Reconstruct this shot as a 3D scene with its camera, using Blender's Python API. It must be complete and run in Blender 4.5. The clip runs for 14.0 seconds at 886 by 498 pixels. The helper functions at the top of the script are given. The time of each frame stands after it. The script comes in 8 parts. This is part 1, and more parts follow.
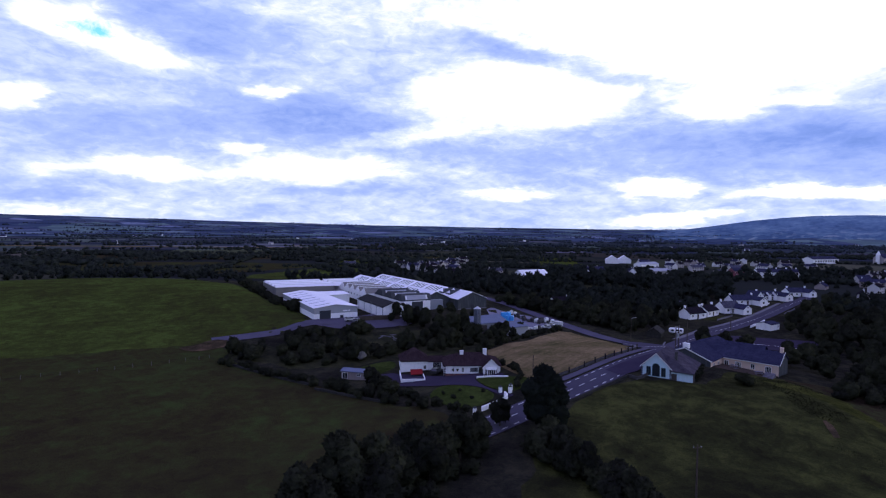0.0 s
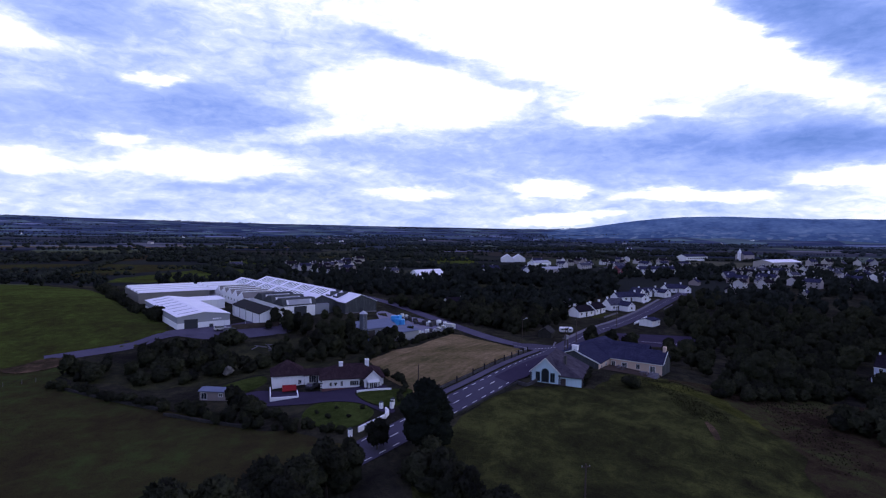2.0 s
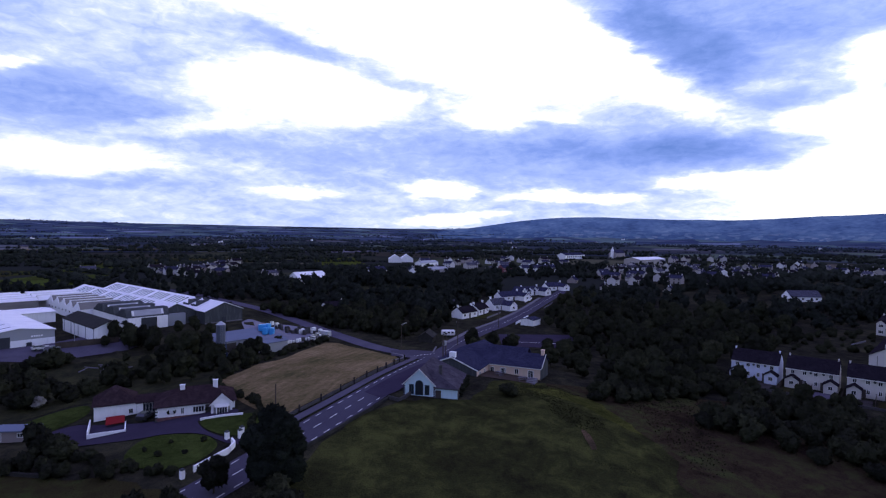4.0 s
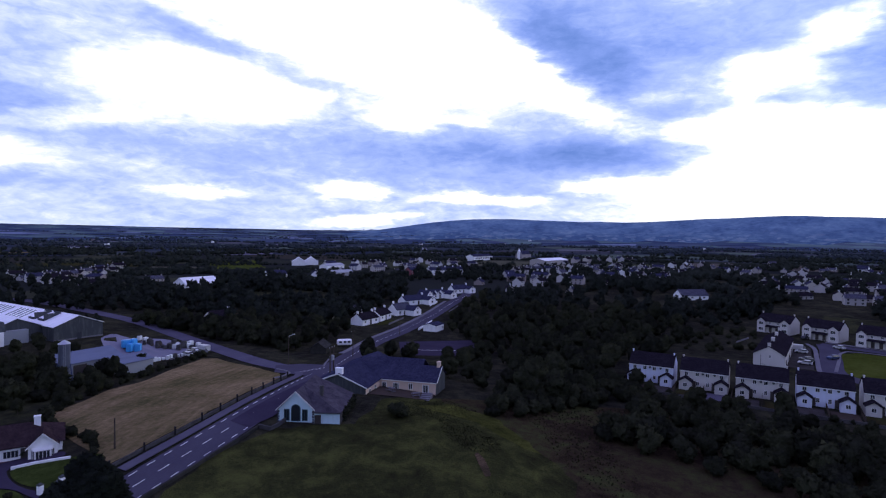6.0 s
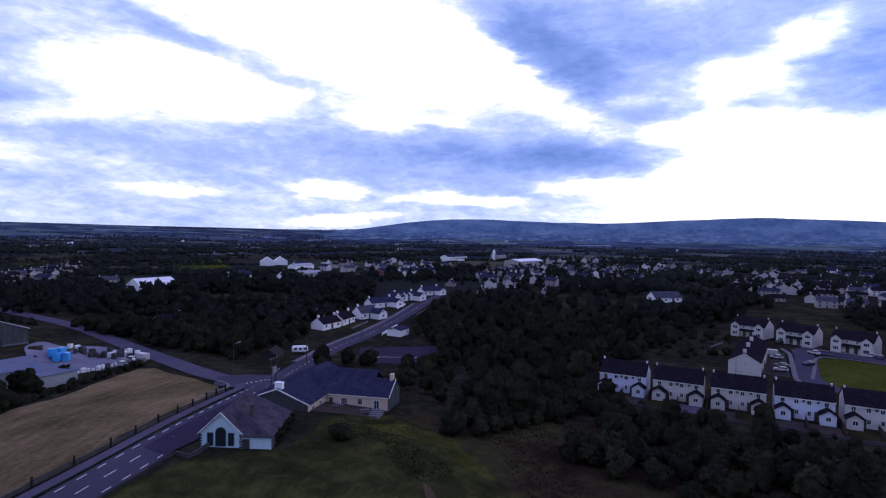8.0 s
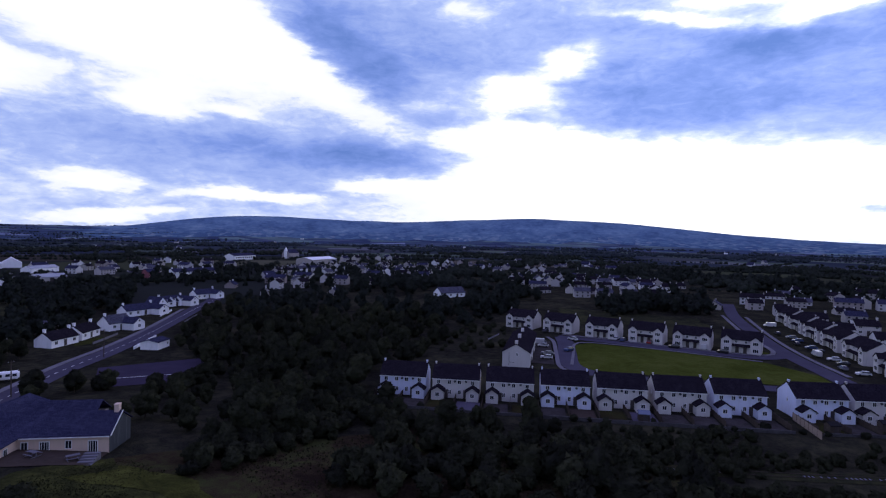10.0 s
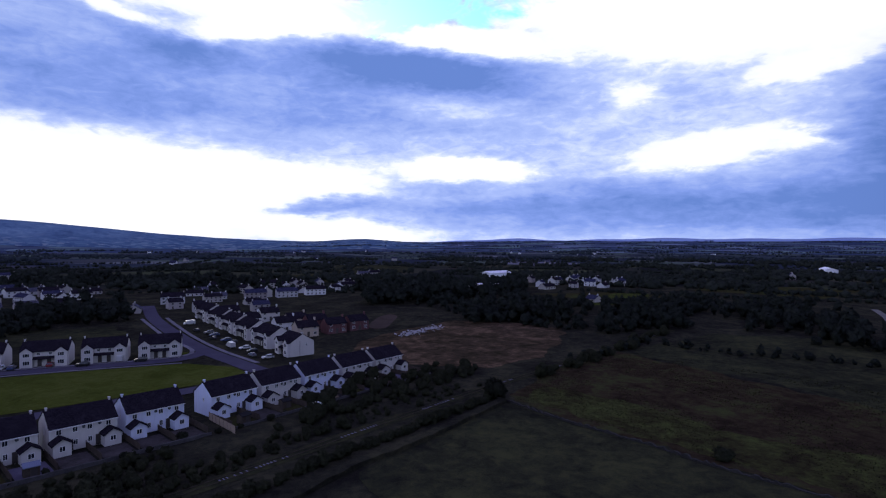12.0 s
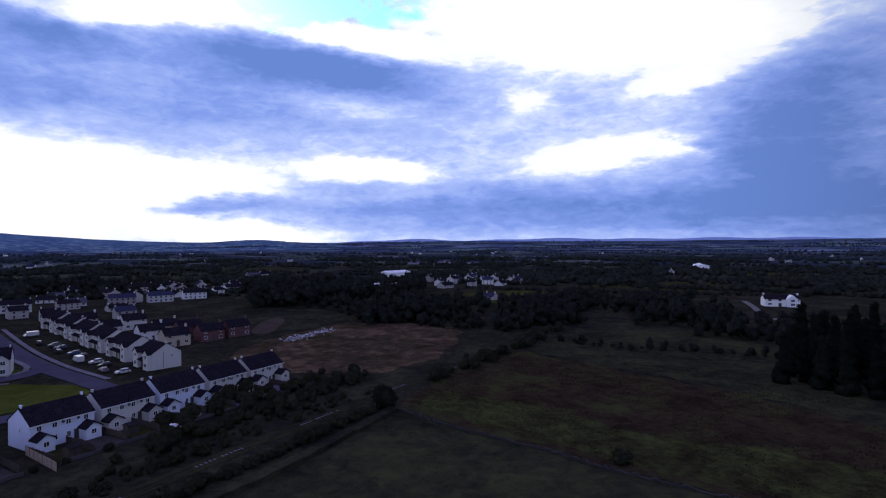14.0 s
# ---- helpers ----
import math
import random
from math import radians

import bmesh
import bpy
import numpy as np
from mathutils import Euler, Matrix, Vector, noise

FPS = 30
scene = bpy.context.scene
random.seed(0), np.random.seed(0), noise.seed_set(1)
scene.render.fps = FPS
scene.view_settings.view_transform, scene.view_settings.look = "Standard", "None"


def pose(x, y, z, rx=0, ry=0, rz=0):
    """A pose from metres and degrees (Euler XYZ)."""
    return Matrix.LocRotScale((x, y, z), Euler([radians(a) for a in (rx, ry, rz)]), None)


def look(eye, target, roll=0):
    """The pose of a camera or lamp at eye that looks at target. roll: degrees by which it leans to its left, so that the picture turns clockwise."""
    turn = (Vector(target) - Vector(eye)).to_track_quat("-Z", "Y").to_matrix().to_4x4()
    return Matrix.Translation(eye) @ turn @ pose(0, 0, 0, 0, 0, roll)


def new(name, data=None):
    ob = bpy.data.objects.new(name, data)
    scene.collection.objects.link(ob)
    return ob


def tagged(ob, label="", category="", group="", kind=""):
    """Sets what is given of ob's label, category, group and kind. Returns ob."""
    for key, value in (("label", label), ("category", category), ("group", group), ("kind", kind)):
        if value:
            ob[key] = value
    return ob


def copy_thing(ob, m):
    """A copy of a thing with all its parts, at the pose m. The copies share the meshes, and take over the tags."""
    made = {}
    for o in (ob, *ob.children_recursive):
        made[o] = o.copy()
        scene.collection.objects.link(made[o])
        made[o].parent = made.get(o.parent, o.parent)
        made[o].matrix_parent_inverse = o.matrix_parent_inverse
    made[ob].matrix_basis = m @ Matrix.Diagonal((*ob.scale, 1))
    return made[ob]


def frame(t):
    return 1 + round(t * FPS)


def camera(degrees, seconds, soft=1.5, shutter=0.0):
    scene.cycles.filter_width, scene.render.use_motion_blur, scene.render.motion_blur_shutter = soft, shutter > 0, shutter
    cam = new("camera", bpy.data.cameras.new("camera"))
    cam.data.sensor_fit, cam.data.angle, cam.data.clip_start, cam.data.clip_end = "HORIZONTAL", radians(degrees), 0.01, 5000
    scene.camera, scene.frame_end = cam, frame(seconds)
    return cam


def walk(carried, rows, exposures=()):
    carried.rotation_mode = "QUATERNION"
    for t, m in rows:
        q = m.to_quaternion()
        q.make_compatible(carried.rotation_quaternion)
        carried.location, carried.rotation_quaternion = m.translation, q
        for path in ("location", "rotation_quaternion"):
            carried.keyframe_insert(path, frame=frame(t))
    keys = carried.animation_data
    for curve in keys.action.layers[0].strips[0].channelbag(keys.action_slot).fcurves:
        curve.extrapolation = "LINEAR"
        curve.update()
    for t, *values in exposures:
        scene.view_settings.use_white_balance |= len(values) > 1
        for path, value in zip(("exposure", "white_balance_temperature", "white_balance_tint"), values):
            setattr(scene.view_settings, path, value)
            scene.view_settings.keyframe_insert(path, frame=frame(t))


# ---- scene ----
cam = camera(77.1, 14.0, 1.2)
PATH = [
    (0, (0.005, -0.006, 40.007), (1.55, 19.924, 39.363), 0.76),
    (0.5, (1.443, 2.792, 39.944), (3.637, 22.661, 39.304), 0.86),
    (1, (3.041, 5.632, 39.981), (6.164, 25.376, 39.335), 0.87),
    (1.5, (4.576, 8.333, 39.961), (8.689, 27.895, 39.323), 0.95),
    (2, (6.273, 11.066, 40.065), (11.312, 30.411, 39.434), 0.89),
    (2.5, (8.187, 13.532, 40.164), (14.177, 32.603, 39.532), 0.89),
    (3, (10.163, 15.885, 40.074), (17.212, 34.591, 39.451), 0.80),
    (3.5, (12.222, 18.294, 39.945), (20.033, 36.696, 39.355), 0.81),
    (4, (14.621, 20.403, 40.161), (23.308, 38.408, 39.584), 0.80),
    (4.2, (15.648, 21.211, 40.219), (24.644, 39.065, 39.654), 0.82),
    (6.3, (26.185, 29.275, 40.661), (37.733, 45.597, 40.164), 0.79),
    (6.5, (27.191, 29.997, 40.773), (38.773, 46.295, 40.268), 0.80),
    (7, (29.937, 31.736, 40.616), (41.58, 47.991, 40.139), 0.83),
    (7.2, (30.948, 32.316, 40.596), (42.619, 48.551, 40.127), 0.83),
    (9.3, (42.573, 37.882, 40.377), (57.215, 51.498, 39.911), 1.42),
    (9.5, (43.93, 38.289, 40.342), (59.218, 51.176, 39.888), 1.36),
    (10, (47.663, 38.98, 40.041), (64.566, 49.663, 39.65), 1.25),
    (10.5, (51.189, 39.086, 40.012), (69.795, 46.415, 39.69), 1.08),
    (11, (54.7, 38.69, 40.255), (74.557, 41.065, 39.992), 0.81),
    (11.5, (58.042, 38.062, 40.276), (77.784, 34.869, 40.072), 0.36),
    (12, (61.218, 37.267, 40.34), (79.7, 29.627, 40.147), 0.12),
    (12.5, (64.374, 35.576, 40.011), (82.04, 26.202, 39.823), 0.00),
    (13, (66.875, 33.584, 39.694), (84.292, 23.754, 39.501), -0.09),
    (13.5, (69.119, 30.74, 39.182), (86.278, 20.468, 39.004), -0.17),
    (14, (71.408, 28.287, 38.578), (88.264, 17.523, 38.411), -0.15),
]
walk(cam, [(t, look(eye, target, roll)) for t, eye, target, roll in PATH], [(0, 0.1), (4, 0.1), (7, 0.1), (9.5, 0.0), (10.5, -0.18), (11.5, -0.26), (14, -0.26)])

# ---- world, sun ----
world = bpy.data.worlds.new("overcast_evening")
scene.world = world
world.use_nodes = True


class Nodes:
    """Short hand for wiring nodes."""

    def __init__(self, tree):
        self.tree = tree
        tree.nodes.clear()

    def put(self, value, socket):
        if isinstance(value, bpy.types.NodeSocket):
            self.tree.links.new(value, socket)
        else:
            socket.default_value = value

    def math(self, op, a, b=0.0, c=0.0, clamp=False):
        n = self.tree.nodes.new("ShaderNodeMath")
        n.operation, n.use_clamp = op, clamp
        for k, v in enumerate((a, b, c)):
            self.put(v, n.inputs[k])
        return n.outputs[0]

    def vec(self, op, a, b=(0, 0, 0), c=(0, 0, 0), out=0):
        n = self.tree.nodes.new("ShaderNodeVectorMath")
        n.operation = op
        for k, v in enumerate((a, b, c)):
            self.put(v, n.inputs[k])
        return n.outputs[out]

    def noise(self, at, scale, detail=4.0, rough=0.55, warp=0.0, out=0):
        n = self.tree.nodes.new("ShaderNodeTexNoise")
        n.inputs["Scale"].default_value, n.inputs["Detail"].default_value = scale, detail
        n.inputs["Roughness"].default_value, n.inputs["Distortion"].default_value = rough, warp
        if at is not None:
            self.put(at, n.inputs["Vector"])
        return n.outputs[out]

    def voronoi(self, at, scale, feature="F1", out="Color", rand=1.0):
        n = self.tree.nodes.new("ShaderNodeTexVoronoi")
        n.feature = feature
        n.inputs["Scale"].default_value, n.inputs["Randomness"].default_value = scale, rand
        self.put(at, n.inputs["Vector"])
        return n.outputs[out]

    def ramp(self, fac, stops):
        n = self.tree.nodes.new("ShaderNodeValToRGB")
        el = n.color_ramp.elements
        while len(el) < len(stops):
            el.new(0.5)
        for e, (p, c) in zip(el, stops):
            e.position, e.color = p, (*c, 1)
        self.put(fac, n.inputs[0])
        return n.outputs[0]

    def mix(self, fac, a, b, blend="MIX"):
        n = self.tree.nodes.new("ShaderNodeMix")
        n.data_type, n.blend_type = "RGBA", blend
        for v, s in ((fac, n.inputs[0]), (a, n.inputs[6]), (b, n.inputs[7])):
            self.put((*v, 1) if isinstance(v, tuple) and len(v) == 3 else v, s)
        return n.outputs[2]

    def node(self, kind):
        return self.tree.nodes.new(kind)


SUN_AZ, SUN_EL = 84.0, 12.0
# Bright openings (positive) and heavier banks (negative): bearing, height, half width, half height, slant, weight
SKY_WEST = [
    (-32.9, 10.4, 1.8, 0.9, 9, 0.42), (-31.1, 2.7, 3.5, 0.4, 3, -0.14), (-31.1, 4.7, 3.5, 0.6, 4, 0.14), (-30.4, 1.4, 6.3, 0.7, 2, 0.1), (-29.5, 16.9, 2.8, 0.8, 11, 0.2), (-26.2, 8.7, 6.9, 1.3, 6, -0.1), (-25.5, 15.9, 6.9, 1.2, -10, 0.32),
    (-23.8, 5.4, 4.4, 0.6, -2, 0.33), (-19.4, 18.2, 6.2, 2.4, -2, -0.16), (-15.4, 7.7, 2.1, 0.4, 4, 0.25), (-12.8, 13.2, 1.9, 0.5, 5, 0.34), (-8.5, 10.7, 8.2, 1.7, -1, -0.22), (-8.4, 6.1, 9.4, 1.2, 2, 0.34), (-4.1, 20.8, 10.7, 1.8, 3, 0.12),
]
SKY_NORTH_WEST = [
    (-3.9, 4.1, 6.2, 0.5, 1, -0.1), (0.6, 9.5, 5.8, 0.8, 9, 0.22), (11.0, 7.8, 9.7, 1.2, 0, -0.08), (11.1, 3.9, 4.1, 0.6, 0, 0.36), (12.6, 13.8, 9.3, 2.9, 2, 0.5), (16.5, 16.4, 9.5, 1.0, -14, -0.34), (25.4, 4.5, 3.5, 0.8, 1, 0.24),
    (25.7, 4.0, 3.1, 0.6, -1, 0.3), (27.3, 1.5, 4.4, 0.4, 5, 0.36), (28.3, 18.5, 20.2, 3.5, -7, 0.4), (30.4, 12.0, 3.2, 1.5, -5, 0.45), (31.0, 19.0, 10.2, 5.4, -20, 0.36), (32.3, 8.7, 10.9, 1.3, -6, -0.13), (37.4, 11.5, 2.3, 0.4, -6, 0.3),
]
SKY_NORTH = [
    (37.8, 9.2, 5.3, 1.5, -5, -0.08), (38.6, 3.9, 5.5, 0.5, -1, 0.32), (38.6, 4.0, 5.8, 0.5, -3, 0.3), (39.1, 7.0, 18.3, 2.2, -1, -0.13), (44.7, 15.3, 11.2, 1.7, -29, 0.42), (48.2, 17.0, 8.3, 2.8, -33, -0.28), (48.6, 18.0, 7.4, 4.0, -18, -0.26),
    (50.9, 8.0, 10.9, 1.4, 0, -0.15), (51.0, 4.9, 3.8, 0.5, -1, 0.36), (52.4, 9.1, 8.1, 2.0, 2, -0.18), (53.0, 5.2, 4.7, 0.6, -3, 0.36), (55.7, 12.9, 2.6, 0.7, 2, 0.2), (56.0, 6.2, 5.6, 0.7, 8, 0.1), (58.1, 7.0, 6.8, 0.8, 9, -0.16),
]
SKY_NORTH_EAST = [
    (58.1, 17.9, 5.0, 2.2, -10, -0.14), (59.3, 22.0, 2.8, 0.9, -2, 0.24), (59.9, 9.8, 4.4, 1.0, -6, 0.34), (62.1, 5.6, 7.7, 0.6, 10, 0.4), (62.9, 14.1, 2.1, 1.6, 5, 0.42), (64.1, 10.3, 6.8, 1.1, -1, 0.4), (66.9, 14.9, 3.7, 1.5, -9, 0.36),
    (67.0, 10.2, 6.9, 1.5, -2, 0.22), (70.2, 17.3, 2.9, 1.5, 3, 0.44), (73.7, 3.8, 16.9, 4.1, 1, 0.6), (76.9, 4.7, 13.3, 3.2, -1, 0.95), (76.9, 17.7, 13.6, 3.7, -3, -0.24), (77.8, 18.3, 5.4, 1.0, -8, 0.14), (78.5, 12.8, 10.2, 2.3, -1, -0.2),
]
SKY_EAST = [
    (81.2, 20.1, 8.1, 0.5, -10, 0.34), (81.5, 21.4, 4.1, 1.5, 1, 0.12), (81.7, 7.1, 19.0, 1.4, -1, 0.4), (87.1, 17.6, 4.5, 1.8, 0, -0.2), (94.2, 20.4, 6.4, 1.0, 10, 0.5), (95.2, 21.6, 11.6, 2.2, -3, 0.5), (97.1, 6.0, 10.4, 1.1, -3, 0.45),
    (97.9, 12.7, 15.8, 2.3, 2, -0.16), (100.9, 3.7, 4.7, 0.7, 4, -0.28), (102.0, 1.1, 6.8, 1.1, -4, 0.55), (104.8, 13.4, 13.1, 2.0, -8, -0.12), (105.5, 17.7, 15.7, 2.3, -2, -0.34), (107.6, 5.8, 9.2, 0.6, -2, -0.14), (111.9, 16.8, 12.7, 1.6, -11, -0.3),
]
SKY_SOUTH_EAST = [
    (112.0, 13.5, 6.2, 1.0, -1, 0.16), (114.3, 7.5, 6.0, 1.0, -2, 0.55), (114.8, 19.8, 7.6, 1.1, -7, 0.6), (120.0, 5.1, 7.0, 0.6, 0, 0.12), (131.0, 14.2, 2.3, 1.0, -2, 0.24), (133.8, 3.4, 23.2, 2.3, -1, -0.42), (138.8, 8.7, 6.9, 1.4, 6, 0.4),
    (139.3, 20.1, 16.0, 3.0, -6, 0.75), (145.0, 14.8, 4.4, 0.8, 6, 0.36), (146.2, 9.0, 2.4, 0.8, -14, 0.26), (155.4, 9.0, 6.9, 0.4, 1, 0.12), (155.4, 12.5, 7.6, 4.5, 25, -0.42), (157.0, 4.8, 9.5, 4.3, -3, -0.42),
]

n = Nodes(world.node_tree)
way = n.node("ShaderNodeTexCoord").outputs["Generated"]
xyz = n.node("ShaderNodeSeparateXYZ")
n.put(way, xyz.inputs[0])
X, Y, Z = xyz.outputs
up = n.math("MAXIMUM", Z, 0.0)
bearing = n.math("MULTIPLY", n.math("ARCTAN2", X, Y), 57.29578)
lift = n.math("MULTIPLY", n.math("ARCSINE", Z), 57.29578)
flat = n.math("ADD", up, 0.3)
over = n.node("ShaderNodeCombineXYZ")
n.put(n.math("DIVIDE", X, flat), over.inputs[0])
n.put(n.math("DIVIDE", Y, flat), over.inputs[1])
over = over.outputs[0]
sky_at = n.node("ShaderNodeCombineXYZ")
n.put(bearing, sky_at.inputs[0])
n.put(lift, sky_at.inputs[1])
streak_at = n.vec("MULTIPLY", sky_at.outputs[0], (0.085, 0.3, 1))
wob = n.vec("SUBTRACT", n.noise(streak_at, 1.6, 5, 0.6, out=1), (0.5, 0.5, 0.5))
wob2 = n.vec("SUBTRACT", n.noise(over, 9.0, 4, 0.6, out=1), (0.5, 0.5, 0.5))
warped = n.vec("MULTIPLY_ADD", wob, (7.0, 2.0, 0), sky_at.outputs[0])
warped = n.vec("MULTIPLY_ADD", wob2, (2.6, 1.1, 0), warped)
total = n.math("MULTIPLY_ADD", n.noise(over, 2.4, 6, 0.55, 0.3), 0.34, 0.085)
total = n.math("MULTIPLY_ADD", n.noise(n.vec("MULTIPLY", streak_at, (1.3, 1.1, 1)), 1.7, 7, 0.62, 0.5), 0.36, total)
total = n.math("MULTIPLY_ADD", n.noise(n.vec("MULTIPLY", streak_at, (3.0, 2.2, 1)), 2.2, 5, 0.6, 0.8), 0.26, n.math("SUBTRACT", total, 0.19))
total = n.math("MULTIPLY_ADD", n.noise(over, 8.0, 5, 0.6, 0.6), 0.2, n.math("SUBTRACT", total, 0.01))
banks = SKY_WEST + SKY_NORTH_WEST + SKY_NORTH + SKY_NORTH_EAST + SKY_EAST + SKY_SOUTH_EAST
for i, (az, el, wa, we, slant, weight) in enumerate(banks):
    if i % 14 == 0:
        warped = n.vec("MULTIPLY_ADD", total, (0, 0, 1), warped)
    at = n.node("ShaderNodeMapping")
    at.vector_type = "TEXTURE"
    n.put(warped, at.inputs["Vector"])
    at.inputs["Location"].default_value = (az, el, 0)
    at.inputs["Rotation"].default_value = (0, 0, radians(slant))
    at.inputs["Scale"].default_value = (wa * 1.08, we * 1.12, 100000)
    d = n.vec("DOT_PRODUCT", at.outputs[0], at.outputs[0], out=1)
    total = n.math("MULTIPLY_ADD", n.math("POWER", 0.3679, n.math("POWER", d, 1.4)), weight, total)
low = n.math("POWER", 0.3679, n.math("DIVIDE", n.math("MAXIMUM", lift, 0.0), 3.0))
total = n.math("MULTIPLY_ADD", low, 0.06, total)
cloud = n.ramp(total, [(0.0, (0.14, 0.25, 0.66)), (0.2, (0.24, 0.36, 0.86)), (0.42, (0.43, 0.55, 1.0)), (0.54, (0.66, 0.76, 1.07)), (0.63, (0.96, 1.0, 1.08)), (1.0, (1.2, 1.2, 1.22))])
nishita = n.node("ShaderNodeTexSky")
nishita.sky_type, nishita.sun_disc = "NISHITA", False
nishita.sun_elevation, nishita.sun_rotation = radians(SUN_EL), radians(SUN_AZ)
clear = n.mix(1.0, nishita.outputs[0], (0.17, 0.34, 0.39), "MULTIPLY")
gap = n.vec("MULTIPLY_ADD", warped, (1 / 10, 1 / 2.2, 0), (-111 / 10, -22.4 / 2.2, 0))
gap2 = n.vec("MULTIPLY_ADD", warped, (1 / 3, 1 / 0.9, 0), (29 / 3, -16.8 / 0.9, 0))
hole = n.math("ADD", n.math("POWER", 0.3679, n.vec("DOT_PRODUCT", gap, gap, out=1)), n.math("MULTIPLY", n.math("POWER", 0.3679, n.vec("DOT_PRODUCT", gap2, gap2, out=1)), 0.7))
hole = n.math("MULTIPLY", n.math("SUBTRACT", hole, n.math("MAXIMUM", n.math("MULTIPLY_ADD", n.noise(over, 6.5, 5, 0.6, 0.6), 2.6, -0.85), 0.15)), 3.0, clamp=True)
# Overhead, out of view, the sky is dimmed to lower the ground light
behind = n.node("ShaderNodeMapRange")
behind.interpolation_type = "SMOOTHSTEP"
n.put(n.vec("DOT_PRODUCT", way, (math.sin(radians(60)), math.cos(radians(60)), 0.0), out=1), behind.inputs[0])
for k, v in enumerate((-0.6, 0.0, 1.0, 1.0)):
    behind.inputs[k + 1].default_value = v
above = n.node("ShaderNodeMapRange")
above.interpolation_type = "SMOOTHSTEP"
n.put(lift, above.inputs[0])
for k, v in enumerate((26.0, 60.0, 1.0, 0.66)):
    above.inputs[k + 1].default_value = v
glow = n.node("ShaderNodeMapRange")
glow.interpolation_type = "SMOOTHSTEP"
n.put(n.vec("DOT_PRODUCT", way, (math.sin(radians(112)), math.cos(radians(112)), 0.0), out=1), glow.inputs[0])
for k, v in enumerate((0.4, 0.95, 1.0, 1.2)):
    glow.inputs[k + 1].default_value = v
# The rain bank in the south goes on past the view
rain = n.node("ShaderNodeMapRange")
rain.interpolation_type = "SMOOTHSTEP"
n.put(n.vec("DOT_PRODUCT", way, (math.sin(radians(208)), math.cos(radians(208)), 0.0), out=1), rain.inputs[0])
for k, v in enumerate((0.45, 0.95, 1.0, 0.62)):
    rain.inputs[k + 1].default_value = v
dull = n.math("MULTIPLY", n.math("MULTIPLY", behind.outputs[0], above.outputs[0]), n.math("MULTIPLY", glow.outputs[0], rain.outputs[0]))
shade = n.node("ShaderNodeCombineXYZ")
# The unseen dome is also turned violet, to tint the light on the ground
deep = n.math("SUBTRACT", 1.0, n.math("MULTIPLY", behind.outputs[0], above.outputs[0]))
for k, tint in enumerate((0.5, -0.2, 1.35)):
    n.put(n.math("MULTIPLY", dull, n.math("MULTIPLY_ADD", deep, tint, 1.0)), shade.inputs[k])
cloud = n.mix(1.0, cloud, shade.outputs[0], "MULTIPLY")
sky = n.mix(hole, cloud, clear)
back = n.node("ShaderNodeBackground")
n.put(sky, back.inputs[0])
back.inputs[1].default_value = 1.0
out = n.node("ShaderNodeOutputWorld")
n.tree.links.new(back.outputs[0], out.inputs[0])

sun = new("sun", bpy.data.lights.new("sun", "SUN"))
sun.data.energy, sun.data.angle, sun.data.color = 0.36, radians(14), (1.0, 0.95, 0.9)
SUN_WAY = Vector((math.sin(radians(SUN_AZ)) * math.cos(radians(SUN_EL)), math.cos(radians(SUN_AZ)) * math.cos(radians(SUN_EL)), math.sin(radians(SUN_EL))))
sun.matrix_world = look(SUN_WAY * 300, (0, 0, 0))

# ---- materials ----


def material(name, rough=0.8, metal=0.0, spec=0.3):
    m = bpy.data.materials.new(name)
    m.use_nodes = True
    k = Nodes(m.node_tree)
    bsdf, end = k.node("ShaderNodeBsdfPrincipled"), k.node("ShaderNodeOutputMaterial")
    k.tree.links.new(bsdf.outputs[0], end.inputs[0])
    bsdf.inputs["Roughness"].default_value, bsdf.inputs["Metallic"].default_value = rough, metal
    bsdf.inputs["Specular IOR Level"].default_value = spec
    k.bsdf, k.m = bsdf, m
    k.at = k.node("ShaderNodeTexCoord").outputs["Object"]
    k.place = k.node("ShaderNodeNewGeometry").outputs["Position"]
    return k


def done(k, colour, bump=None, strength=0.3, distance=0.05):
    k.put(colour, k.bsdf.inputs["Base Color"])
    if bump is not None:
        b = k.node("ShaderNodeBump")
        b.inputs["Strength"].default_value, b.inputs["Distance"].default_value = strength, distance
        k.put(bump, b.inputs["Height"])
        k.put(b.outputs[0], k.bsdf.inputs["Normal"])
    return k.m


def speckled(name, dark, light, coarse=0.15, fine=3.0, rough=0.85, metal=0.0, strength=0.3, spec=0.0, world_space=True):
    """Two scales of variation between two colours."""
    k = material(name, rough, metal, spec)
    at = k.place if world_space else k.at
    big, small = k.noise(at, coarse, 5, 0.6), k.noise(at, fine, 4, 0.6)
    f = k.math("MULTIPLY_ADD", big, 1.3, k.math("MULTIPLY_ADD", small, 0.7, -0.5), clamp=True)
    return done(k, k.mix(f, dark, light), small, strength)


def render_wall(name, tints, stain=(0.30, 0.29, 0.27)):
    """Painted render: a tint by house, streaks and grime."""
    k = material(name, 0.9, 0, 0.0)
    info = k.node("ShaderNodeObjectInfo").outputs["Random"]
    tint = k.ramp(info, [(i / max(1, len(tints) - 1), c) for i, c in enumerate(tints)])
    streak = k.noise(k.vec("MULTIPLY", k.place, (1.3, 1.3, 0.25)), 1.0, 5, 0.65)
    f = k.math("MULTIPLY", k.math("SUBTRACT", streak, 0.48), 1.6, clamp=True)
    return done(k, k.mix(f, tint, k.mix(0.5, tint, stain)), k.noise(k.place, 14, 3), 0.25, 0.02)


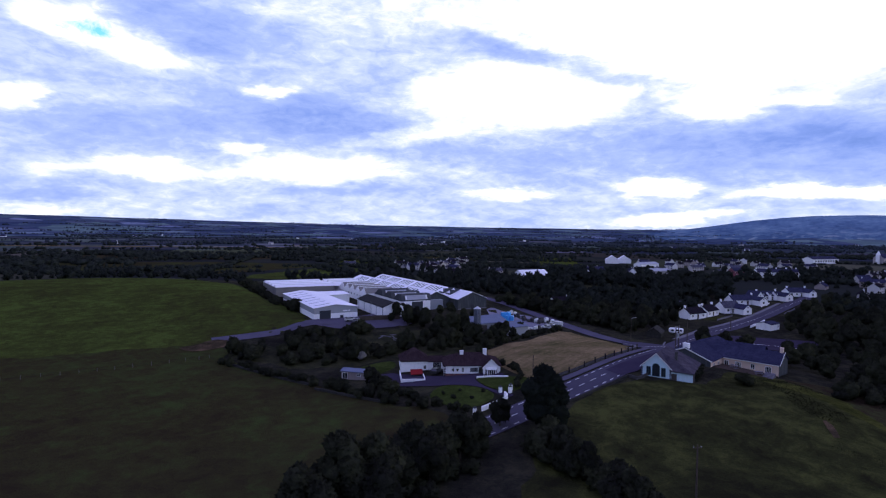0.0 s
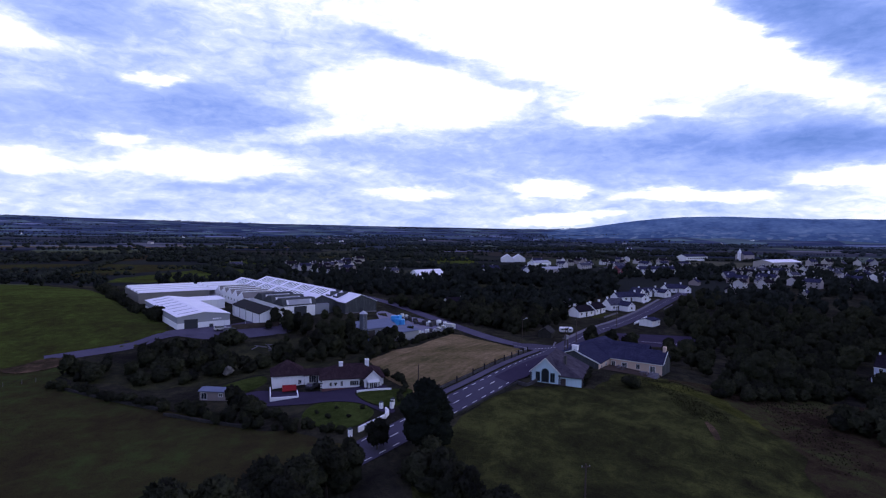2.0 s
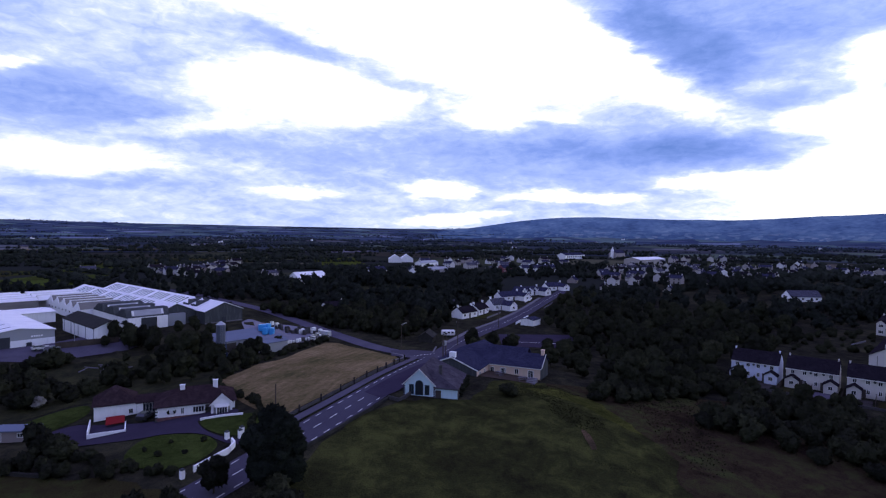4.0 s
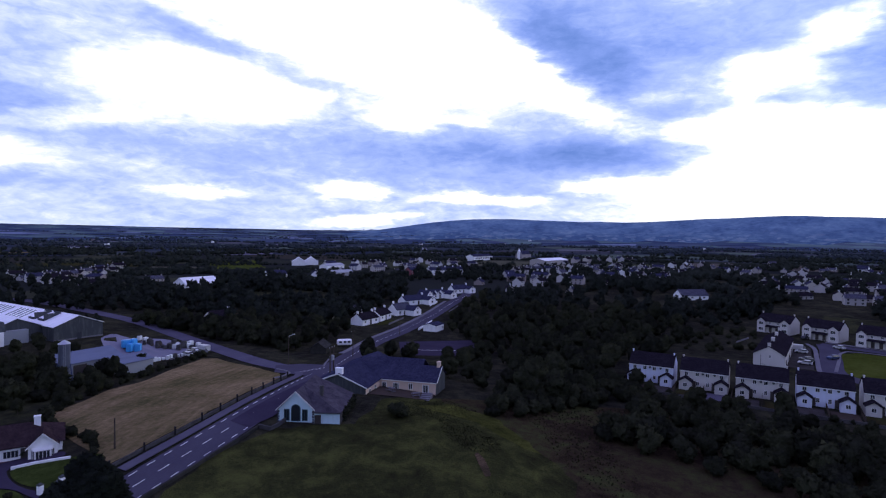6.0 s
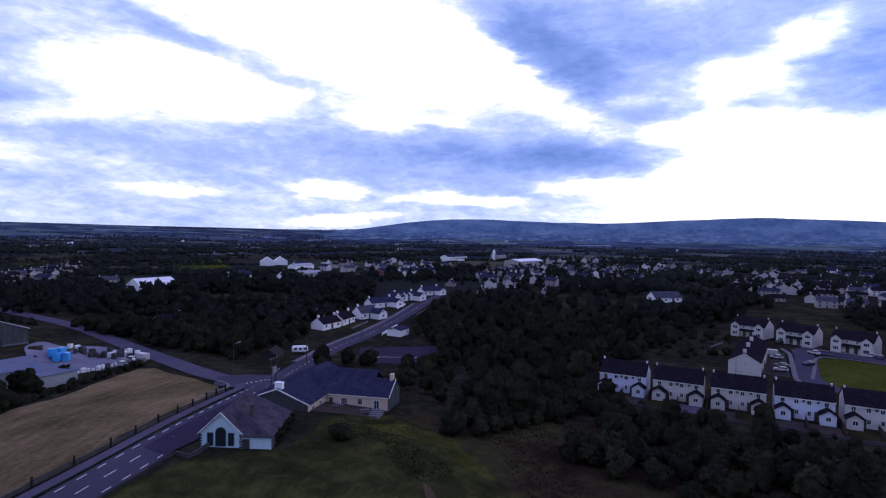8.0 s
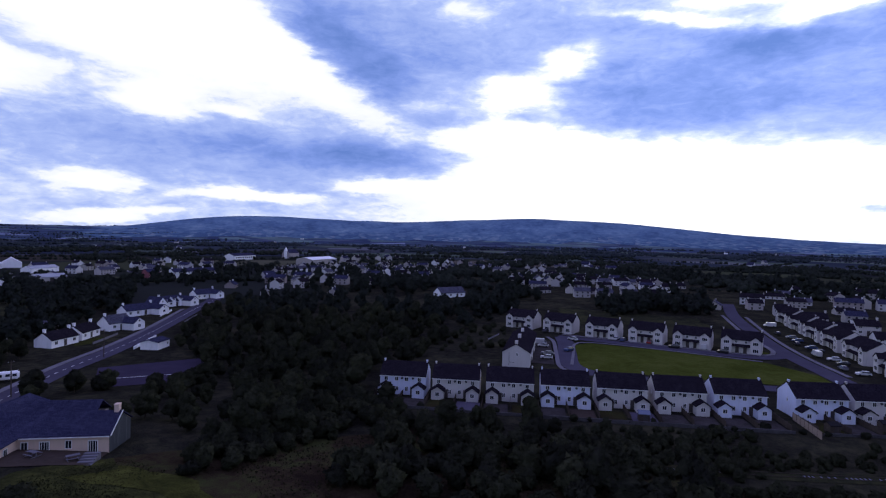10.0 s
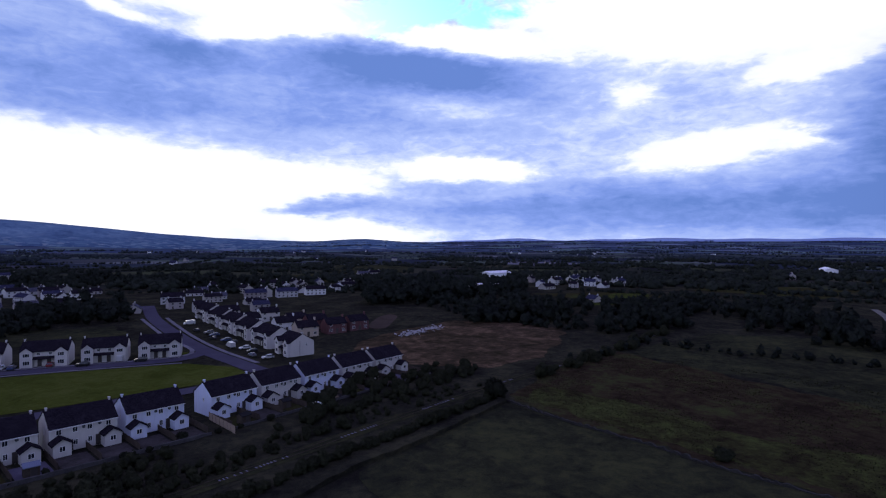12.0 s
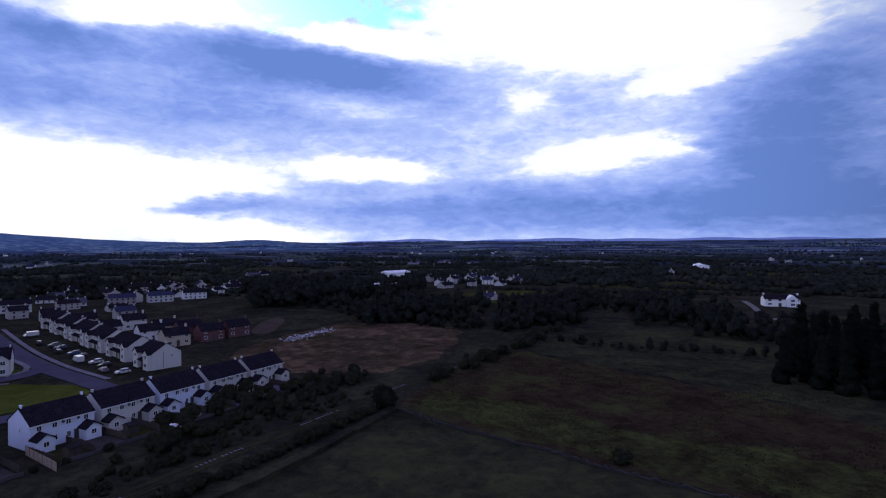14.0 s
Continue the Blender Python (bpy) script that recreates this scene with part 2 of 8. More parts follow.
def tiled_roof(name, dark, light, rows=3.2):
    k = material(name, 0.9, 0, 0.0)
    w = k.node("ShaderNodeTexBrick")
    w.inputs["Scale"].default_value = 1.0
    w.inputs["Brick Width"].default_value, w.inputs["Row Height"].default_value, w.inputs["Mortar Size"].default_value = 0.35, 0.3, 0.02
    w.inputs["Color1"].default_value, w.inputs["Color2"].default_value, w.inputs["Mortar"].default_value = (*dark, 1), (*light, 1), (*[v * 0.5 for v in dark], 1)
    k.put(k.vec("MULTIPLY", k.at, (1, 1.15, 1)), w.inputs["Vector"])
    moss = k.noise(k.place, 0.5, 5, 0.65)
    c = k.mix(k.math("MULTIPLY", k.math("SUBTRACT", moss, 0.5), 1.5, clamp=True), w.outputs["Color"], tuple(v * 1.6 + 0.01 for v in light))
    return done(k, c, w.outputs["Fac"], 0.6, -0.03)


def ribbed(name, base, dirt, pitch=1.0, rough=0.75, metal=0.0):
    """Profiled metal or fibre sheets."""
    k = material(name, rough, metal, 0.05)
    w = k.node("ShaderNodeTexWave")
    w.inputs["Scale"].default_value, w.inputs["Distortion"].default_value = 1.0 / pitch, 0.0
    k.put(k.at, w.inputs["Vector"])
    f = k.math("MULTIPLY", k.math("SUBTRACT", k.noise(k.vec("MULTIPLY", k.at, (0.15, 0.6, 0.6)), 1.0, 5, 0.65), 0.42), 2.0, clamp=True)
    return done(k, k.mix(f, base, dirt), w.outputs["Fac"], 0.4, 0.05)


def leaves(name, colours):
    """Foliage: a shade by tree and by clump, mottled with lit and shaded leaves."""
    k = material(name, 0.85, 0, 0.0)
    isle = k.node("ShaderNodeNewGeometry").outputs["Random Per Island"]
    tree = k.node("ShaderNodeObjectInfo").outputs["Random"]
    spray, fine = k.noise(k.place, 0.9, 3, 0.6), k.noise(k.place, 3.2, 3, 0.65)
    f = k.math("MULTIPLY_ADD", tree, 0.45, k.math("MULTIPLY", isle, 0.2))
    f = k.math("ADD", f, k.math("MULTIPLY_ADD", spray, 0.6, k.math("MULTIPLY_ADD", fine, 0.5, -0.42)), clamp=True)
    return done(k, k.ramp(f, [(i / (len(colours) - 1), c) for i, c in enumerate(colours)]), k.math("ADD", spray, fine), 0.7, 0.5)


def grass(name, dark, mid, light, patch=0.03, clump=0.5):
    k = material(name, 0.95, 0, 0.0)
    a, b = k.noise(k.place, patch, 6, 0.62, 0.5), k.noise(k.place, clump, 6, 0.68, 0.6)
    t, c = k.noise(k.place, 0.14, 4, 0.6, 0.8), k.noise(k.place, 3.0, 3, 0.6)
    f = k.math("ADD", k.math("MULTIPLY_ADD", a, 0.7, k.math("MULTIPLY", t, 0.55)), k.math("ADD", k.math("MULTIPLY", b, 0.6), k.math("MULTIPLY_ADD", c, 0.25, -0.55)))
    f = k.math("MULTIPLY_ADD", k.math("SUBTRACT", f, 0.5), 2.8, 0.5, clamp=True)
    return done(k, k.ramp(f, [(0.0, dark), (0.5, mid), (1.0, light)]), k.math("ADD", b, k.math("MULTIPLY", c, 0.5)), 1.0, 0.6)


def plain(name, colour, rough=0.5, metal=0.0, spec=0.4):
    k = material(name, rough, metal, spec)
    f = k.noise(k.at, 3.0, 4)
    return done(k, k.mix(f, tuple(v * 0.82 for v in colour), colour))


WHITE = render_wall("painted_render_white", [(0.78, 0.78, 0.82), (0.85, 0.85, 0.88), (0.81, 0.8, 0.82), (0.86, 0.86, 0.89)])
ESTATE = render_wall("estate_render", [(0.47, 0.445, 0.44), (0.55, 0.525, 0.51), (0.5, 0.475, 0.465)])
ESTATE_BLUE = render_wall("estate_render_bluish", [(0.56, 0.60, 0.76), (0.6, 0.63, 0.76)])
GARDEN_MIX = speckled("garden_ground", (0.015, 0.015, 0.013), (0.075, 0.066, 0.066), 0.25, 1.5, 0.95, strength=0.8)
FAR_WALL = render_wall("village_render", [(0.6, 0.6, 0.63), (0.3, 0.28, 0.28), (0.46, 0.43, 0.4), (0.66, 0.66, 0.69), (0.24, 0.2, 0.2), (0.52, 0.5, 0.52)])
BUFF = render_wall("buff_render", [(0.42, 0.35, 0.29), (0.46, 0.38, 0.31)])
PEACH = render_wall("peach_render", [(0.62, 0.47, 0.38), (0.62, 0.47, 0.38)])
SKYBLUE = render_wall("pale_blue_render", [(0.46, 0.60, 0.68), (0.46, 0.60, 0.68)])
TEAL = plain("dark_teal_paint", (0.03, 0.075, 0.10), 0.5)
BRICK = render_wall("red_brickwork", [(0.105, 0.05, 0.056), (0.13, 0.06, 0.064)])
GREYWALL = render_wall("grey_cladding", [(0.24, 0.25, 0.29), (0.3, 0.31, 0.34)])
DARKWALL = render_wall("dark_cladding", [(0.05, 0.055, 0.065), (0.06, 0.065, 0.07)])
SLATE = tiled_roof("blue_black_slate", (0.026, 0.027, 0.055), (0.042, 0.043, 0.08))
TILE = tiled_roof("dark_concrete_tile", (0.0125, 0.0105, 0.016), (0.022, 0.0185, 0.026))
TILE_BROWN = tiled_roof("brown_concrete_tile", (0.027, 0.018, 0.022), (0.043, 0.028, 0.032))
TILE_GREY = tiled_roof("weathered_grey_slate", (0.05, 0.05, 0.075), (0.085, 0.085, 0.115))
OLD_SLATE = speckled("mossy_old_slate", (0.014, 0.012, 0.022), (0.095, 0.085, 0.105), 0.7, 3.0, 0.85)
SHEET_WHITE = ribbed("pale_roof_sheet", (0.82, 0.81, 0.85), (0.6, 0.59, 0.64))
SHEET_GREY = ribbed("grey_roof_sheet", (0.36, 0.37, 0.42), (0.2, 0.2, 0.23))
SHEET_BLUE = ribbed("blue_grey_roof_sheet", (0.13, 0.15, 0.22), (0.085, 0.095, 0.14))
SHEET_TAN = ribbed("weathered_tan_sheet", (0.2, 0.19, 0.185), (0.13, 0.125, 0.125), 0.6)
SHEET_DARK = ribbed("dark_roof_sheet", (0.014, 0.013, 0.016), (0.03, 0.028, 0.03))
SHEET_RED = ribbed("red_roof_sheet", (0.21, 0.014, 0.018), (0.11, 0.016, 0.018), 0.6)
ROOFLIGHT = plain("rooflight", (0.06, 0.07, 0.09), 0.2, 0, 0.6)
GLASS = plain("window_glass", (0.02, 0.024, 0.032), 0.08, 0, 0.7)
FRAME = plain("white_pvc", (0.75, 0.75, 0.76), 0.4)
DOOR = plain("dark_door", (0.05, 0.04, 0.04), 0.5)
DOOR_ROLL = ribbed("roller_door", (0.04, 0.045, 0.055), (0.06, 0.06, 0.07), 0.4)
ASPHALT = speckled("asphalt", (0.045, 0.041, 0.062), (0.075, 0.070, 0.098), 0.12, 2.5, 0.85)
ASPHALT_OLD = speckled("worn_asphalt", (0.058, 0.053, 0.08), (0.10, 0.093, 0.13), 0.15, 2.0, 0.85)
COURT = speckled("dark_court_surface", (0.03, 0.024, 0.042), (0.048, 0.041, 0.066), 0.15, 2.0, 0.9)
RUBBLE = speckled("broken_concrete", (0.2, 0.19, 0.21), (0.5, 0.49, 0.52), 0.6, 3.0, 0.9)
PATH_MAT = speckled("concrete_path", (0.10, 0.095, 0.115), (0.175, 0.168, 0.19), 0.2, 3.0, 0.85)
PATH_DARK = speckled("worn_asphalt_path", (0.062, 0.056, 0.082), (0.105, 0.098, 0.13), 0.2, 3.0, 0.85)
CONCRETE = speckled("yard_concrete", (0.115, 0.112, 0.15), (0.21, 0.205, 0.26), 0.1, 1.5, 0.85)
PAINT = speckled("road_paint", (0.5, 0.5, 0.5), (0.78, 0.78, 0.76), 0.6, 6, 0.7)
MOSSY = speckled("mossy_field_wall", (0.018, 0.018, 0.017), (0.055, 0.053, 0.05), 0.6, 5.0, 0.95, strength=0.9)
STONE = speckled("field_stone", (0.03, 0.029, 0.033), (0.105, 0.10, 0.105), 0.6, 5.0, 0.9, strength=0.9)
EARTH = speckled("bare_earth", (0.03, 0.025, 0.022), (0.085, 0.064, 0.052), 0.08, 1.2, 0.95, strength=0.7)
GRAVEL = speckled("drive_gravel", (0.10, 0.095, 0.09), (0.19, 0.18, 0.165), 0.3, 3.0, 0.95, strength=0.7)
STEEL = ribbed("galvanised_steel", (0.40, 0.42, 0.46), (0.25, 0.26, 0.28), 0.5, 0.4, 0.6)
TIMBER = speckled("weathered_timber", (0.04, 0.032, 0.028), (0.095, 0.076, 0.064), 0.8, 6, 0.85)
BARK = speckled("bark", (0.03, 0.025, 0.02), (0.07, 0.06, 0.05), 1.0, 6, 0.95)
BLUE_PLASTIC = plain("blue_wrap", (0.06, 0.36, 0.75), 0.35)
WHITE_PLASTIC = plain("white_wrap", (0.72, 0.74, 0.76), 0.35)
TYRE = plain("tyre_rubber", (0.012, 0.012, 0.013), 0.9)
LEAF = leaves("hedgerow_leaves", [(0.0115, 0.0122, 0.0105), (0.019, 0.0205, 0.0142), (0.030, 0.033, 0.019), (0.050, 0.052, 0.027)])
# Leaf colours for farther trees, lightened and blued with painted haze
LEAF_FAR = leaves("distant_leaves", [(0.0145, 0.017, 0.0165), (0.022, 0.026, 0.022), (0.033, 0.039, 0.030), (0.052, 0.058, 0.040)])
LEAF_HAZE = leaves("plain_leaves", [(0.018, 0.023, 0.030), (0.026, 0.033, 0.040), (0.038, 0.047, 0.052), (0.055, 0.066, 0.066)])
LEAF_DARK = leaves("conifer_needles", [(0.007, 0.009, 0.008), (0.012, 0.015, 0.012), (0.019, 0.023, 0.016)])
LEAF_PALE = leaves("pale_blossom", [(0.10, 0.10, 0.10), (0.26, 0.25, 0.24)])
PASTURE = grass("pasture_grass", (0.027, 0.021, 0.012), (0.035, 0.032, 0.014), (0.040, 0.053, 0.017), 0.018, 0.35)
KNOLL = grass("knoll_grass", (0.017, 0.0165, 0.009), (0.031, 0.033, 0.013), (0.062, 0.066, 0.021), 0.045, 0.3)
HILL_GRASS = grass("grazed_hill_grass", (0.032, 0.030, 0.012), (0.043, 0.054, 0.014), (0.066, 0.09, 0.02), 0.022, 0.4)
LAWN = grass("mown_lawn", (0.040, 0.050, 0.010), (0.056, 0.068, 0.014), (0.076, 0.086, 0.021), 0.06, 0.7)
GARDEN_LAWN = grass("garden_lawn", (0.024, 0.033, 0.009), (0.038, 0.052, 0.014), (0.058, 0.076, 0.020), 0.12, 0.6)
MOOR = grass("rushy_moor", (0.019, 0.0135, 0.010), (0.035, 0.026, 0.016), (0.044, 0.050, 0.019), 0.06, 0.45)
DULL = grass("dull_meadow", (0.015, 0.0155, 0.012), (0.030, 0.031, 0.018), (0.05, 0.051, 0.024), 0.04, 0.4)
BOG_GREEN = grass("greener_bog", (0.019, 0.0145, 0.010), (0.036, 0.036, 0.015), (0.058, 0.070, 0.022), 0.09, 0.5)
def hay():
    """Mown stubble in long swathes."""
    k = material("cut_hay_stubble", 0.95, 0, 0.0)
    turned = k.node("ShaderNodeVectorRotate")
    turned.rotation_type = "Z_AXIS"
    k.put(k.place, turned.inputs["Vector"])
    turned.inputs["Angle"].default_value = radians(-52)
    swathe = k.noise(k.vec("MULTIPLY", turned.outputs[0], (0.05, 0.75, 0)), 1.0, 4, 0.6, 0.4)
    big, tuft = k.noise(k.place, 0.07, 5, 0.6), k.noise(k.place, 1.1, 5, 0.65)
    f = k.math("ADD", k.math("MULTIPLY", swathe, 0.5), k.math("MULTIPLY_ADD", big, 0.9, k.math("MULTIPLY", tuft, 0.6)))
    f = k.math("MULTIPLY_ADD", k.math("SUBTRACT", f, 1.0), 2.0, 0.5, clamp=True)
    return done(k, k.ramp(f, [(0.0, (0.06, 0.058, 0.026)), (0.3, (0.10, 0.08, 0.038)), (0.65, (0.158, 0.116, 0.062)), (1.0, (0.225, 0.165, 0.098))]), k.math("ADD", swathe, tuft), 0.9, 0.4)


HAY = hay()
BANK = grass("yellowing_bank_grass", (0.022, 0.024, 0.008), (0.044, 0.047, 0.013), (0.078, 0.08, 0.022), 0.08, 0.3)
CLEARED = grass("cleared_soil_and_weeds", (0.024, 0.021, 0.013), (0.052, 0.038, 0.024), (0.125, 0.082, 0.052), 0.05, 0.25)
SCRUB = grass("scrub_ground", (0.013, 0.0125, 0.011), (0.025, 0.0245, 0.018), (0.046, 0.044, 0.027), 0.05, 0.5)


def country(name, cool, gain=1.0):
    """Distant farmland: small fields of different crops and rough grass; cool: how much blue haze goes into the ground
    colour.
    """
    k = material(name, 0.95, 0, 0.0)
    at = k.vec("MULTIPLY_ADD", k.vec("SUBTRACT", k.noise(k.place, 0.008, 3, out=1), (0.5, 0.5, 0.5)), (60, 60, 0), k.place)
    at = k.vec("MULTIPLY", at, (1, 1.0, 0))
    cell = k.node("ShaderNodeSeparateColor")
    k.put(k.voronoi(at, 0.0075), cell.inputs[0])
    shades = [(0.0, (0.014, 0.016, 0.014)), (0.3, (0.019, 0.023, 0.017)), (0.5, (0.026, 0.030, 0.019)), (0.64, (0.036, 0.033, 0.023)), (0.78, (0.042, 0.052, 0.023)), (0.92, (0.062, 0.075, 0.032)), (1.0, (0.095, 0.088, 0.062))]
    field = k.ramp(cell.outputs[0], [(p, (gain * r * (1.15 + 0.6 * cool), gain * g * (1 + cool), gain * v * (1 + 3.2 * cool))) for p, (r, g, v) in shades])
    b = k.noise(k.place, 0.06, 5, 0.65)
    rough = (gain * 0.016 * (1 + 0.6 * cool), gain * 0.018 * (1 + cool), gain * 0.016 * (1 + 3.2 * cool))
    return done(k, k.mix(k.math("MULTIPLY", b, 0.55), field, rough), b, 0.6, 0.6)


# Farther zones carry more distance haze, painted in as blue and gain
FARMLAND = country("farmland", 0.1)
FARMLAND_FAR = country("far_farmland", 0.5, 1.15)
FARMLAND_HAZE = country("distant_farmland", 1.2, 1.25)


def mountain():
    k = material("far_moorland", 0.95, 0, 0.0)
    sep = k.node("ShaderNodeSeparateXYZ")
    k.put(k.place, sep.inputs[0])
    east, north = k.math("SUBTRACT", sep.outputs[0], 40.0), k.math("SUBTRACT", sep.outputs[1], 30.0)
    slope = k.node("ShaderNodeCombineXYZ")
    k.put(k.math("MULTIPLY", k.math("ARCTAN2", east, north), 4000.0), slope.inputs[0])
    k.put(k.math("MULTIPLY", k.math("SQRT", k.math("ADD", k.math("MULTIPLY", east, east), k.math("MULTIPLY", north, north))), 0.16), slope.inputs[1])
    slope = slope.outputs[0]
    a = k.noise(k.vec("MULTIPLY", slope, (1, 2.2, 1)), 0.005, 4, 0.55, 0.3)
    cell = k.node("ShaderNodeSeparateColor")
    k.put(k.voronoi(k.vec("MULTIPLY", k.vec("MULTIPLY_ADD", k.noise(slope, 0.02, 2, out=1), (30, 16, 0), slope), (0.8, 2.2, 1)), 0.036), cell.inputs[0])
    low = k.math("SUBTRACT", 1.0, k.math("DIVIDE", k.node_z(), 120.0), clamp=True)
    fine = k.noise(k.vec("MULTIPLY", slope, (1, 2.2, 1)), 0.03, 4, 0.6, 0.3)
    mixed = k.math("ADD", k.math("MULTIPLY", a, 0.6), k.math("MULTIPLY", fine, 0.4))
    # Blue of distance haze is mixed into the moor and field colours
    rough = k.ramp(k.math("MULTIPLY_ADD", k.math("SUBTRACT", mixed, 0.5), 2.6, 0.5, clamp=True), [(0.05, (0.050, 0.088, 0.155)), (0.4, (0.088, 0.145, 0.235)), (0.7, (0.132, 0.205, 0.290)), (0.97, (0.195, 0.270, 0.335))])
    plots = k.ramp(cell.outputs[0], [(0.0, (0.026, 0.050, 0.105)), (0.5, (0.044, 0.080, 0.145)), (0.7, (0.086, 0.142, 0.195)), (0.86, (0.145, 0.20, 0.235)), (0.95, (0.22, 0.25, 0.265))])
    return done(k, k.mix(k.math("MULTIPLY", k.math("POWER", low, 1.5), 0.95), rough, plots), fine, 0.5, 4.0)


def _z(self):
    s = self.node("ShaderNodeSeparateXYZ")
    self.put(self.place, s.inputs[0])
    return s.outputs[2]


Nodes.node_z = _z
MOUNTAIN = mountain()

# ---- the lie of the land ----


def bump(x, y, cx, cy, sx, sy):
    return math.exp(-(((x - cx) / sx) ** 2) - ((y - cy) / sy) ** 2)


def ease(a, b, v):
    v = min(1, max(0, (v - a) / (b - a)))
    return v * v * (3 - 2 * v)


# Skyline: bearing and height in degrees above the eye's level, as seen from the village
SKYLINE = [(-180, 0.5), (-60, 0.9), (-34, 0.93), (-20, 0.74), (-5, 0.5), (12, 0.42), (27, 0.38), (30.2, 0.8), (33.8, 1.45), (38, 1.75), (41, 1.8), (48.5, 1.57), (55, 1.57),
           (60, 1.9), (67.7, 2.2), (75.2, 1.86), (82, 1.2), (88.5, 0.6), (96, 0.25), (101, 0.2), (103, 0.55), (105, 0.5), (107.5, 0.15), (110, 0.15), (122, 0.3), (140, 0.25), (160, 0.4), (180, 0.5)]


def skyline(az):
    for (a, p), (b, q) in zip(SKYLINE, SKYLINE[1:]):
        if a <= az <= b:
            s = (az - a) / (b - a)
            return p + (q - p) * s
    return 0.5


def height(x, y):
    """Ground level in metres."""
    r = math.hypot(x - 110, y - 60)
    h = 5 * ease(140, 380, r)
    h += 7 * bump(x, y, 62, 138, 58, 45) + 2.0 * bump(x, y, 80, 106, 15, 18)
    h += 8 * bump(x, y, -20, 240, 75, 65) + 8 * bump(x, y, -150, 285, 110, 80)
    u, v = 0.9165 * (x + 30) + 0.4 * (y - 198.5), 0.9165 * (y - 198.5) - 0.4 * (x + 30)
    level = (1 - ease(0, 11, max(-3 - u, u - 75, 0))) * (1 - ease(0, 9, max(-5 - v, v - 108, 0)))
    h += (8.05 - h) * level
    if r > 900:
        az = math.degrees(math.atan2(x - 40, y - 30))
        far = math.hypot(x - 40, y - 30)
        e = sum(skyline((az + k + 180) % 360 - 180) for k in (-1.5, 0, 1.5)) / 3
        top = 40 + math.tan(radians(e)) * 4650 - h
        rise = ease(2300, 4650, far) * (0.72 + 0.28 * ease(3600, 4650, far))
        h += top * rise * (1 + 0.05 * (noise.noise(Vector((x / 350, y / 350, 0))) if far < 4500 else 0)) if far < 4650 else top
        h += 2.5 * noise.noise(Vector((x / 300, y / 300, 3))) * ease(900, 1500, r)
    return h


# ---- building blocks ----


def part(name, bm, mat, parent=None, label="", smooth=False):
    me = bpy.data.meshes.new(name)
    bmesh.ops.recalc_face_normals(bm, faces=bm.faces)
    bm.to_mesh(me)
    bm.free()
    me.materials.append(mat)
    if smooth:
        for p in me.polygons:
            p.use_smooth = True
    return place(name, me, parent, label)


def place(name, me, parent=None, label="", m=None):
    ob = new(name, me)
    if parent is not None:
        ob.parent = parent
    if m is not None:
        ob.matrix_local = m
    return tagged(ob, label)


def box(bm, x0, y0, z0, x1, y1, z1):
    v = [bm.verts.new((x, y, z)) for z in (z0, z1) for x, y in ((x0, y0), (x1, y0), (x1, y1), (x0, y1))]
    for f in ((0, 3, 2, 1), (4, 5, 6, 7), (0, 1, 5, 4), (1, 2, 6, 5), (2, 3, 7, 6), (3, 0, 4, 7)):
        bm.faces.new([v[i] for i in f])


def solid(bm, lower, upper):
    """A solid between two rings of equally many points."""
    a, b = [bm.verts.new(p) for p in lower], [bm.verts.new(p) for p in upper]
    bm.faces.new(a[::-1])
    bm.faces.new(b)
    for i in range(len(a)):
        j = (i + 1) % len(a)
        bm.faces.new((a[i], a[j], b[j], b[i]))


def rod(bm, p, q, r0, r1, sides=6):
    p, q = Vector(p), Vector(q)
    turn = (q - p).to_track_quat("Z", "Y")
    ring = [Vector((math.cos(6.2832 * i / sides), math.sin(6.2832 * i / sides), 0)) for i in range(sides)]
    solid(bm, [p + turn @ (v * r0) for v in ring], [q + turn @ (v * r1) for v in ring])


def thing(name, x, y, rot=0.0, z=None, label="", category="", group="", kind=""):
    ob = new(name)
    ob.empty_display_size = 0.5
    ob.matrix_world = pose(x, y, height(x, y) if z is None else z, 0, 0, rot)
    return tagged(ob, label, category, group, kind)


MESHES = {}


def shared(key, mat, build):
    """One mesh for all alike parts."""
    if key not in MESHES:
        bm = bmesh.new()
        build(bm)
        bmesh.ops.recalc_face_normals(bm, faces=bm.faces)
        me = bpy.data.meshes.new(key.split("|")[0])
        bm.to_mesh(me)
        bm.free()
        me.materials.append(mat)
        MESHES[key] = me
    return MESHES[key]


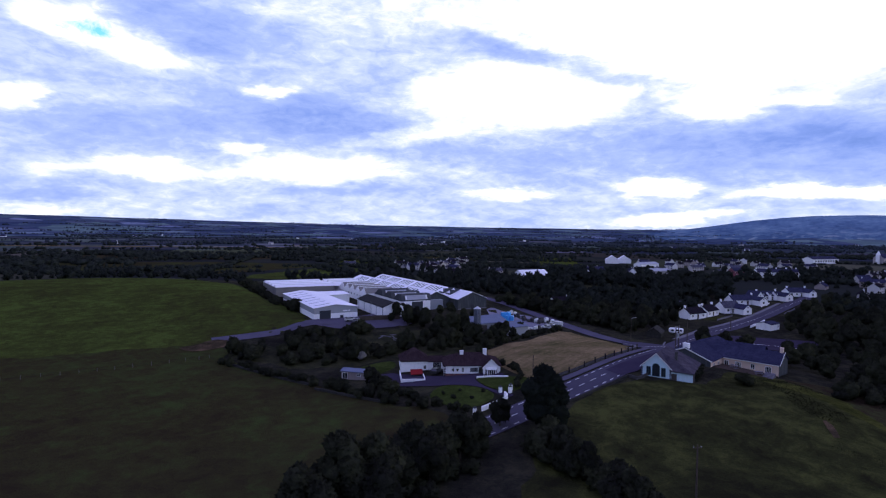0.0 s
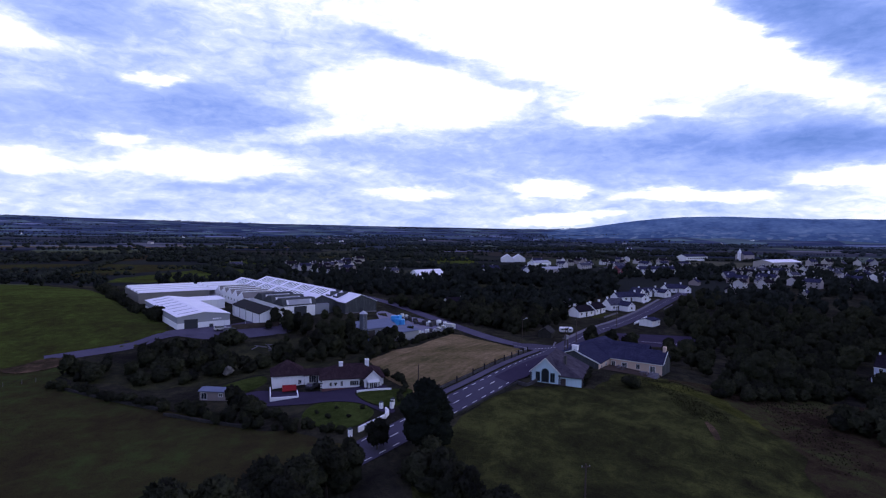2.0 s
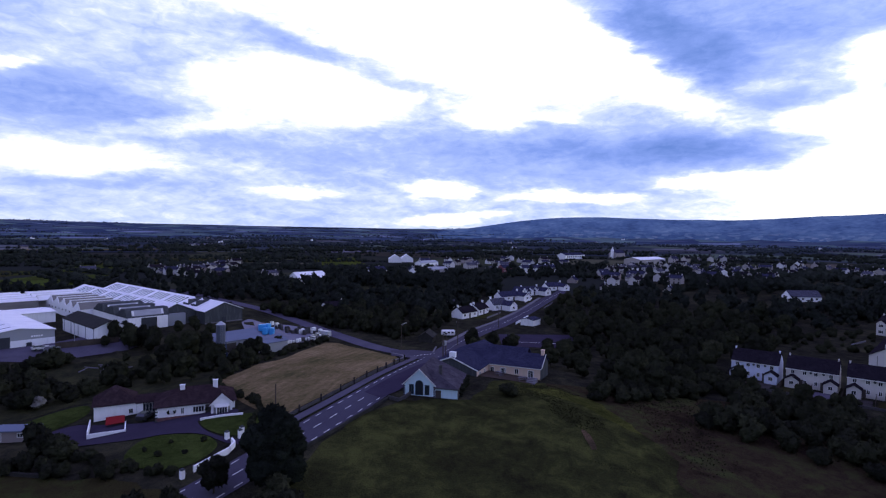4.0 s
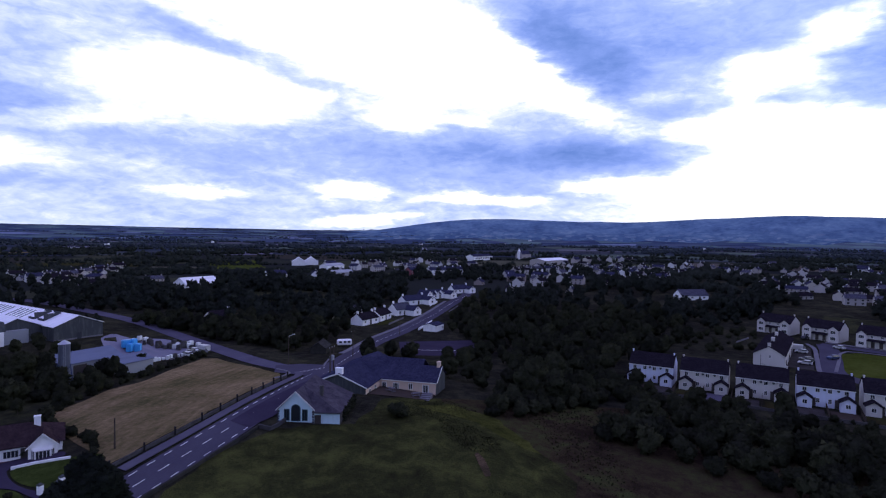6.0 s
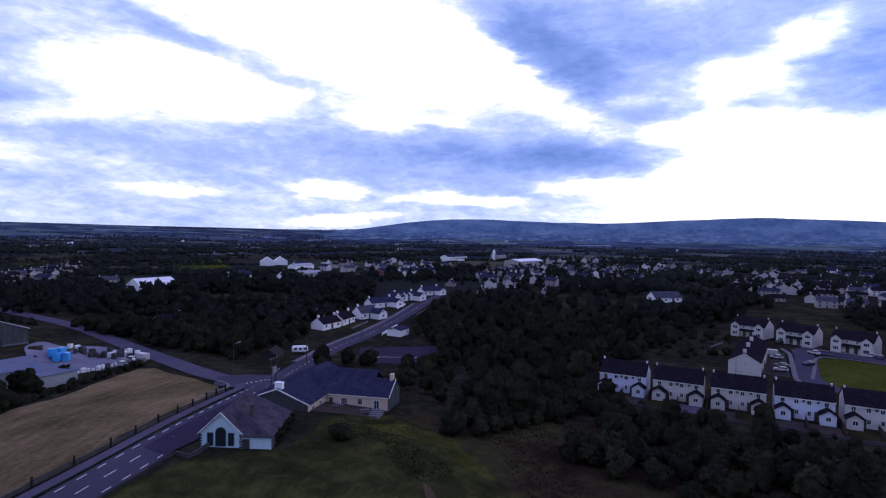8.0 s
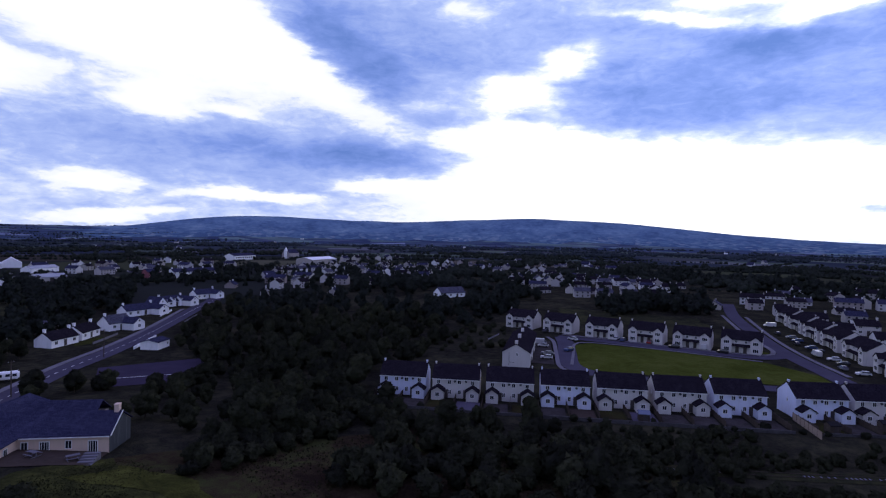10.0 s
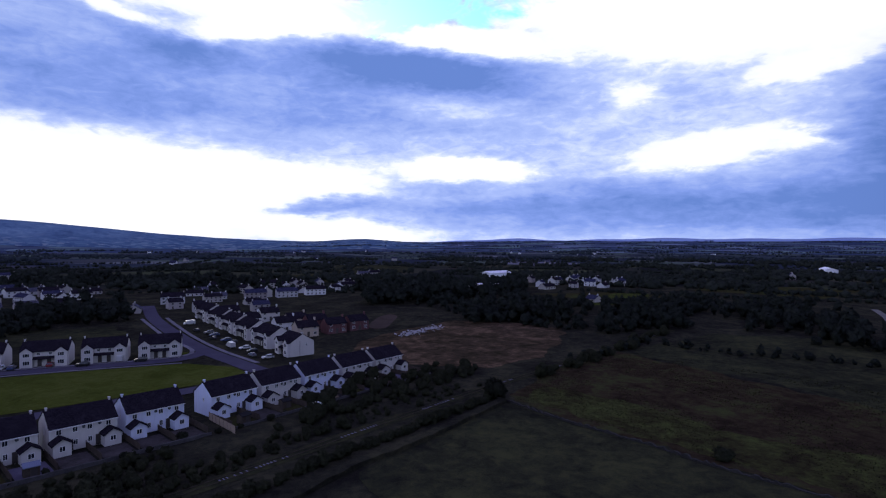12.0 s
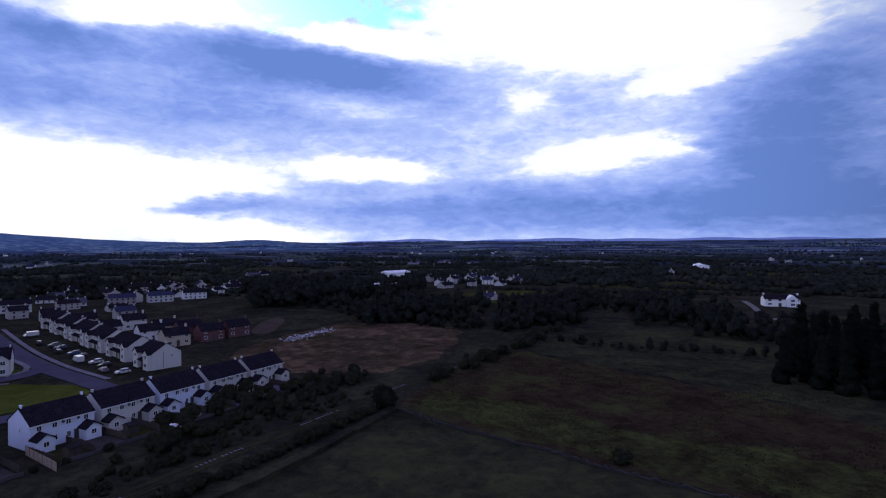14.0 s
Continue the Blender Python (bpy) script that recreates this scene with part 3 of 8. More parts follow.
def window(parent, w, h, m, bars=1, name="window", rim=0.085):
    """A framed window in the plane y = 0 of m, facing -y, its middle at m."""
    def frame_ring(bm):
        t = rim
        xs = [-w / 2, -w / 2 + t]
        for i in range(bars):
            x = -w / 2 + w * (i + 1) / (bars + 1)
            xs += [x - 0.03, x + 0.03]
        xs += [w / 2 - t, w / 2]
        zs = [-h / 2, -h / 2 + t, h / 2 - t, h / 2]
        grid = [[bm.verts.new((x, -0.06, z)) for x in xs] for z in zs]
        made = []
        for r in range(3):
            for q in range(len(xs) - 1):
                if r != 1 or q % 2 == 0:
                    made.append(bm.faces.new((grid[r][q], grid[r][q + 1], grid[r + 1][q + 1], grid[r + 1][q])))
        ext = bmesh.ops.extrude_face_region(bm, geom=made)
        for v in ext["geom"]:
            if isinstance(v, bmesh.types.BMVert):
                v.co.y = 0.05

    def pane(bm):
        box(bm, -w / 2 + 0.06, -0.02, -h / 2 + 0.06, w / 2 - 0.06, 0.02, h / 2 - 0.06)

    ob = place(name, shared(f"window_frame|{w:.2f}|{h:.2f}|{bars}|{rim}", FRAME, frame_ring), parent, m=m)
    place("pane", shared(f"pane|{w:.2f}|{h:.2f}", GLASS, pane), ob)
    return ob


def door(parent, w, h, m, mat, name="door"):
    def leaf(bm):
        box(bm, -w / 2, -0.06, 0, w / 2, 0.05, h)
        for s in (-1, 1):
            box(bm, s * (w / 2 + 0.05) - 0.05, -0.09, 0, s * (w / 2 + 0.05) + 0.05, 0.05, h)
        box(bm, -w / 2 - 0.1, -0.09, h, w / 2 + 0.1, 0.05, h + 0.1)
    return place(name, shared(f"door|{w:.2f}|{h:.2f}|{mat.name}", mat, leaf), parent, m=m)


def gable_wall(bm, w, d, eaves, ridge, sink=1.5):
    """Walls with gables at the two ends of x."""
    left = [(-w / 2, -d / 2, -sink), (-w / 2, d / 2, -sink), (-w / 2, d / 2, eaves), (-w / 2, 0, ridge), (-w / 2, -d / 2, eaves)]
    solid(bm, left, [(-x, y, z) for x, y, z in left])


def gable_roof(bm, w, d, eaves, ridge, side=0.3, foot=0.3, thick=0.16):
    slope = (ridge - eaves) / (d / 2)
    x = w / 2 + side
    for s in (-1, 1):
        y, z = s * (d / 2 + foot), eaves - slope * foot
        ring = [(-x, 0, ridge + 0.02), (-x, y, z + 0.02), (x, y, z + 0.02), (x, 0, ridge + 0.02)]
        solid(bm, ring, [(a, b, c + thick) for a, b, c in ring])


def hip_roof(bm, w, d, eaves, ridge, foot=0.35, thick=0.14, hip=None):
    x, y = w / 2 + foot, d / 2 + foot
    z = eaves - 0.05
    r = max(0.05, w / 2 - (d / 2 if hip is None else hip))
    v = [bm.verts.new(p) for p in ((-x, -y, z), (x, -y, z), (x, y, z), (-x, y, z), (-x, -y, z + thick), (x, -y, z + thick), (x, y, z + thick), (-x, y, z + thick), (-r, 0, ridge), (r, 0, ridge))]
    for f in ((3, 2, 1, 0), (0, 1, 5, 4), (1, 2, 6, 5), (2, 3, 7, 6), (3, 0, 4, 7), (4, 5, 9, 8), (5, 6, 9), (6, 7, 8, 9), (7, 4, 8)):
        bm.faces.new([v[i] for i in f])


def chimney(parent, x, y, z0, z1, mat, w=0.6, d=0.9):
    def stack(bm):
        h = z1 - z0
        box(bm, -w / 2, -d / 2, 0, w / 2, d / 2, h - 0.12)
        box(bm, -w / 2 - 0.06, -d / 2 - 0.06, h - 0.12, w / 2 + 0.06, d / 2 + 0.06, h)
    return place("chimney", shared(f"chimney|{w}|{d}|{z1 - z0:.2f}|{mat.name}", mat, stack), parent, m=pose(x, y, z0))


def house(x, y, rot, w, d, eaves, ridge, wall, roof, label, category="house", group="", name="house", hip=False, stacks=(), openings=(), z=None, sides=0.25, roof_label="", plain_windows=False):
    """A house with its front towards -y. openings: side f/b/l/r, place along it, sill, width, height, bars (0: door)."""
    ob = thing(name, x, y, rot, z, label, category, group)
    bm = bmesh.new()
    if hip:
        box(bm, -w / 2, -d / 2, -1.5, w / 2, d / 2, eaves)
    else:
        gable_wall(bm, w, d, eaves, ridge)
    part("wall", bm, wall, ob)
    bm = bmesh.new()
    (hip_roof(bm, w, d, eaves, ridge) if hip else gable_roof(bm, w, d, eaves, ridge, sides))
    part("roof", bm, roof, ob, roof_label)
    for cx, cy in stacks:
        chimney(ob, cx, cy, ridge - 0.5, ridge + 1.1, wall)
    for side, at, sill, ow, oh, bars in openings:
        m = {"f": pose(at, -d / 2, 0), "b": pose(at, d / 2, 0, 0, 0, 180), "l": pose(-w / 2, at, 0, 0, 0, -90), "r": pose(w / 2, at, 0, 0, 0, 90)}[side]
        if plain_windows:
            w_me = shared(f"far_window|{ow}|{oh}", GLASS if bars else DOOR, lambda bm: box(bm, -ow / 2, -0.05, 0, ow / 2, 0.05, oh))
            place("window" if bars else "door", w_me, ob, m=m @ pose(0, 0, sill))
        elif bars:
            window(ob, ow, oh, m @ pose(0, 0, sill + oh / 2), bars)
        else:
            door(ob, ow, oh, m @ pose(0, 0, sill), DOOR)
    return ob


def cut_patch(bm, outline, step, lift):
    """Fills an outline and lays it over the land."""
    f = bm.faces.new([bm.verts.new((x, y, 0)) for x, y in outline])
    xs, ys = [p[0] for p in outline], [p[1] for p in outline]
    for axis, some in ((0, xs), (1, ys)):
        v = math.floor(min(some) / step) * step + step
        while v < max(some):
            co, no = [0, 0, 0], [0, 0, 0]
            co[axis], no[axis] = v, 1
            bmesh.ops.bisect_plane(bm, geom=bm.verts[:] + bm.edges[:] + bm.faces[:], plane_co=co, plane_no=no)
            v += step
    for v in bm.verts:
        v.co.z = height(v.co.x, v.co.y) + lift


def ragged(outline, reach):
    """The outline with uneven, natural edges."""
    out = []
    for (ax, ay), (bx, by) in zip(outline, outline[1:] + outline[:1]):
        d = math.hypot(bx - ax, by - ay)
        count = max(1, int(d / 2.5))
        for i in range(count):
            s = i / count
            x, y = ax + (bx - ax) * s, ay + (by - ay) * s
            k = reach * (noise.noise(Vector((x * 0.11, y * 0.11, 1.7))) * 1.4 + 0.6 * noise.noise(Vector((x * 0.45, y * 0.45, 5.0))))
            out.append((x - (by - ay) / d * k, y + (bx - ax) / d * k))
    return out


def patch(name, outline, mat, lift=0.06, step=5.0, label="", category="", kind="structure"):
    bm = bmesh.new()
    if category in ("field", "ground"):
        outline = ragged(outline, 0.6 if "hay" in name or "bare" in name else 2.2)
    elif category in ("yard", "lawn", "driveway") and name != "village_green":
        for _ in range(2):
            outline = [q for (ax, ay), (bx, by) in zip(outline, outline[1:] + outline[:1]) for q in ((ax * 0.75 + bx * 0.25, ay * 0.75 + by * 0.25), (ax * 0.25 + bx * 0.75, ay * 0.25 + by * 0.75))]
    cut_patch(bm, outline, step, lift)
    bmesh.ops.recalc_face_normals(bm, faces=bm.faces)
    if bm.faces and sum(f.normal.z for f in bm.faces) < 0:
        bmesh.ops.reverse_faces(bm, faces=bm.faces)
    me = bpy.data.meshes.new(name)
    bm.to_mesh(me)
    bm.free()
    me.materials.append(mat)
    return tagged(new(name, me), label, category, "", kind)


def smooth_line(points, step=3.0):
    """A rounded line through the points, with a point every few metres."""
    pts = [Vector((*p, 0)) for p in points]
    pts = [2 * pts[0] - pts[1]] + pts + [2 * pts[-1] - pts[-2]]
    out = []
    for a, b, c, d in zip(pts, pts[1:], pts[2:], pts[3:]):
        count = max(1, int((c - b).length / step))
        for i in range(count):
            t = i / count
            out.append(0.5 * (2 * b + (c - a) * t + (2 * a - 5 * b + 4 * c - d) * t * t + (3 * b - a - 3 * c + d) * t ** 3))
    return out + [pts[-2]]


def offset_line(line, off):
    """The line moved to its right by off metres."""
    out = []
    for i, p in enumerate(line):
        t = (line[min(i + 1, len(line) - 1)] - line[max(i - 1, 0)]).normalized()
        out.append(p + Vector((t.y, -t.x, 0)) * off)
    return out


def strip(bm, line, left, right, lift, thick=0.0):
    rows = []
    for a, b in zip(offset_line(line, -left), offset_line(line, right)):
        row = []
        for k in range(4):
            q = a.lerp(b, k / 3)
            row.append(bm.verts.new((q.x, q.y, height(q.x, q.y) + lift)))
        rows.append(row)
    for r, s in zip(rows, rows[1:]):
        for k in range(3):
            bm.faces.new((r[k], r[k + 1], s[k + 1], s[k]))
    if thick:
        for side in (0, 3):
            low = [bm.verts.new((r[side].co.x, r[side].co.y, r[side].co.z - thick)) for r in rows]
            for i in range(len(rows) - 1):
                bm.faces.new((rows[i][side], rows[i + 1][side], low[i + 1], low[i]))


def road(name, points, left, right, mat, lift=0.14, label="", category="road", thick=0.0):
    bm = bmesh.new()
    line = smooth_line(points)
    strip(bm, line, left, right, lift, thick)
    return tagged(part(name, bm, mat), label, category, "", "structure"), line


def ridge_wall(name, points, width, tall, mat, label, category="wall", step=2.0, kind="structure", rough=0.0):
    """A wall, fence panel row or kerb that follows the land."""
    bm = bmesh.new()
    line = smooth_line(points, step) if len(points) > 2 else [Vector((*points[0], 0)).lerp(Vector((*points[1], 0)), i / max(1, int(math.dist(*points) / step))) for i in range(max(1, int(math.dist(*points) / step)) + 1)]
    rng = random.Random(len(points) * 7 + int(points[0][0]))
    prev = None
    for a, b in zip(offset_line(line, -width / 2), offset_line(line, width / 2)):
        z = height((a.x + b.x) / 2, (a.y + b.y) / 2)
        t = tall + rng.uniform(-rough, rough)
        ring = [bm.verts.new(p) for p in ((a.x, a.y, z - 0.3), (b.x, b.y, z - 0.3), (b.x, b.y, z + t), (a.x, a.y, z + t))]
        if prev:
            for k in range(4):
                bm.faces.new((prev[k], prev[(k + 1) % 4], ring[(k + 1) % 4], ring[k]))
        else:
            bm.faces.new(ring[::-1])
        prev = ring
    bm.faces.new(prev)
    return tagged(part(name, bm, mat), label, category, "", kind)

# ---- ground ----


def graded(lo, hi, near_lo, near_hi, step):
    """Grid lines: even near the village, wider and wider towards the horizon."""
    mid = list(np.arange(near_lo, near_hi + 0.1, step))
    s, a = step, near_lo
    left = []
    while a > lo:
        s *= 1.09
        a -= s
        left.append(a)
    s, b, right = step, near_hi, []
    while b < hi:
        s *= 1.09
        b += s
        right.append(b)
    return left[::-1] + mid + right


gx, gy = graded(-4850, 4950, -200, 460, 5.0), graded(-4850, 4900, -320, 560, 5.0)
verts, faces, far_faces = [], [], []
for y in gy:
    for x in gx:
        verts.append((x, y, height(x, y)))
W = len(gx)
for j in range(len(gy) - 1):
    for i in range(W - 1):
        if math.hypot(gx[i] - 40, gy[j] - 30) < 4930:
            faces.append((j * W + i, j * W + i + 1, (j + 1) * W + i + 1, (j + 1) * W + i))
me = bpy.data.meshes.new("ground")
me.from_pydata(verts, [], faces)
for mat in (SCRUB, FARMLAND, MOUNTAIN, FARMLAND_FAR, FARMLAND_HAZE):
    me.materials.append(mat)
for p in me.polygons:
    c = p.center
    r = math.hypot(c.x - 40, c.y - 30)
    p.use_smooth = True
    # Materials step outward by distance, each with more haze in its colour
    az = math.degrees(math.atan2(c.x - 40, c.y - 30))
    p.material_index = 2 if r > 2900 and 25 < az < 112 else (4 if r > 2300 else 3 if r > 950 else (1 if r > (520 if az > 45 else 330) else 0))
ground = tagged(new("ground", me), "rough open countryside rising to far hills painted haze-blue", "ground", "", "structure")

# Hills beyond the plain, their pale blue haze put into the base colour
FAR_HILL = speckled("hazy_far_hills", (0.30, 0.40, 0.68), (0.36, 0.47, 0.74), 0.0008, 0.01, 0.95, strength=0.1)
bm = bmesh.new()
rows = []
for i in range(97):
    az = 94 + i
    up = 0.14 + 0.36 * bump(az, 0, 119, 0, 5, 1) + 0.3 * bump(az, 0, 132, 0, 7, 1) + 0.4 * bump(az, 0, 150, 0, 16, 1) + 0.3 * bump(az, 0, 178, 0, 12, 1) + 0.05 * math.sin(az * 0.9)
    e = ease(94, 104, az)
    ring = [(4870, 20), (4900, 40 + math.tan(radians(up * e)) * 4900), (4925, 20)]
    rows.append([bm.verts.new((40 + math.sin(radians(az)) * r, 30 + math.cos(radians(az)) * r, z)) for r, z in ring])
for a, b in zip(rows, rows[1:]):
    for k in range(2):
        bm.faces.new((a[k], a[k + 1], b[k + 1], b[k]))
tagged(part("backdrop_hills", bm, FAR_HILL, smooth=True), "far hills beyond the plain, coloured pale blue as haze", "hill", "", "structure")

# Fields
patch("pasture", [(-330, 60), (-120, 20), (-40, 40), (-12, 72), (8, 92), (15, 107), (10, 114), (2, 119), (-20, 137), (-48, 159), (-56, 179), (-110, 167), (-330, 139)], PASTURE, 0.06, label="rough grazed pasture with dull green grass", category="field")
patch("hill_field", [(-330, 131), (-110, 161), (-58, 177), (-52, 181), (-30, 196), (-38, 215), (-55, 250), (-75, 285), (-120, 318), (-330, 330)], HILL_GRASS, 0.1, label="green grazed hill field behind a wire fence", category="field")
patch("knoll_field", [(24, 98), (37, 113), (46, 120), (56, 124), (68, 119), (80, 128), (92, 126), (96, 112), (93, 92), (76, 62), (45, 40), (15, 60)], KNOLL, 0.06, label="rough grass field on a low knoll", category="field")
patch("rush_field", [(92, 126), (96, 112), (93, 92), (76, 62), (110, 20), (150, 30), (152, 60), (146, 100), (128, 112)], MOOR, 0.05, label="brown rushy ground below the knoll", category="field")
patch("hay_field", [(22.5, 157), (35, 173), (40, 176), (60, 204), (64, 203), (69.5, 182), (71, 166), (67.5, 157), (60, 148.8), (46, 135.6), (31.5, 125.6), (28.5, 133)], HAY, 0.09, label="mown hay field with tan stubble", category="field")
patch("grass_bank", [(84, 121), (93, 123), (97, 111), (96, 100), (93, 96), (90, 104), (88, 113)], BANK, 0.1, 2.0, label="yellow-green bank at the edge of the knoll", category="field")
patch("bare_patch", [(78.4, 93.4), (79.4, 93.2), (80.4, 95), (81.4, 97.2), (81.6, 99.4), (80.8, 99), (79.6, 96.6)], CLEARED, 0.12, 2.0, label="streak of bare brown soil on the knoll", category="ground")
patch("walled_field", [(187, -32), (168, -2.5), (157, 15), (120, 10), (60, -20), (60, -60), (116, -54), (148, -43)], DULL, 0.06, label="dull green field inside stone walls", category="field")
patch("bog_field", [(60, -62), (116, -55), (148, -44), (187, -33), (210, -56), (225, -100), (170, -110), (120, -112), (60, -110)], MOOR, 0.07, label="patchy brown bog with rushes", category="field")
patch("bog_strip", [(74, -70), (116, -58), (148, -47), (186, -37), (196, -50), (176, -60), (150, -64), (118, -82), (80, -90)], BOG_GREEN, 0.1, 6.0, label="greener strip of bog along the stone wall", category="field")
patch("bog_field", [(60, -111), (120, -113), (170, -111), (225, -101), (235, -160), (180, -215), (100, -230), (40, -180)], DULL, 0.05, label="dark wet pasture", category="field")
patch("cleared_ground", [(240, -8), (232, -30), (222, -48), (232, -75), (246, -88), (274, -110), (300, -95), (314, -71), (300, -40), (285, -18), (262, -8)], CLEARED, 0.07, label="bare brown cleared ground with weeds", category="field")
patch("gravel_pad", [(305, -35), (312, -27), (348, -46), (342, -54), (322, -44)], EARTH, 0.1, label="bare gravel hardstanding", category="yard")
patch("green_field", [(-105, 378), (-82, 378), (-30, 440), (-30, 505), (-70, 520), (-110, 425)], HILL_GRASS, 0.1, label="bright green strip field beyond the factory", category="field")
patch("green_field", [(-320, 470), (-140, 430), (-115, 470), (-60, 560), (-180, 590), (-330, 560)], PASTURE, 0.1, 10, label="dull green field on the plain", category="field")
patch("green_field", [(-60, 640), (90, 660), (120, 760), (-40, 760)], PASTURE, 0.1, 12, label="dull green field on the plain", category="field")
patch("green_field", [(108, 338), (150, 320), (172, 342), (150, 372), (114, 372)], DULL, 0.1, 10, label="rough green clearing in the wood", category="field")
patch("green_field", [(-75, 520), (-10, 545), (60, 700), (-60, 660)], HILL_GRASS, 0.15, 10, label="green field behind the village houses", category="field")
patch("brown_field", [(-420, 620), (-160, 640), (-120, 760), (-430, 740)], MOOR, 0.1, 14, label="brown field on the plain", category="field")
patch("green_field", [(560, -60), (690, -30), (720, -130), (600, -170)], PASTURE, 0.1, 12, label="dull green field beyond the estate", category="field")
patch("green_field", [(300, -330), (380, -300), (420, -380), (330, -420)], PASTURE, 0.1, 12, label="dull green field beyond the villa", category="field")
patch("green_field", [(142, 520), (170, 525), (200, 600), (235, 765), (176, 740), (150, 620)], LAWN, 0.1, label="bright green field by the village", category="field")
patch("green_field", [(330, -250), (390, -230), (400, -170), (345, -185)], PASTURE, 0.1, label="green field among dark trees", category="field")
patch("green_field", [(300, 130), (330, 70), (355, 80), (345, 150)], DULL, 0.1, label="grass slope behind the estate", category="field")
patch("green_field", [(137, 502), (164, 508), (192, 612), (191, 650), (165, 644)], HILL_GRASS, 0.2, 12, label="bright green field beside the village barns", category="field")
patch("green_field", [(700, -80), (712, -182), (900, -260), (960, -150)], DULL, 0.3, 20, label="green pasture on the plain", category="field")
patch("green_field", [(323, -200), (330, -162), (380, -225), (372, -250)], HILL_GRASS, 0.2, 12, label="green paddock among dark trees", category="field")
patch("green_field", [(367, -471), (321, -556), (376, -660), (430, -600)], PASTURE, 0.3, 20, label="green field on the plain", category="field")
patch("bog_strip", [(-700, 980), (-100, 1060), (120, 1150), (100, 1175), (-120, 1100), (-720, 1010)], HAY, 0.3, 40, label="pale strip of distant stubble", category="field")

patch("spoil_heap", [(-66, 172), (-60, 178), (-54, 180), (-50, 176), (-58, 170)], CLEARED, 0.2, 2.0, label="brown spoil at the end of the lane", category="ground")
patch("waste_ground", [(-50, 166), (-45, 160), (-24, 151), (-12, 153), (2, 157), (22, 160), (31, 174), (40, 192), (14, 194), (-14, 188), (-28, 184)], DULL, 0.05, label="rough waste ground with weeds behind the bungalow", category="field")
# Roads
MAIN = [(-28, 66), (-8, 85), (6, 97), (20, 107), (35, 117.4), (49, 127.6), (65, 141.6), (80, 159), (97, 184), (119, 209), (144, 228.5), (173, 252.5), (214, 288.5), (239, 309), (262, 340)]
main_road, main_line = road("road_main", MAIN, 3.6, 3.6, ASPHALT, 0.14, "asphalt main road with white dashed markings")
footpath, _ = road("pavement", [(32.4, 122.2), (45.9, 131.7), (61.3, 145.5), (72.8, 158.4), (75, 165)], 0.9, 0.9, PATH_DARK, 0.24, "worn footpath beside the main road", "pavement", 0.12)
side_road, side_line = road("road_side", [(80, 159), (76, 175), (70, 210), (60, 246), (50, 285), (36, 325), (15, 372), (-30, 430)], 3.4, 3.4, ASPHALT_OLD, 0.16, "worn asphalt side road past the factory")
patch("junction", [(76, 152), (84, 160), (90, 172), (82, 181), (75, 182), (70, 168)], ASPHALT, 0.19, label="asphalt road junction", category="road")
patch("layby", [(52, 126), (57, 128.5), (66, 137), (72, 144), (76, 148), (72, 150), (64, 142.5), (50, 130.5)], COURT, 0.2, label="dark asphalt layby in front of the chapel", category="road")
road("lane", [(-59, 180), (-45, 186), (-28, 194), (-12, 198), (4, 204)], 3, 3, ASPHALT_OLD, 0.14, "asphalt lane ending in the field")
patch("factory_yard", [(-34, 191), (-20, 190), (-6, 194), (8, 201), (4, 224), (-4, 222), (-10, 212), (-16, 205), (-32, 199)], ASPHALT_OLD, 0.17, label="asphalt yard in front of the white factory shed", category="yard")
patch("builders_yard", [(34, 219), (44, 199), (64, 214), (62, 224), (54, 242), (38, 232)], CONCRETE, 0.1, label="pale concrete yard of the builders' merchant", category="yard")
road("road_estate", [(421, 72), (372, 64.5), (320, 51), (285, 40), (257, 28.5), (238, 22), (232, 30), (222, 60), (214, 84), (219, 97.4), (240, 106.8), (256, 113.2), (268, 119)], 3.2, 3.2, ASPHALT, 0.15, "asphalt estate road round the green")
road("road_estate", [(268, 121), (269.5, 100), (270.5, 70), (273, 48), (284, 40)], 2.9, 2.9, ASPHALT, 0.17, "asphalt estate road in front of the houses")
road("pavement", [(213, 97.5), (217.5, 101.5), (240, 111.2), (256, 118.2), (264, 124)], 0.7, 0.7, PATH_MAT, 0.27, "pale concrete footpath before the side terrace", "pavement", 0.12)
patch("village_green", [(255, 109), (262, 106), (265, 82), (265, 46), (254, 31.5), (242, 27), (236, 34), (226, 62), (218, 91), (220, 97)], LAWN, 0.12, label="mown green in the middle of the estate", category="lawn")
road("kerb", [(221, 98.5), (240, 104.5), (256, 109.5), (263, 106), (265.8, 84), (266, 47)], 0.5, 0.5, PATH_MAT, 0.27, "concrete kerb round the green", "kerb", 0.15)
road("pavement", [(273.3, 121), (274, 100), (274.5, 70), (277, 50), (287, 44.5), (320, 56), (372, 70)], 0.8, 0.8, PATH_MAT, 0.27, "concrete pavement along the back row", "pavement", 0.12)
road("pavement", [(257, 23.5), (285, 35), (320, 46), (372, 59)], 0.8, 0.8, PATH_MAT, 0.27, "concrete pavement along the terrace", "pavement", 0.12)
patch("verge", [(282, 44), (289, 50), (278, 58), (276.5, 49)], LAWN, 0.12, 3, label="mown verge at the bend of the estate road", category="lawn")
patch("court", [(117, 184), (130, 208), (159, 196), (139, 171)], COURT, 0.12, label="dark asphalt ball court", category="court")
road("court_line", [(123, 193), (146, 178)], 0.15, 0.15, PAINT, 0.2, "white line on the court", "marking")
road("drive", [(250, -294), (226, -262), (207, -232), (202, -242)], 1.6, 1.6, GRAVEL, 0.15, "pale gravel drive to the white villa")
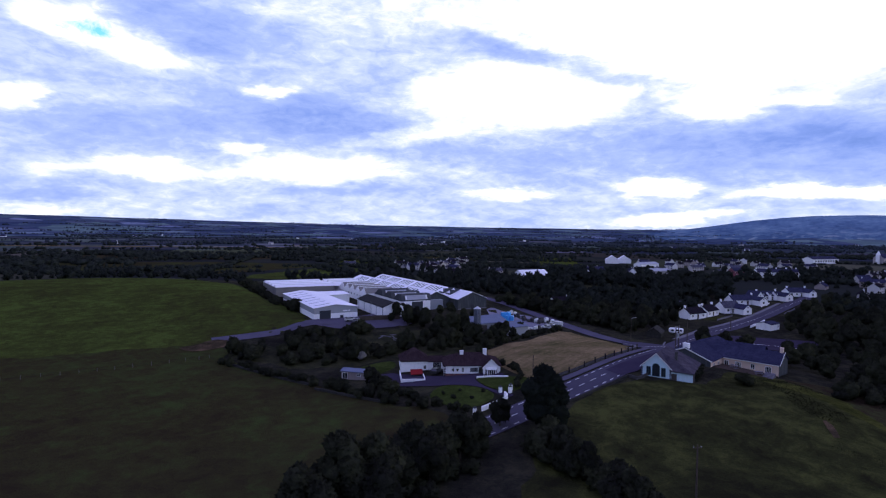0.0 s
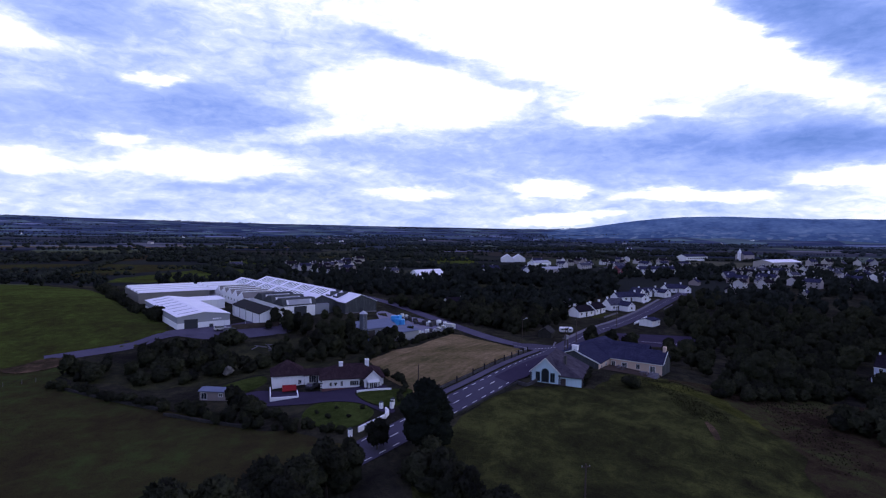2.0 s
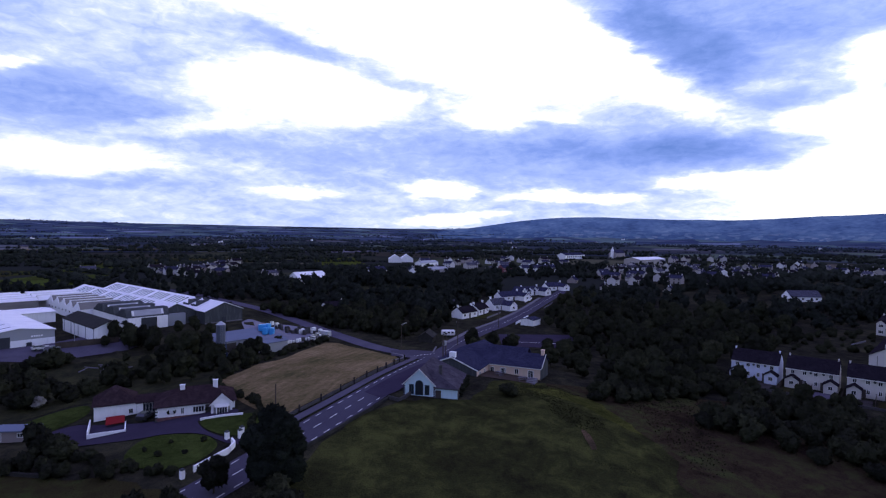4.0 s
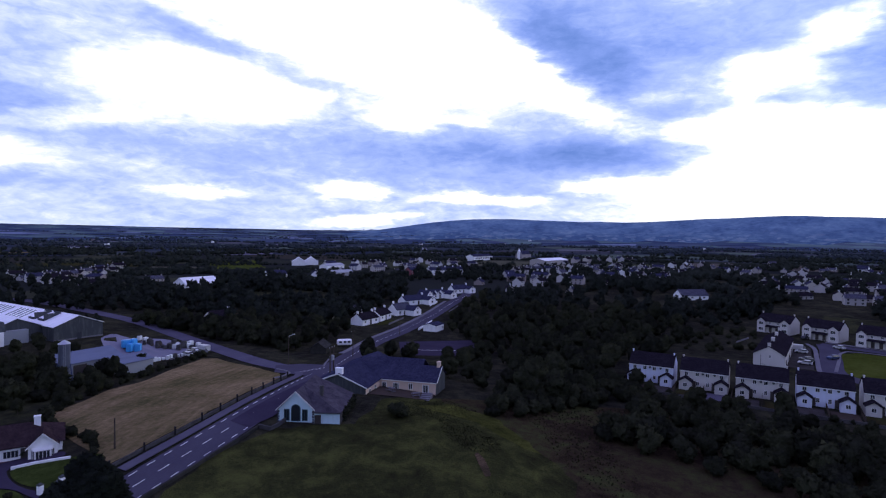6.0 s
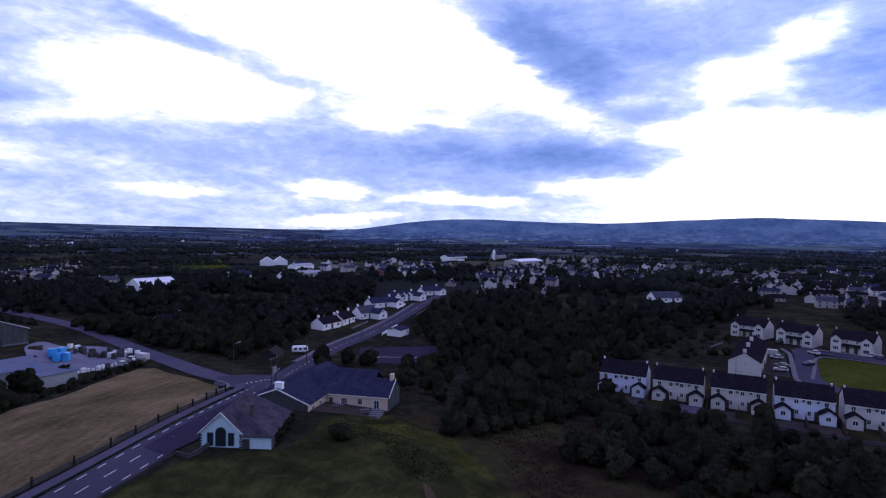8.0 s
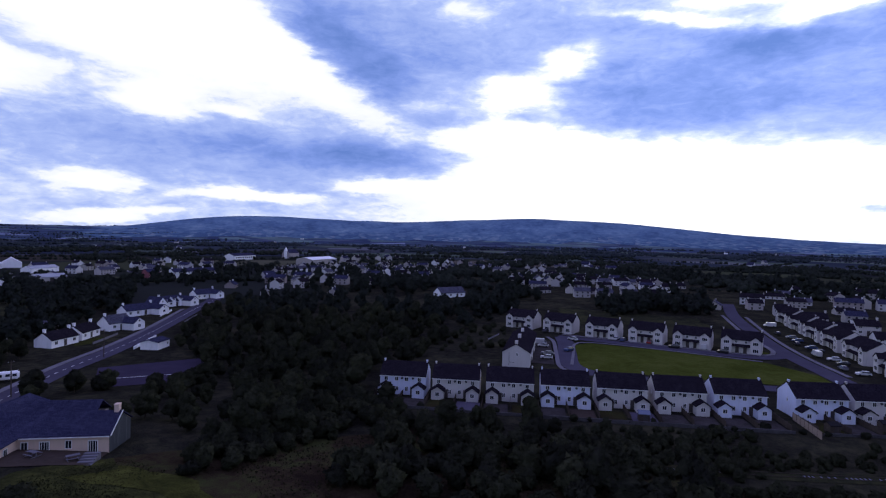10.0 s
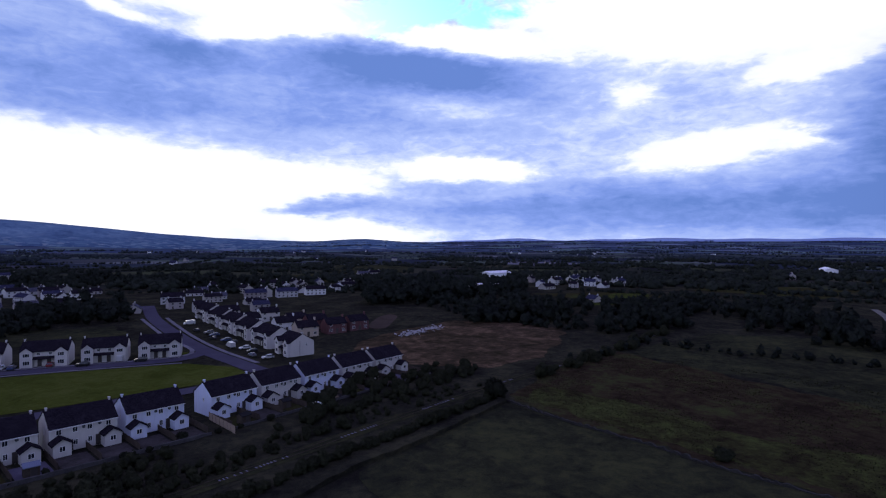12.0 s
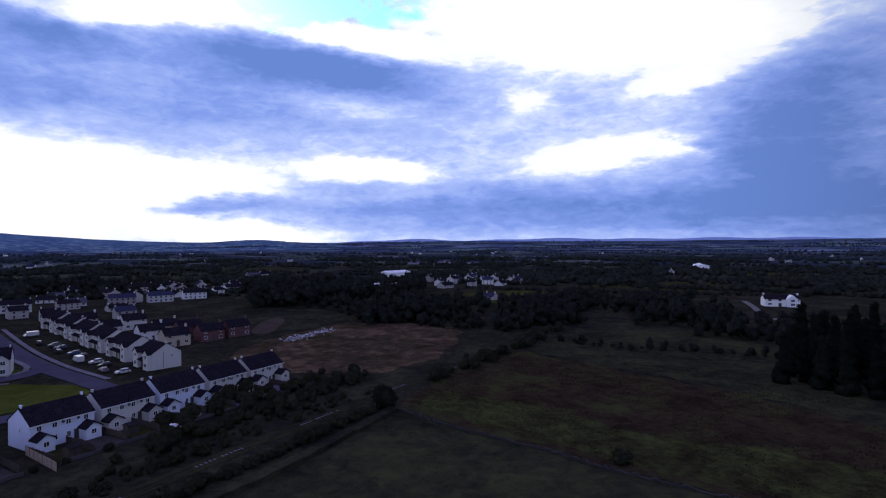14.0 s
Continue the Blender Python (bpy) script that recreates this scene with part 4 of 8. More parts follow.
road("pavement", [(101, 196), (122, 217.5), (146, 236), (172, 257.5), (210, 292)], 0.9, 0.9, PATH_MAT, 0.24, "concrete footpath along the street", "pavement", 0.12)

road("kerb", [(66.5, 157.4), (70, 160), (72.4, 163.5), (73.2, 168), (72.6, 174)], 0.35, 0.35, PATH_MAT, 0.3, "pale concrete kerb round the corner of the hay field", "kerb", 0.2)
road("kerb", [(85, 172), (88, 178), (93, 187)], 0.25, 0.25, PATH_MAT, 0.3, "pale concrete kerb beside the junction", "kerb", 0.2)
# Road markings, one piece each
DASH = shared("dash", PAINT, lambda bm: box(bm, -1.0, -0.06, -0.02, 1.0, 0.06, 0.015))
EDGE = shared("edge_dash", PAINT, lambda bm: box(bm, -0.75, -0.06, -0.02, 0.75, 0.06, 0.015))


def markings(owner, line, off, mesh, gap, start, stop, lift):
    walked, nxt = 0.0, start
    moved = offset_line(line, off)
    for a, b in zip(moved, moved[1:]):
        seg = (b - a).length
        while nxt < walked + seg and nxt < stop:
            q = a.lerp(b, (nxt - walked) / seg)
            t = (b - a).normalized()
            za, zb = height(q.x - t.x, q.y - t.y), height(q.x + t.x, q.y + t.y)
            tilt = math.degrees(math.atan2(za - zb, 2.0))
            place("dash", mesh, owner, m=pose(q.x, q.y, (za + zb) / 2 + lift, 0, tilt, math.degrees(math.atan2(t.y, t.x))))
            nxt += gap
        walked += seg


STOP = shared("stop_dash", PAINT, lambda bm: box(bm, -0.3, -0.12, -0.02, 0.3, 0.12, 0.015))
for i in range(7):
    q = Vector((75.6, 164.6)).lerp(Vector((83.6, 168.6)), i / 6)
    place("stop_dash", STOP, main_road, m=pose(q.x, q.y, height(q.x, q.y) + 0.215, 0, 0, 27))
markings(main_road, main_line, 0.0, DASH, 4.4, 10, 420, 0.165)
markings(main_road, main_line, 2.9, EDGE, 3.2, 10, 150, 0.165)
markings(main_road, main_line, -2.9, EDGE, 3.2, 60, 150, 0.165)

# ---- plants ----


FRAY = random.Random(8)


def frayed(d, out):
    """The same, thrown about a little, as sprays of leaves lie."""
    return (Vector(rounded(d, out)) + Vector((FRAY.gauss(0, 0.28), FRAY.gauss(0, 0.28), FRAY.gauss(0, 0.28)))).normalized()


def rounded(d, out):
    """A normal between that of a clump and that of the whole crown."""
    return (d.normalized() * 0.8 + out.normalized() * 0.45 + Vector((0, 0, 0.25))).normalized()


SOFT = {}


def leafy(name, v, f, soft, mat):
    me = bpy.data.meshes.new(name)
    me.from_pydata(v, [], f, shade_flat=False)
    me.normals_split_custom_set_from_vertices(soft)
    me.materials.append(mat)
    SOFT[me.name] = soft
    return me


def crown_mesh(name, seed, tall, wide, base, lobes, count, card, mat, cone=False, smooth=2):
    """Lumpy lobes set with small tufts of leaves."""
    rng = random.Random(seed)
    v, f, soft = [], [], []
    centres = []
    heart = Vector((0, 0, base + (tall - base) * 0.35))
    for i in range(lobes):
        if cone:
            s = (i + 0.5) / lobes
            r = wide / 2 * (1 - s) * 0.9 + 0.3
            a = rng.uniform(0, 6.28)
            centres.append((Vector((math.cos(a) * r * 0.35, math.sin(a) * r * 0.35, base + (tall - base) * s)), max(0.5, r * 0.8)))
        else:
            a, s = rng.uniform(0, 6.28), rng.random()
            z = base + (tall - base) * (0.2 + 0.62 * s)
            spread = wide / 2 * 0.62 * math.sqrt(max(0.08, 1 - (2 * s - 0.75) ** 2)) * rng.uniform(0.45, 1.0)
            centres.append((Vector((math.cos(a) * spread, math.sin(a) * spread, z)), wide * rng.uniform(0.17, 0.28)))
    for c, r in centres:
        ico = bmesh.new()
        bmesh.ops.create_icosphere(ico, subdivisions=smooth, radius=r * 0.9)
        off = len(v)
        for w in ico.verts:
            q = w.co * (1 + rng.uniform(-0.24, 0.2))
            v.append(tuple(c + Vector((q.x, q.y, q.z * 0.9))))
            soft.append(frayed(w.co, c - heart))
        f += [tuple(off + w.index for w in face.verts) for face in ico.faces]
        ico.free()
    for i in range(count):
        c, r = rng.choice(centres)
        d = Vector((rng.gauss(0, 1), rng.gauss(0, 1), rng.gauss(0.25, 1))).normalized()
        p = c + d * r * rng.uniform(0.72, 0.92)
        if p.z < base * 0.5:
            continue
        s = card * rng.uniform(0.6, 1.4)
        lean = (d + Vector((rng.uniform(-0.5, 0.5), rng.uniform(-0.5, 0.5), rng.uniform(-0.3, 0.5)))).normalized()
        turn, spin = lean.to_track_quat("Z", "Y"), rng.uniform(0, 2.1)
        off = len(v)
        for j in range(3):
            a = spin + j * 2.094
            v.append(tuple(p + turn @ (Vector((math.cos(a), math.sin(a), 0)) * s * rng.uniform(0.5, 0.75))))
        v.append(tuple(p + lean * s * rng.uniform(0.7, 1.2)))
        soft.extend([frayed(d, p - heart)] * 4)
        f += [(off, off + 1, off + 3), (off + 1, off + 2, off + 3), (off + 2, off, off + 3)]
    return leafy(name, v, f, soft, mat)


def trunk_mesh(name, seed, tall, thick):
    rng = random.Random(seed)
    bm = bmesh.new()
    p = Vector((0, 0, -0.4))
    for i in range(4):
        q = Vector((rng.uniform(-0.25, 0.25) * i, rng.uniform(-0.25, 0.25) * i, tall * (i + 1) / 4))
        rod(bm, p, q, thick * (1 - i * 0.22), thick * (0.78 - i * 0.2), 6)
        if i:
            for k in range(2):
                a = rng.uniform(0, 6.28)
                rod(bm, p, p + Vector((math.cos(a) * tall * 0.25, math.sin(a) * tall * 0.25, tall * 0.22)), thick * 0.4, thick * 0.12, 5)
        p = q
    me = bpy.data.meshes.new(name)
    bm.to_mesh(me)
    bm.free()
    me.materials.append(BARK)
    return me


def stem_mesh(name, tall, thick):
    """A straight tapered conifer stem."""
    bm = bmesh.new()
    rod(bm, (0, 0, -0.4), (0, 0, tall), thick, thick * 0.2, 8)
    me = bpy.data.meshes.new(name)
    bm.to_mesh(me)
    bm.free()
    me.materials.append(BARK)
    return me


TREES, CONIFERS, BUSHES, BIG = [], [], [], []
for s in range(5):
    t, w = 8.0 + 0.5 * s, 7.0 + 0.6 * (s % 3)
    TREES.append((crown_mesh("crown", s, t, w, 0.5, 12, 760, 0.5, LEAF), trunk_mesh("trunk", s, t * 0.7, 0.24)))
for s in range(2):
    BIG.append((crown_mesh("crown", 20 + s, 13.0, 9.0, 0.6, 26, 8000, 0.34, LEAF_DARK), trunk_mesh("trunk", 20 + s, 9.0, 0.4)))
for s in range(2):
    CONIFERS.append((crown_mesh("crown", 40 + s, 16.0, 6.5, 0.6, 14, 700, 0.9, LEAF_DARK, cone=True), stem_mesh("trunk", 13.0, 0.28)))
for s in range(4):
    BUSHES.append(crown_mesh("bush", 60 + s, 2.6, 3.6, 0.0, 8, 260, 0.36, LEAF))
FAR_TREES = [crown_mesh("crown", 90 + s, 8.5, 7.4, 0.0, 6, 120, 0.95, LEAF, smooth=1) for s in range(6)]
FAR_STUFF = {}
PALE_BUSH = crown_mesh("bush", 77, 3.4, 3.2, 0.4, 6, 420, 0.3, LEAF_PALE)
rng = random.Random(11)


def tree(x, y, size=1.0, kinds=TREES, label="dark green broadleaf tree in full leaf", group="", name="tree"):
    crown, trunk = rng.choice(kinds)
    ob = thing(name, x, y, rng.uniform(0, 360), None, label, "tree", group)
    ob.scale = (size * rng.uniform(0.9, 1.12), size * rng.uniform(0.9, 1.12), size * rng.uniform(0.88, 1.12))
    place("trunk", trunk, ob)
    place("crown", crown, ob)
    return ob


def bush(x, y, size=1.0, mesh=None, label="low dark green bush", group=""):
    ob = new("bush", mesh or rng.choice(BUSHES))
    s = size * rng.uniform(0.8, 1.25)
    ob.matrix_world = pose(x, y, height(x, y) - 0.1, 0, 0, rng.uniform(0, 360)) @ Matrix.Diagonal((s, s * rng.uniform(0.85, 1.15), s * rng.uniform(0.8, 1.2), 1))
    return tagged(ob, label, "bush", group)


def scrub(lo, hi):
    """Bushes too many to count, joined into one object."""
    def plant(x, y):
        join("scrub", rng.choice(BUSHES), x, y, rng.uniform(lo, hi))
    return plant


def woods(name, mat):
    """Collects distant trees that go into one joined object."""
    return FAR_STUFF.setdefault(name, ([], [], [], mat))


def join(name, src, x, y, s):
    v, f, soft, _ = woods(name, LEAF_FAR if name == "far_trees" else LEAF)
    a, z = rng.uniform(0, 6.28), height(x, y) - 0.2
    k = s * rng.uniform(0.85, 1.2)
    ca, sa, off = math.cos(a), math.sin(a), len(v)
    v.extend((x + (p.co.x * ca - p.co.y * sa) * s, y + (p.co.x * sa + p.co.y * ca) * s, z + p.co.z * k) for p in src.vertices)
    f.extend(tuple(off + i for i in p.vertices) for p in src.polygons)
    soft.extend((q.x * ca - q.y * sa, q.x * sa + q.y * ca, q.z) for q in SOFT[src.name])


def far_tree(lo, hi, name="far_trees"):
    return lambda x, y: join(name, rng.choice(FAR_TREES), x, y, rng.uniform(lo, hi))


def inside(x, y, outline):
    hit = False
    for (ax, ay), (bx, by) in zip(outline, outline[1:] + outline[:1]):
        if (ay > y) != (by > y) and x < (bx - ax) * (y - ay) / (by - ay) + ax:
            hit = not hit
    return hit


CLEARINGS = [
    [(78, 386), (116, 386), (124, 412), (112, 426), (80, 422)],
    [(104, 336), (150, 318), (172, 340), (150, 372), (112, 372)],
    [(68, 270), (92, 270), (92, 292), (70, 294)],
    [(-12, 180), (-9, 167), (0, 168), (6, 178), (3, 188), (-8, 186)],
    [(262, -124), (300, -122), (306, -140), (268, -148)],
    [(238, -158), (276, -170), (272, -198), (230, -188)],
    [(212, -225), (250, -236), (262, -262), (218, -262)],
]


def fill(outline, count, gap, plant):
    """Plants spread over an outline with no two closer than gap."""
    xs, ys = [p[0] for p in outline], [p[1] for p in outline]
    taken = []
    for _ in range(count * 12):
        if len(taken) >= count:
            break
        x, y = rng.uniform(min(xs), max(xs)), rng.uniform(min(ys), max(ys))
        if inside(x, y, outline) and not any(inside(x, y, c) for c in CLEARINGS) and all((x - a) ** 2 + (y - b) ** 2 > gap * gap for a, b in taken):
            taken.append((x, y))
            plant(x, y)


def along(points, gap, plant, jitter=0.8):
    line = smooth_line(points, gap)
    for p in line:
        plant(p.x + rng.uniform(-jitter, jitter), p.y + rng.uniform(-jitter, jitter))


def some_tree(lo, hi, group, label="dark green broadleaf tree in full leaf"):
    return lambda x, y: tree(x, y, rng.uniform(lo, hi), TREES, label, group)


def some_bush(lo, hi, group, label="low dark green bush"):
    return lambda x, y: bush(x, y, rng.uniform(lo, hi), None, label, group)


# Trees by the road in the foreground
tree(27.5, 101.5, 1.0, BIG, "tall dense dark tree beside the road")
tree(19.6, 104.9, 0.6, TREES, "small tree beside the garden wall")
for x, y, s in ((14, 95, 0.8), (10.5, 92, 1.0), (7, 89.5, 1.1), (2.5, 86.5, 1.15), (-3, 82, 1.15), (-8, 79, 1.1), (-13, 75, 1.05), (5, 84, 1.0), (-2, 76, 0.9), (9, 95, 0.7), (4, 91.5, 0.7)):
    tree(x, y, s, TREES, "dark roadside tree in full leaf", "roadside trees")
fill([(13, 94), (11, 88), (0, 78), (-13, 69), (-18, 75), (-5, 86), (5, 93)], 13, 3.6, some_tree(0.5, 0.85, "roadside trees", "dark roadside tree in full leaf"))
fill([(15, 94), (12, 87), (2, 75), (-12, 66), (-20, 74), (-5, 88), (6, 95)], 32, 2.2, some_bush(0.8, 1.4, "roadside bushes", "dark bush under the roadside trees"))
along([(26, 97), (28, 90), (31, 81), (35, 71), (38, 62)], 2.2, some_tree(0.45, 0.7, "field edge trees", "dark tree in a field-edge hedge"), 1.0)
along([(24, 94), (27, 88), (31, 80), (36, 70)], 1.8, some_bush(1.2, 1.8, "field edge bushes"))
for x, y, s in ((76.5, 117.0, 1.5),):
    bush(x, y, s, None, "round dark bush on the grass knoll")

for x, y, s in ((157.5, 85.5, 0.75), (145.5, 98.5, 0.7), (151, 92, 0.55)):
    tree(x, y, s, TREES, "dark tree at the bottom of the gardens", "garden trees")
# The wood between the hall and the estate
WOOD = [(104, 120), (118, 117), (138, 118), (150, 131), (168, 136), (196, 138), (206, 150), (236, 152), (262, 190), (246, 215), (205, 232), (182, 232), (162, 212), (150, 186), (142, 162), (128, 146), (112, 138), (101, 131)]
fill(WOOD, 135, 5.8, some_tree(0.42, 1.15, "wood trees", "dark green tree in a dense wood"))
fill(WOOD, 60, 4.0, scrub(1.2, 1.8))
fill([(96, 113), (112, 112), (140, 112), (151, 118), (150, 126), (128, 117), (104, 122)], 42, 2.8, some_bush(0.9, 1.5, "wood bushes", "scrubby bush below the wood"))
fill([(110, 98), (128, 88), (148, 56), (156, 66), (150, 92), (142, 110)], 62, 3.4, some_bush(0.9, 1.7, "estate scrub", "scrubby bush behind the gardens"))
fill([(138, 108), (148, 86), (158, 62), (163, 64), (153, 90), (146, 112)], 9, 6, some_tree(0.35, 0.6, "estate trees", "small tree behind the gardens"))
fill([(112, 96), (128, 88), (146, 60), (138, 45), (118, 62)], 60, 4.0, some_bush(1.2, 2.1, "scrub below the gardens", "rounded olive bush in dense scrub"))
fill([(166, 226), (184, 232), (162, 212), (150, 186), (143, 164), (138, 168), (158, 198), (160, 220)], 16, 5, some_tree(0.4, 0.65, "street trees", "dark tree beside the ball court"))
for x, y, s in ((118, 181, 1.3), (134, 170, 1.5), (114, 187, 1.2)):
    bush(x, y, s, None, "rounded dark bush beside the ball court", "court bushes")
along([(186, 22), (193, 8), (203, -10), (212, -26), (222, -40)], 1.9, scrub(0.6, 1.3), 2.6)
along([(146, 48), (156, 30), (164, 18), (172, 2), (182, -16), (190, -30)], 1.05, scrub(0.5, 0.95), 0.7)
fill([(205, 20), (236, -36), (226, -46), (196, 8)], 26, 3.2, scrub(0.6, 1.4))
fill([(382, -50), (404, -52), (396, -112), (372, -108)], 26, 6, far_tree(1.1, 1.7))
fill([(304, -79), (320, -82), (308, -114), (293, -109)], 16, 5.5, far_tree(1.0, 1.6))
fill([(288, -116), (297, -119), (285, -131), (276, -124)], 7, 5.5, far_tree(0.8, 1.3))
fill([(252, -117), (261, -119), (263, -133), (254, -132)], 6, 5, far_tree(0.7, 1.1))
fill([(259, -138), (269, -140), (266, -153), (258, -150)], 7, 5, far_tree(0.7, 1.1))
fill([(214, 150), (258, 160), (276, 152), (262, 130), (216, 128)], 26, 5, scrub(0.5, 1.3))
fill([(344, 112), (366, 74), (400, 80), (400, 120)], 20, 7, far_tree(1.0, 1.5))
fill([(294, 178), (316, 160), (350, 178), (330, 200)], 14, 7, far_tree(0.9, 1.4))
fill([(300, 250), (330, 235), (370, 280), (340, 300)], 16, 7, far_tree(0.8, 1.3))
fill([(160, 52), (174, 38), (194, 6), (206, -14), (203, -34), (197, -24), (186, 0), (173, 24), (158, 46)], 85, 1.8, scrub(0.25, 0.7))
fill([(138, 72), (166, 74), (175, 57), (178, 46), (158, 41), (148, 52)], 90, 2.0, scrub(0.4, 1.1))
along([(206, -52), (214, -72), (226, -100), (245, -140)], 4.0, scrub(0.8, 1.5), 3.0)
along([(152, 50), (162, 44), (172, 30), (182, 12)], 3.6, scrub(0.5, 1.0), 1.6)
bush(137, -50.5, 1.0, None, "single round bush beside a stone wall")
bush(189, -30, 1.5, None, "bush at the corner of the stone walls")

# Round the bungalow and the factory
for x, y, s in ((-6.8, 133.4, 1.4), (-3.6, 131.5, 1.3), (-2, 127.5, 1.1)):
    bush(x, y, s, None, "large dark bush beside the garden store", "garden bushes")
fill([(-52, 168), (-46, 160), (-24, 150), (-12, 152), (2, 160), (24, 162), (30, 176), (10, 186), (-14, 188), (-28, 184)], 14, 6.0, scrub(0.8, 2.2))
along([(4, 117), (-8, 127), (-20, 137), (-34, 147), (-48, 158)], 2.6, some_bush(0.6, 1.0, "garden hedge", "overgrown hedge bush beside the pasture"))
fill([(-52, 168), (-46, 160), (-22, 152), (-12, 156), (2, 160), (24, 160), (33, 174), (44, 194), (36, 200), (14, 196), (2, 190), (-14, 190), (-28, 186)], 34, 5.0, some_bush(0.6, 1.4, "scrub bushes", "scrubby bush on waste ground"))
fill([(-52, 168), (-44, 161), (-22, 152), (-8, 158), (4, 162), (10, 176), (2, 190), (-14, 190), (-28, 186)], 30, 4.2, lambda x, y: None if -12 < x < 8 and 172 < y else bush(x, y, rng.uniform(0.9, 1.6), None, "dense dark bush on waste ground", "scrub bushes"))
fill([(10, 160), (26, 160), (38, 180), (36, 192), (22, 184), (8, 176)], 14, 5.0, some_tree(0.4, 0.62, "factory trees", "dark tree between the houses and the factory"))
for x, y, s in ((-1, 204, 0.6), (1.5, 209, 0.5), (-3, 200, 0.4), (18, 196, 0.5), (14, 200, 0.5), (34, 187, 0.55), (3, 199, 0.75), (6, 201, 0.7), (9, 196, 0.8), (14, 190, 0.85), (18, 187, 0.9), (22, 190, 0.75), (12, 184, 0.7), (-22, 180, 0.5), (-18, 176, 0.45), (-27, 184, 0.4)):
    tree(x, y, s, TREES, "dark tree between the houses and the factory", "factory trees")
along([(23.5, 150), (26.8, 141), (29.6, 134.5), (28.5, 129), (27, 124.5)], 1.8, some_bush(0.45, 0.65, "garden hedge", "clipped hedge bush beside the hay field"), 0.3)
along([(21.5, 152), (24, 161), (34, 174)], 2.4, some_bush(0.6, 0.9, "garden hedge"))
along([(37, 178), (48, 192), (61, 207)], 2.4, some_bush(0.5, 0.8, "yard hedge", "hedge bush beside the builders' yard"), 0.8)
along([(-6, 131.5), (-1, 127), (4, 122), (9, 117), (14, 113)], 2.0, some_bush(0.5, 0.9, "garden hedge", "dark hedge bush round the front lawn"), 0.5)
for x, y, s in ((-13, 158, 0.9), (-10.5, 157, 0.75)):
    bush(x, y, s, PALE_BUSH, "bush covered in pale blossom")
for x, y in ((12, 121), (16, 120), (10, 124), (19, 123), (14, 125)):
    bush(x, y, 0.35, None, "small rounded garden shrub on a lawn", "garden shrubs")
along([(-40, 218), (-50, 236), (-60, 256), (-70, 278), (-80, 298)], 4.2, some_bush(1.0, 1.8, "factory boundary bushes", "dark bush beside the hill field"), 1.2)
along([(-78, 290), (-105, 312), (-140, 325), (-190, 330), (-250, 330), (-330, 325)], 9.0, far_tree(0.4, 0.9), 5)
fill([(12, 212), (26, 206), (30, 214), (18, 222)], 5, 3.5, some_tree(0.4, 0.6, "factory trees"))

# The wood beside the side road and behind the street
fill([(52, 272), (58, 256), (68, 240), (80, 222), (88, 208), (94, 214), (88, 240), (82, 262), (66, 280)], 46, 3.6, some_tree(0.45, 0.8, "roadside wood trees", "dark green tree beside the side road"))
fill([(46, 290), (58, 258), (76, 226), (88, 206), (92, 214), (70, 262), (56, 292)], 40, 3.0, scrub(0.8, 1.5))
fill([(14, 350), (34, 326), (56, 316), (76, 380), (64, 425), (38, 430), (16, 385)], 90, 5.5, far_tree(0.6, 1.0))
along([(40, 288), (28, 306), (14, 322), (-4, 336)], 3.0, far_tree(0.18, 0.4), 1.5)
along([(106, 374), (130, 376), (152, 372), (172, 352)], 4.0, far_tree(0.7, 1.1), 2.5)
fill([(92, 200), (86, 212), (80, 246), (92, 262), (118, 250), (124, 238), (104, 215)], 34, 6.0, some_tree(0.6, 0.95, "roadside wood trees", "dark green tree in a roadside wood"))
fill([(80, 246), (64, 312), (52, 350), (80, 385), (140, 395), (190, 345), (166, 290), (138, 262), (118, 250), (92, 262)], 190, 5.5, far_tree(0.6, 1.15))
fill([(100, 133), (112, 140), (128, 148), (134, 160), (124, 166), (112, 156), (103, 146)], 16, 4.6, some_tree(0.4, 0.7, "hall trees", "dark tree beside the hall"))
for x, y, s in ((103, 180, 0.8), (112, 182, 0.7), (119, 180, 0.6), (133, 163, 0.7), (100, 174, 0.6)):
    tree(x, y, s, TREES, "rounded dark tree behind the hall", "hall trees")
fill([(60, 395), (150, 402), (230, 380), (250, 440), (180, 470), (60, 460)], 46, 9, far_tree(0.4, 0.75))
fill([(10, 390), (50, 380), (60, 470), (20, 500), (-30, 470)], 44, 9, far_tree(0.5, 0.9))
fill([(-40, 345), (10, 340), (10, 385), (-40, 385)], 26, 6, far_tree(0.6, 1.0))
along([(-250, 372), (-160, 366), (-95, 352)], 4.5, far_tree(0.35, 0.7), 2)
along([(-300, 430), (-200, 425), (-120, 400), (-110, 378)], 4.5, far_tree(0.3, 0.6), 2)
fill([(-70, 350), (-50, 340), (-30, 372), (-60, 380)], 14, 6, far_tree(0.6, 1.0))
fill([(250, 345), (300, 340), (420, 420), (380, 460), (280, 420)], 34, 10, far_tree(0.5, 0.8))
fill([(262, 160), (330, 160), (330, 172), (318, 200), (270, 235), (258, 200)], 40, 7, far_tree(0.7, 1.3))
fill([(360, 175), (372, 170), (395, 205), (380, 222)], 16, 6, far_tree(0.8, 1.3))
fill([(330, 120), (395, 80), (410, 110), (380, 140)], 44, 6, far_tree(0.7, 1.2))
fill([(215, 235), (260, 225), (300, 270), (270, 300), (230, 280)], 60, 6, far_tree(0.5, 1.0))
fill([(300, 280), (380, 240), (600, 240), (650, 420), (560, 540), (400, 500), (330, 420)], 240, 9, far_tree(0.35, 0.7))
fill([(385, -90), (470, -60), (520, -140), (430, -190), (380, -140)], 120, 7, far_tree(0.8, 1.4))
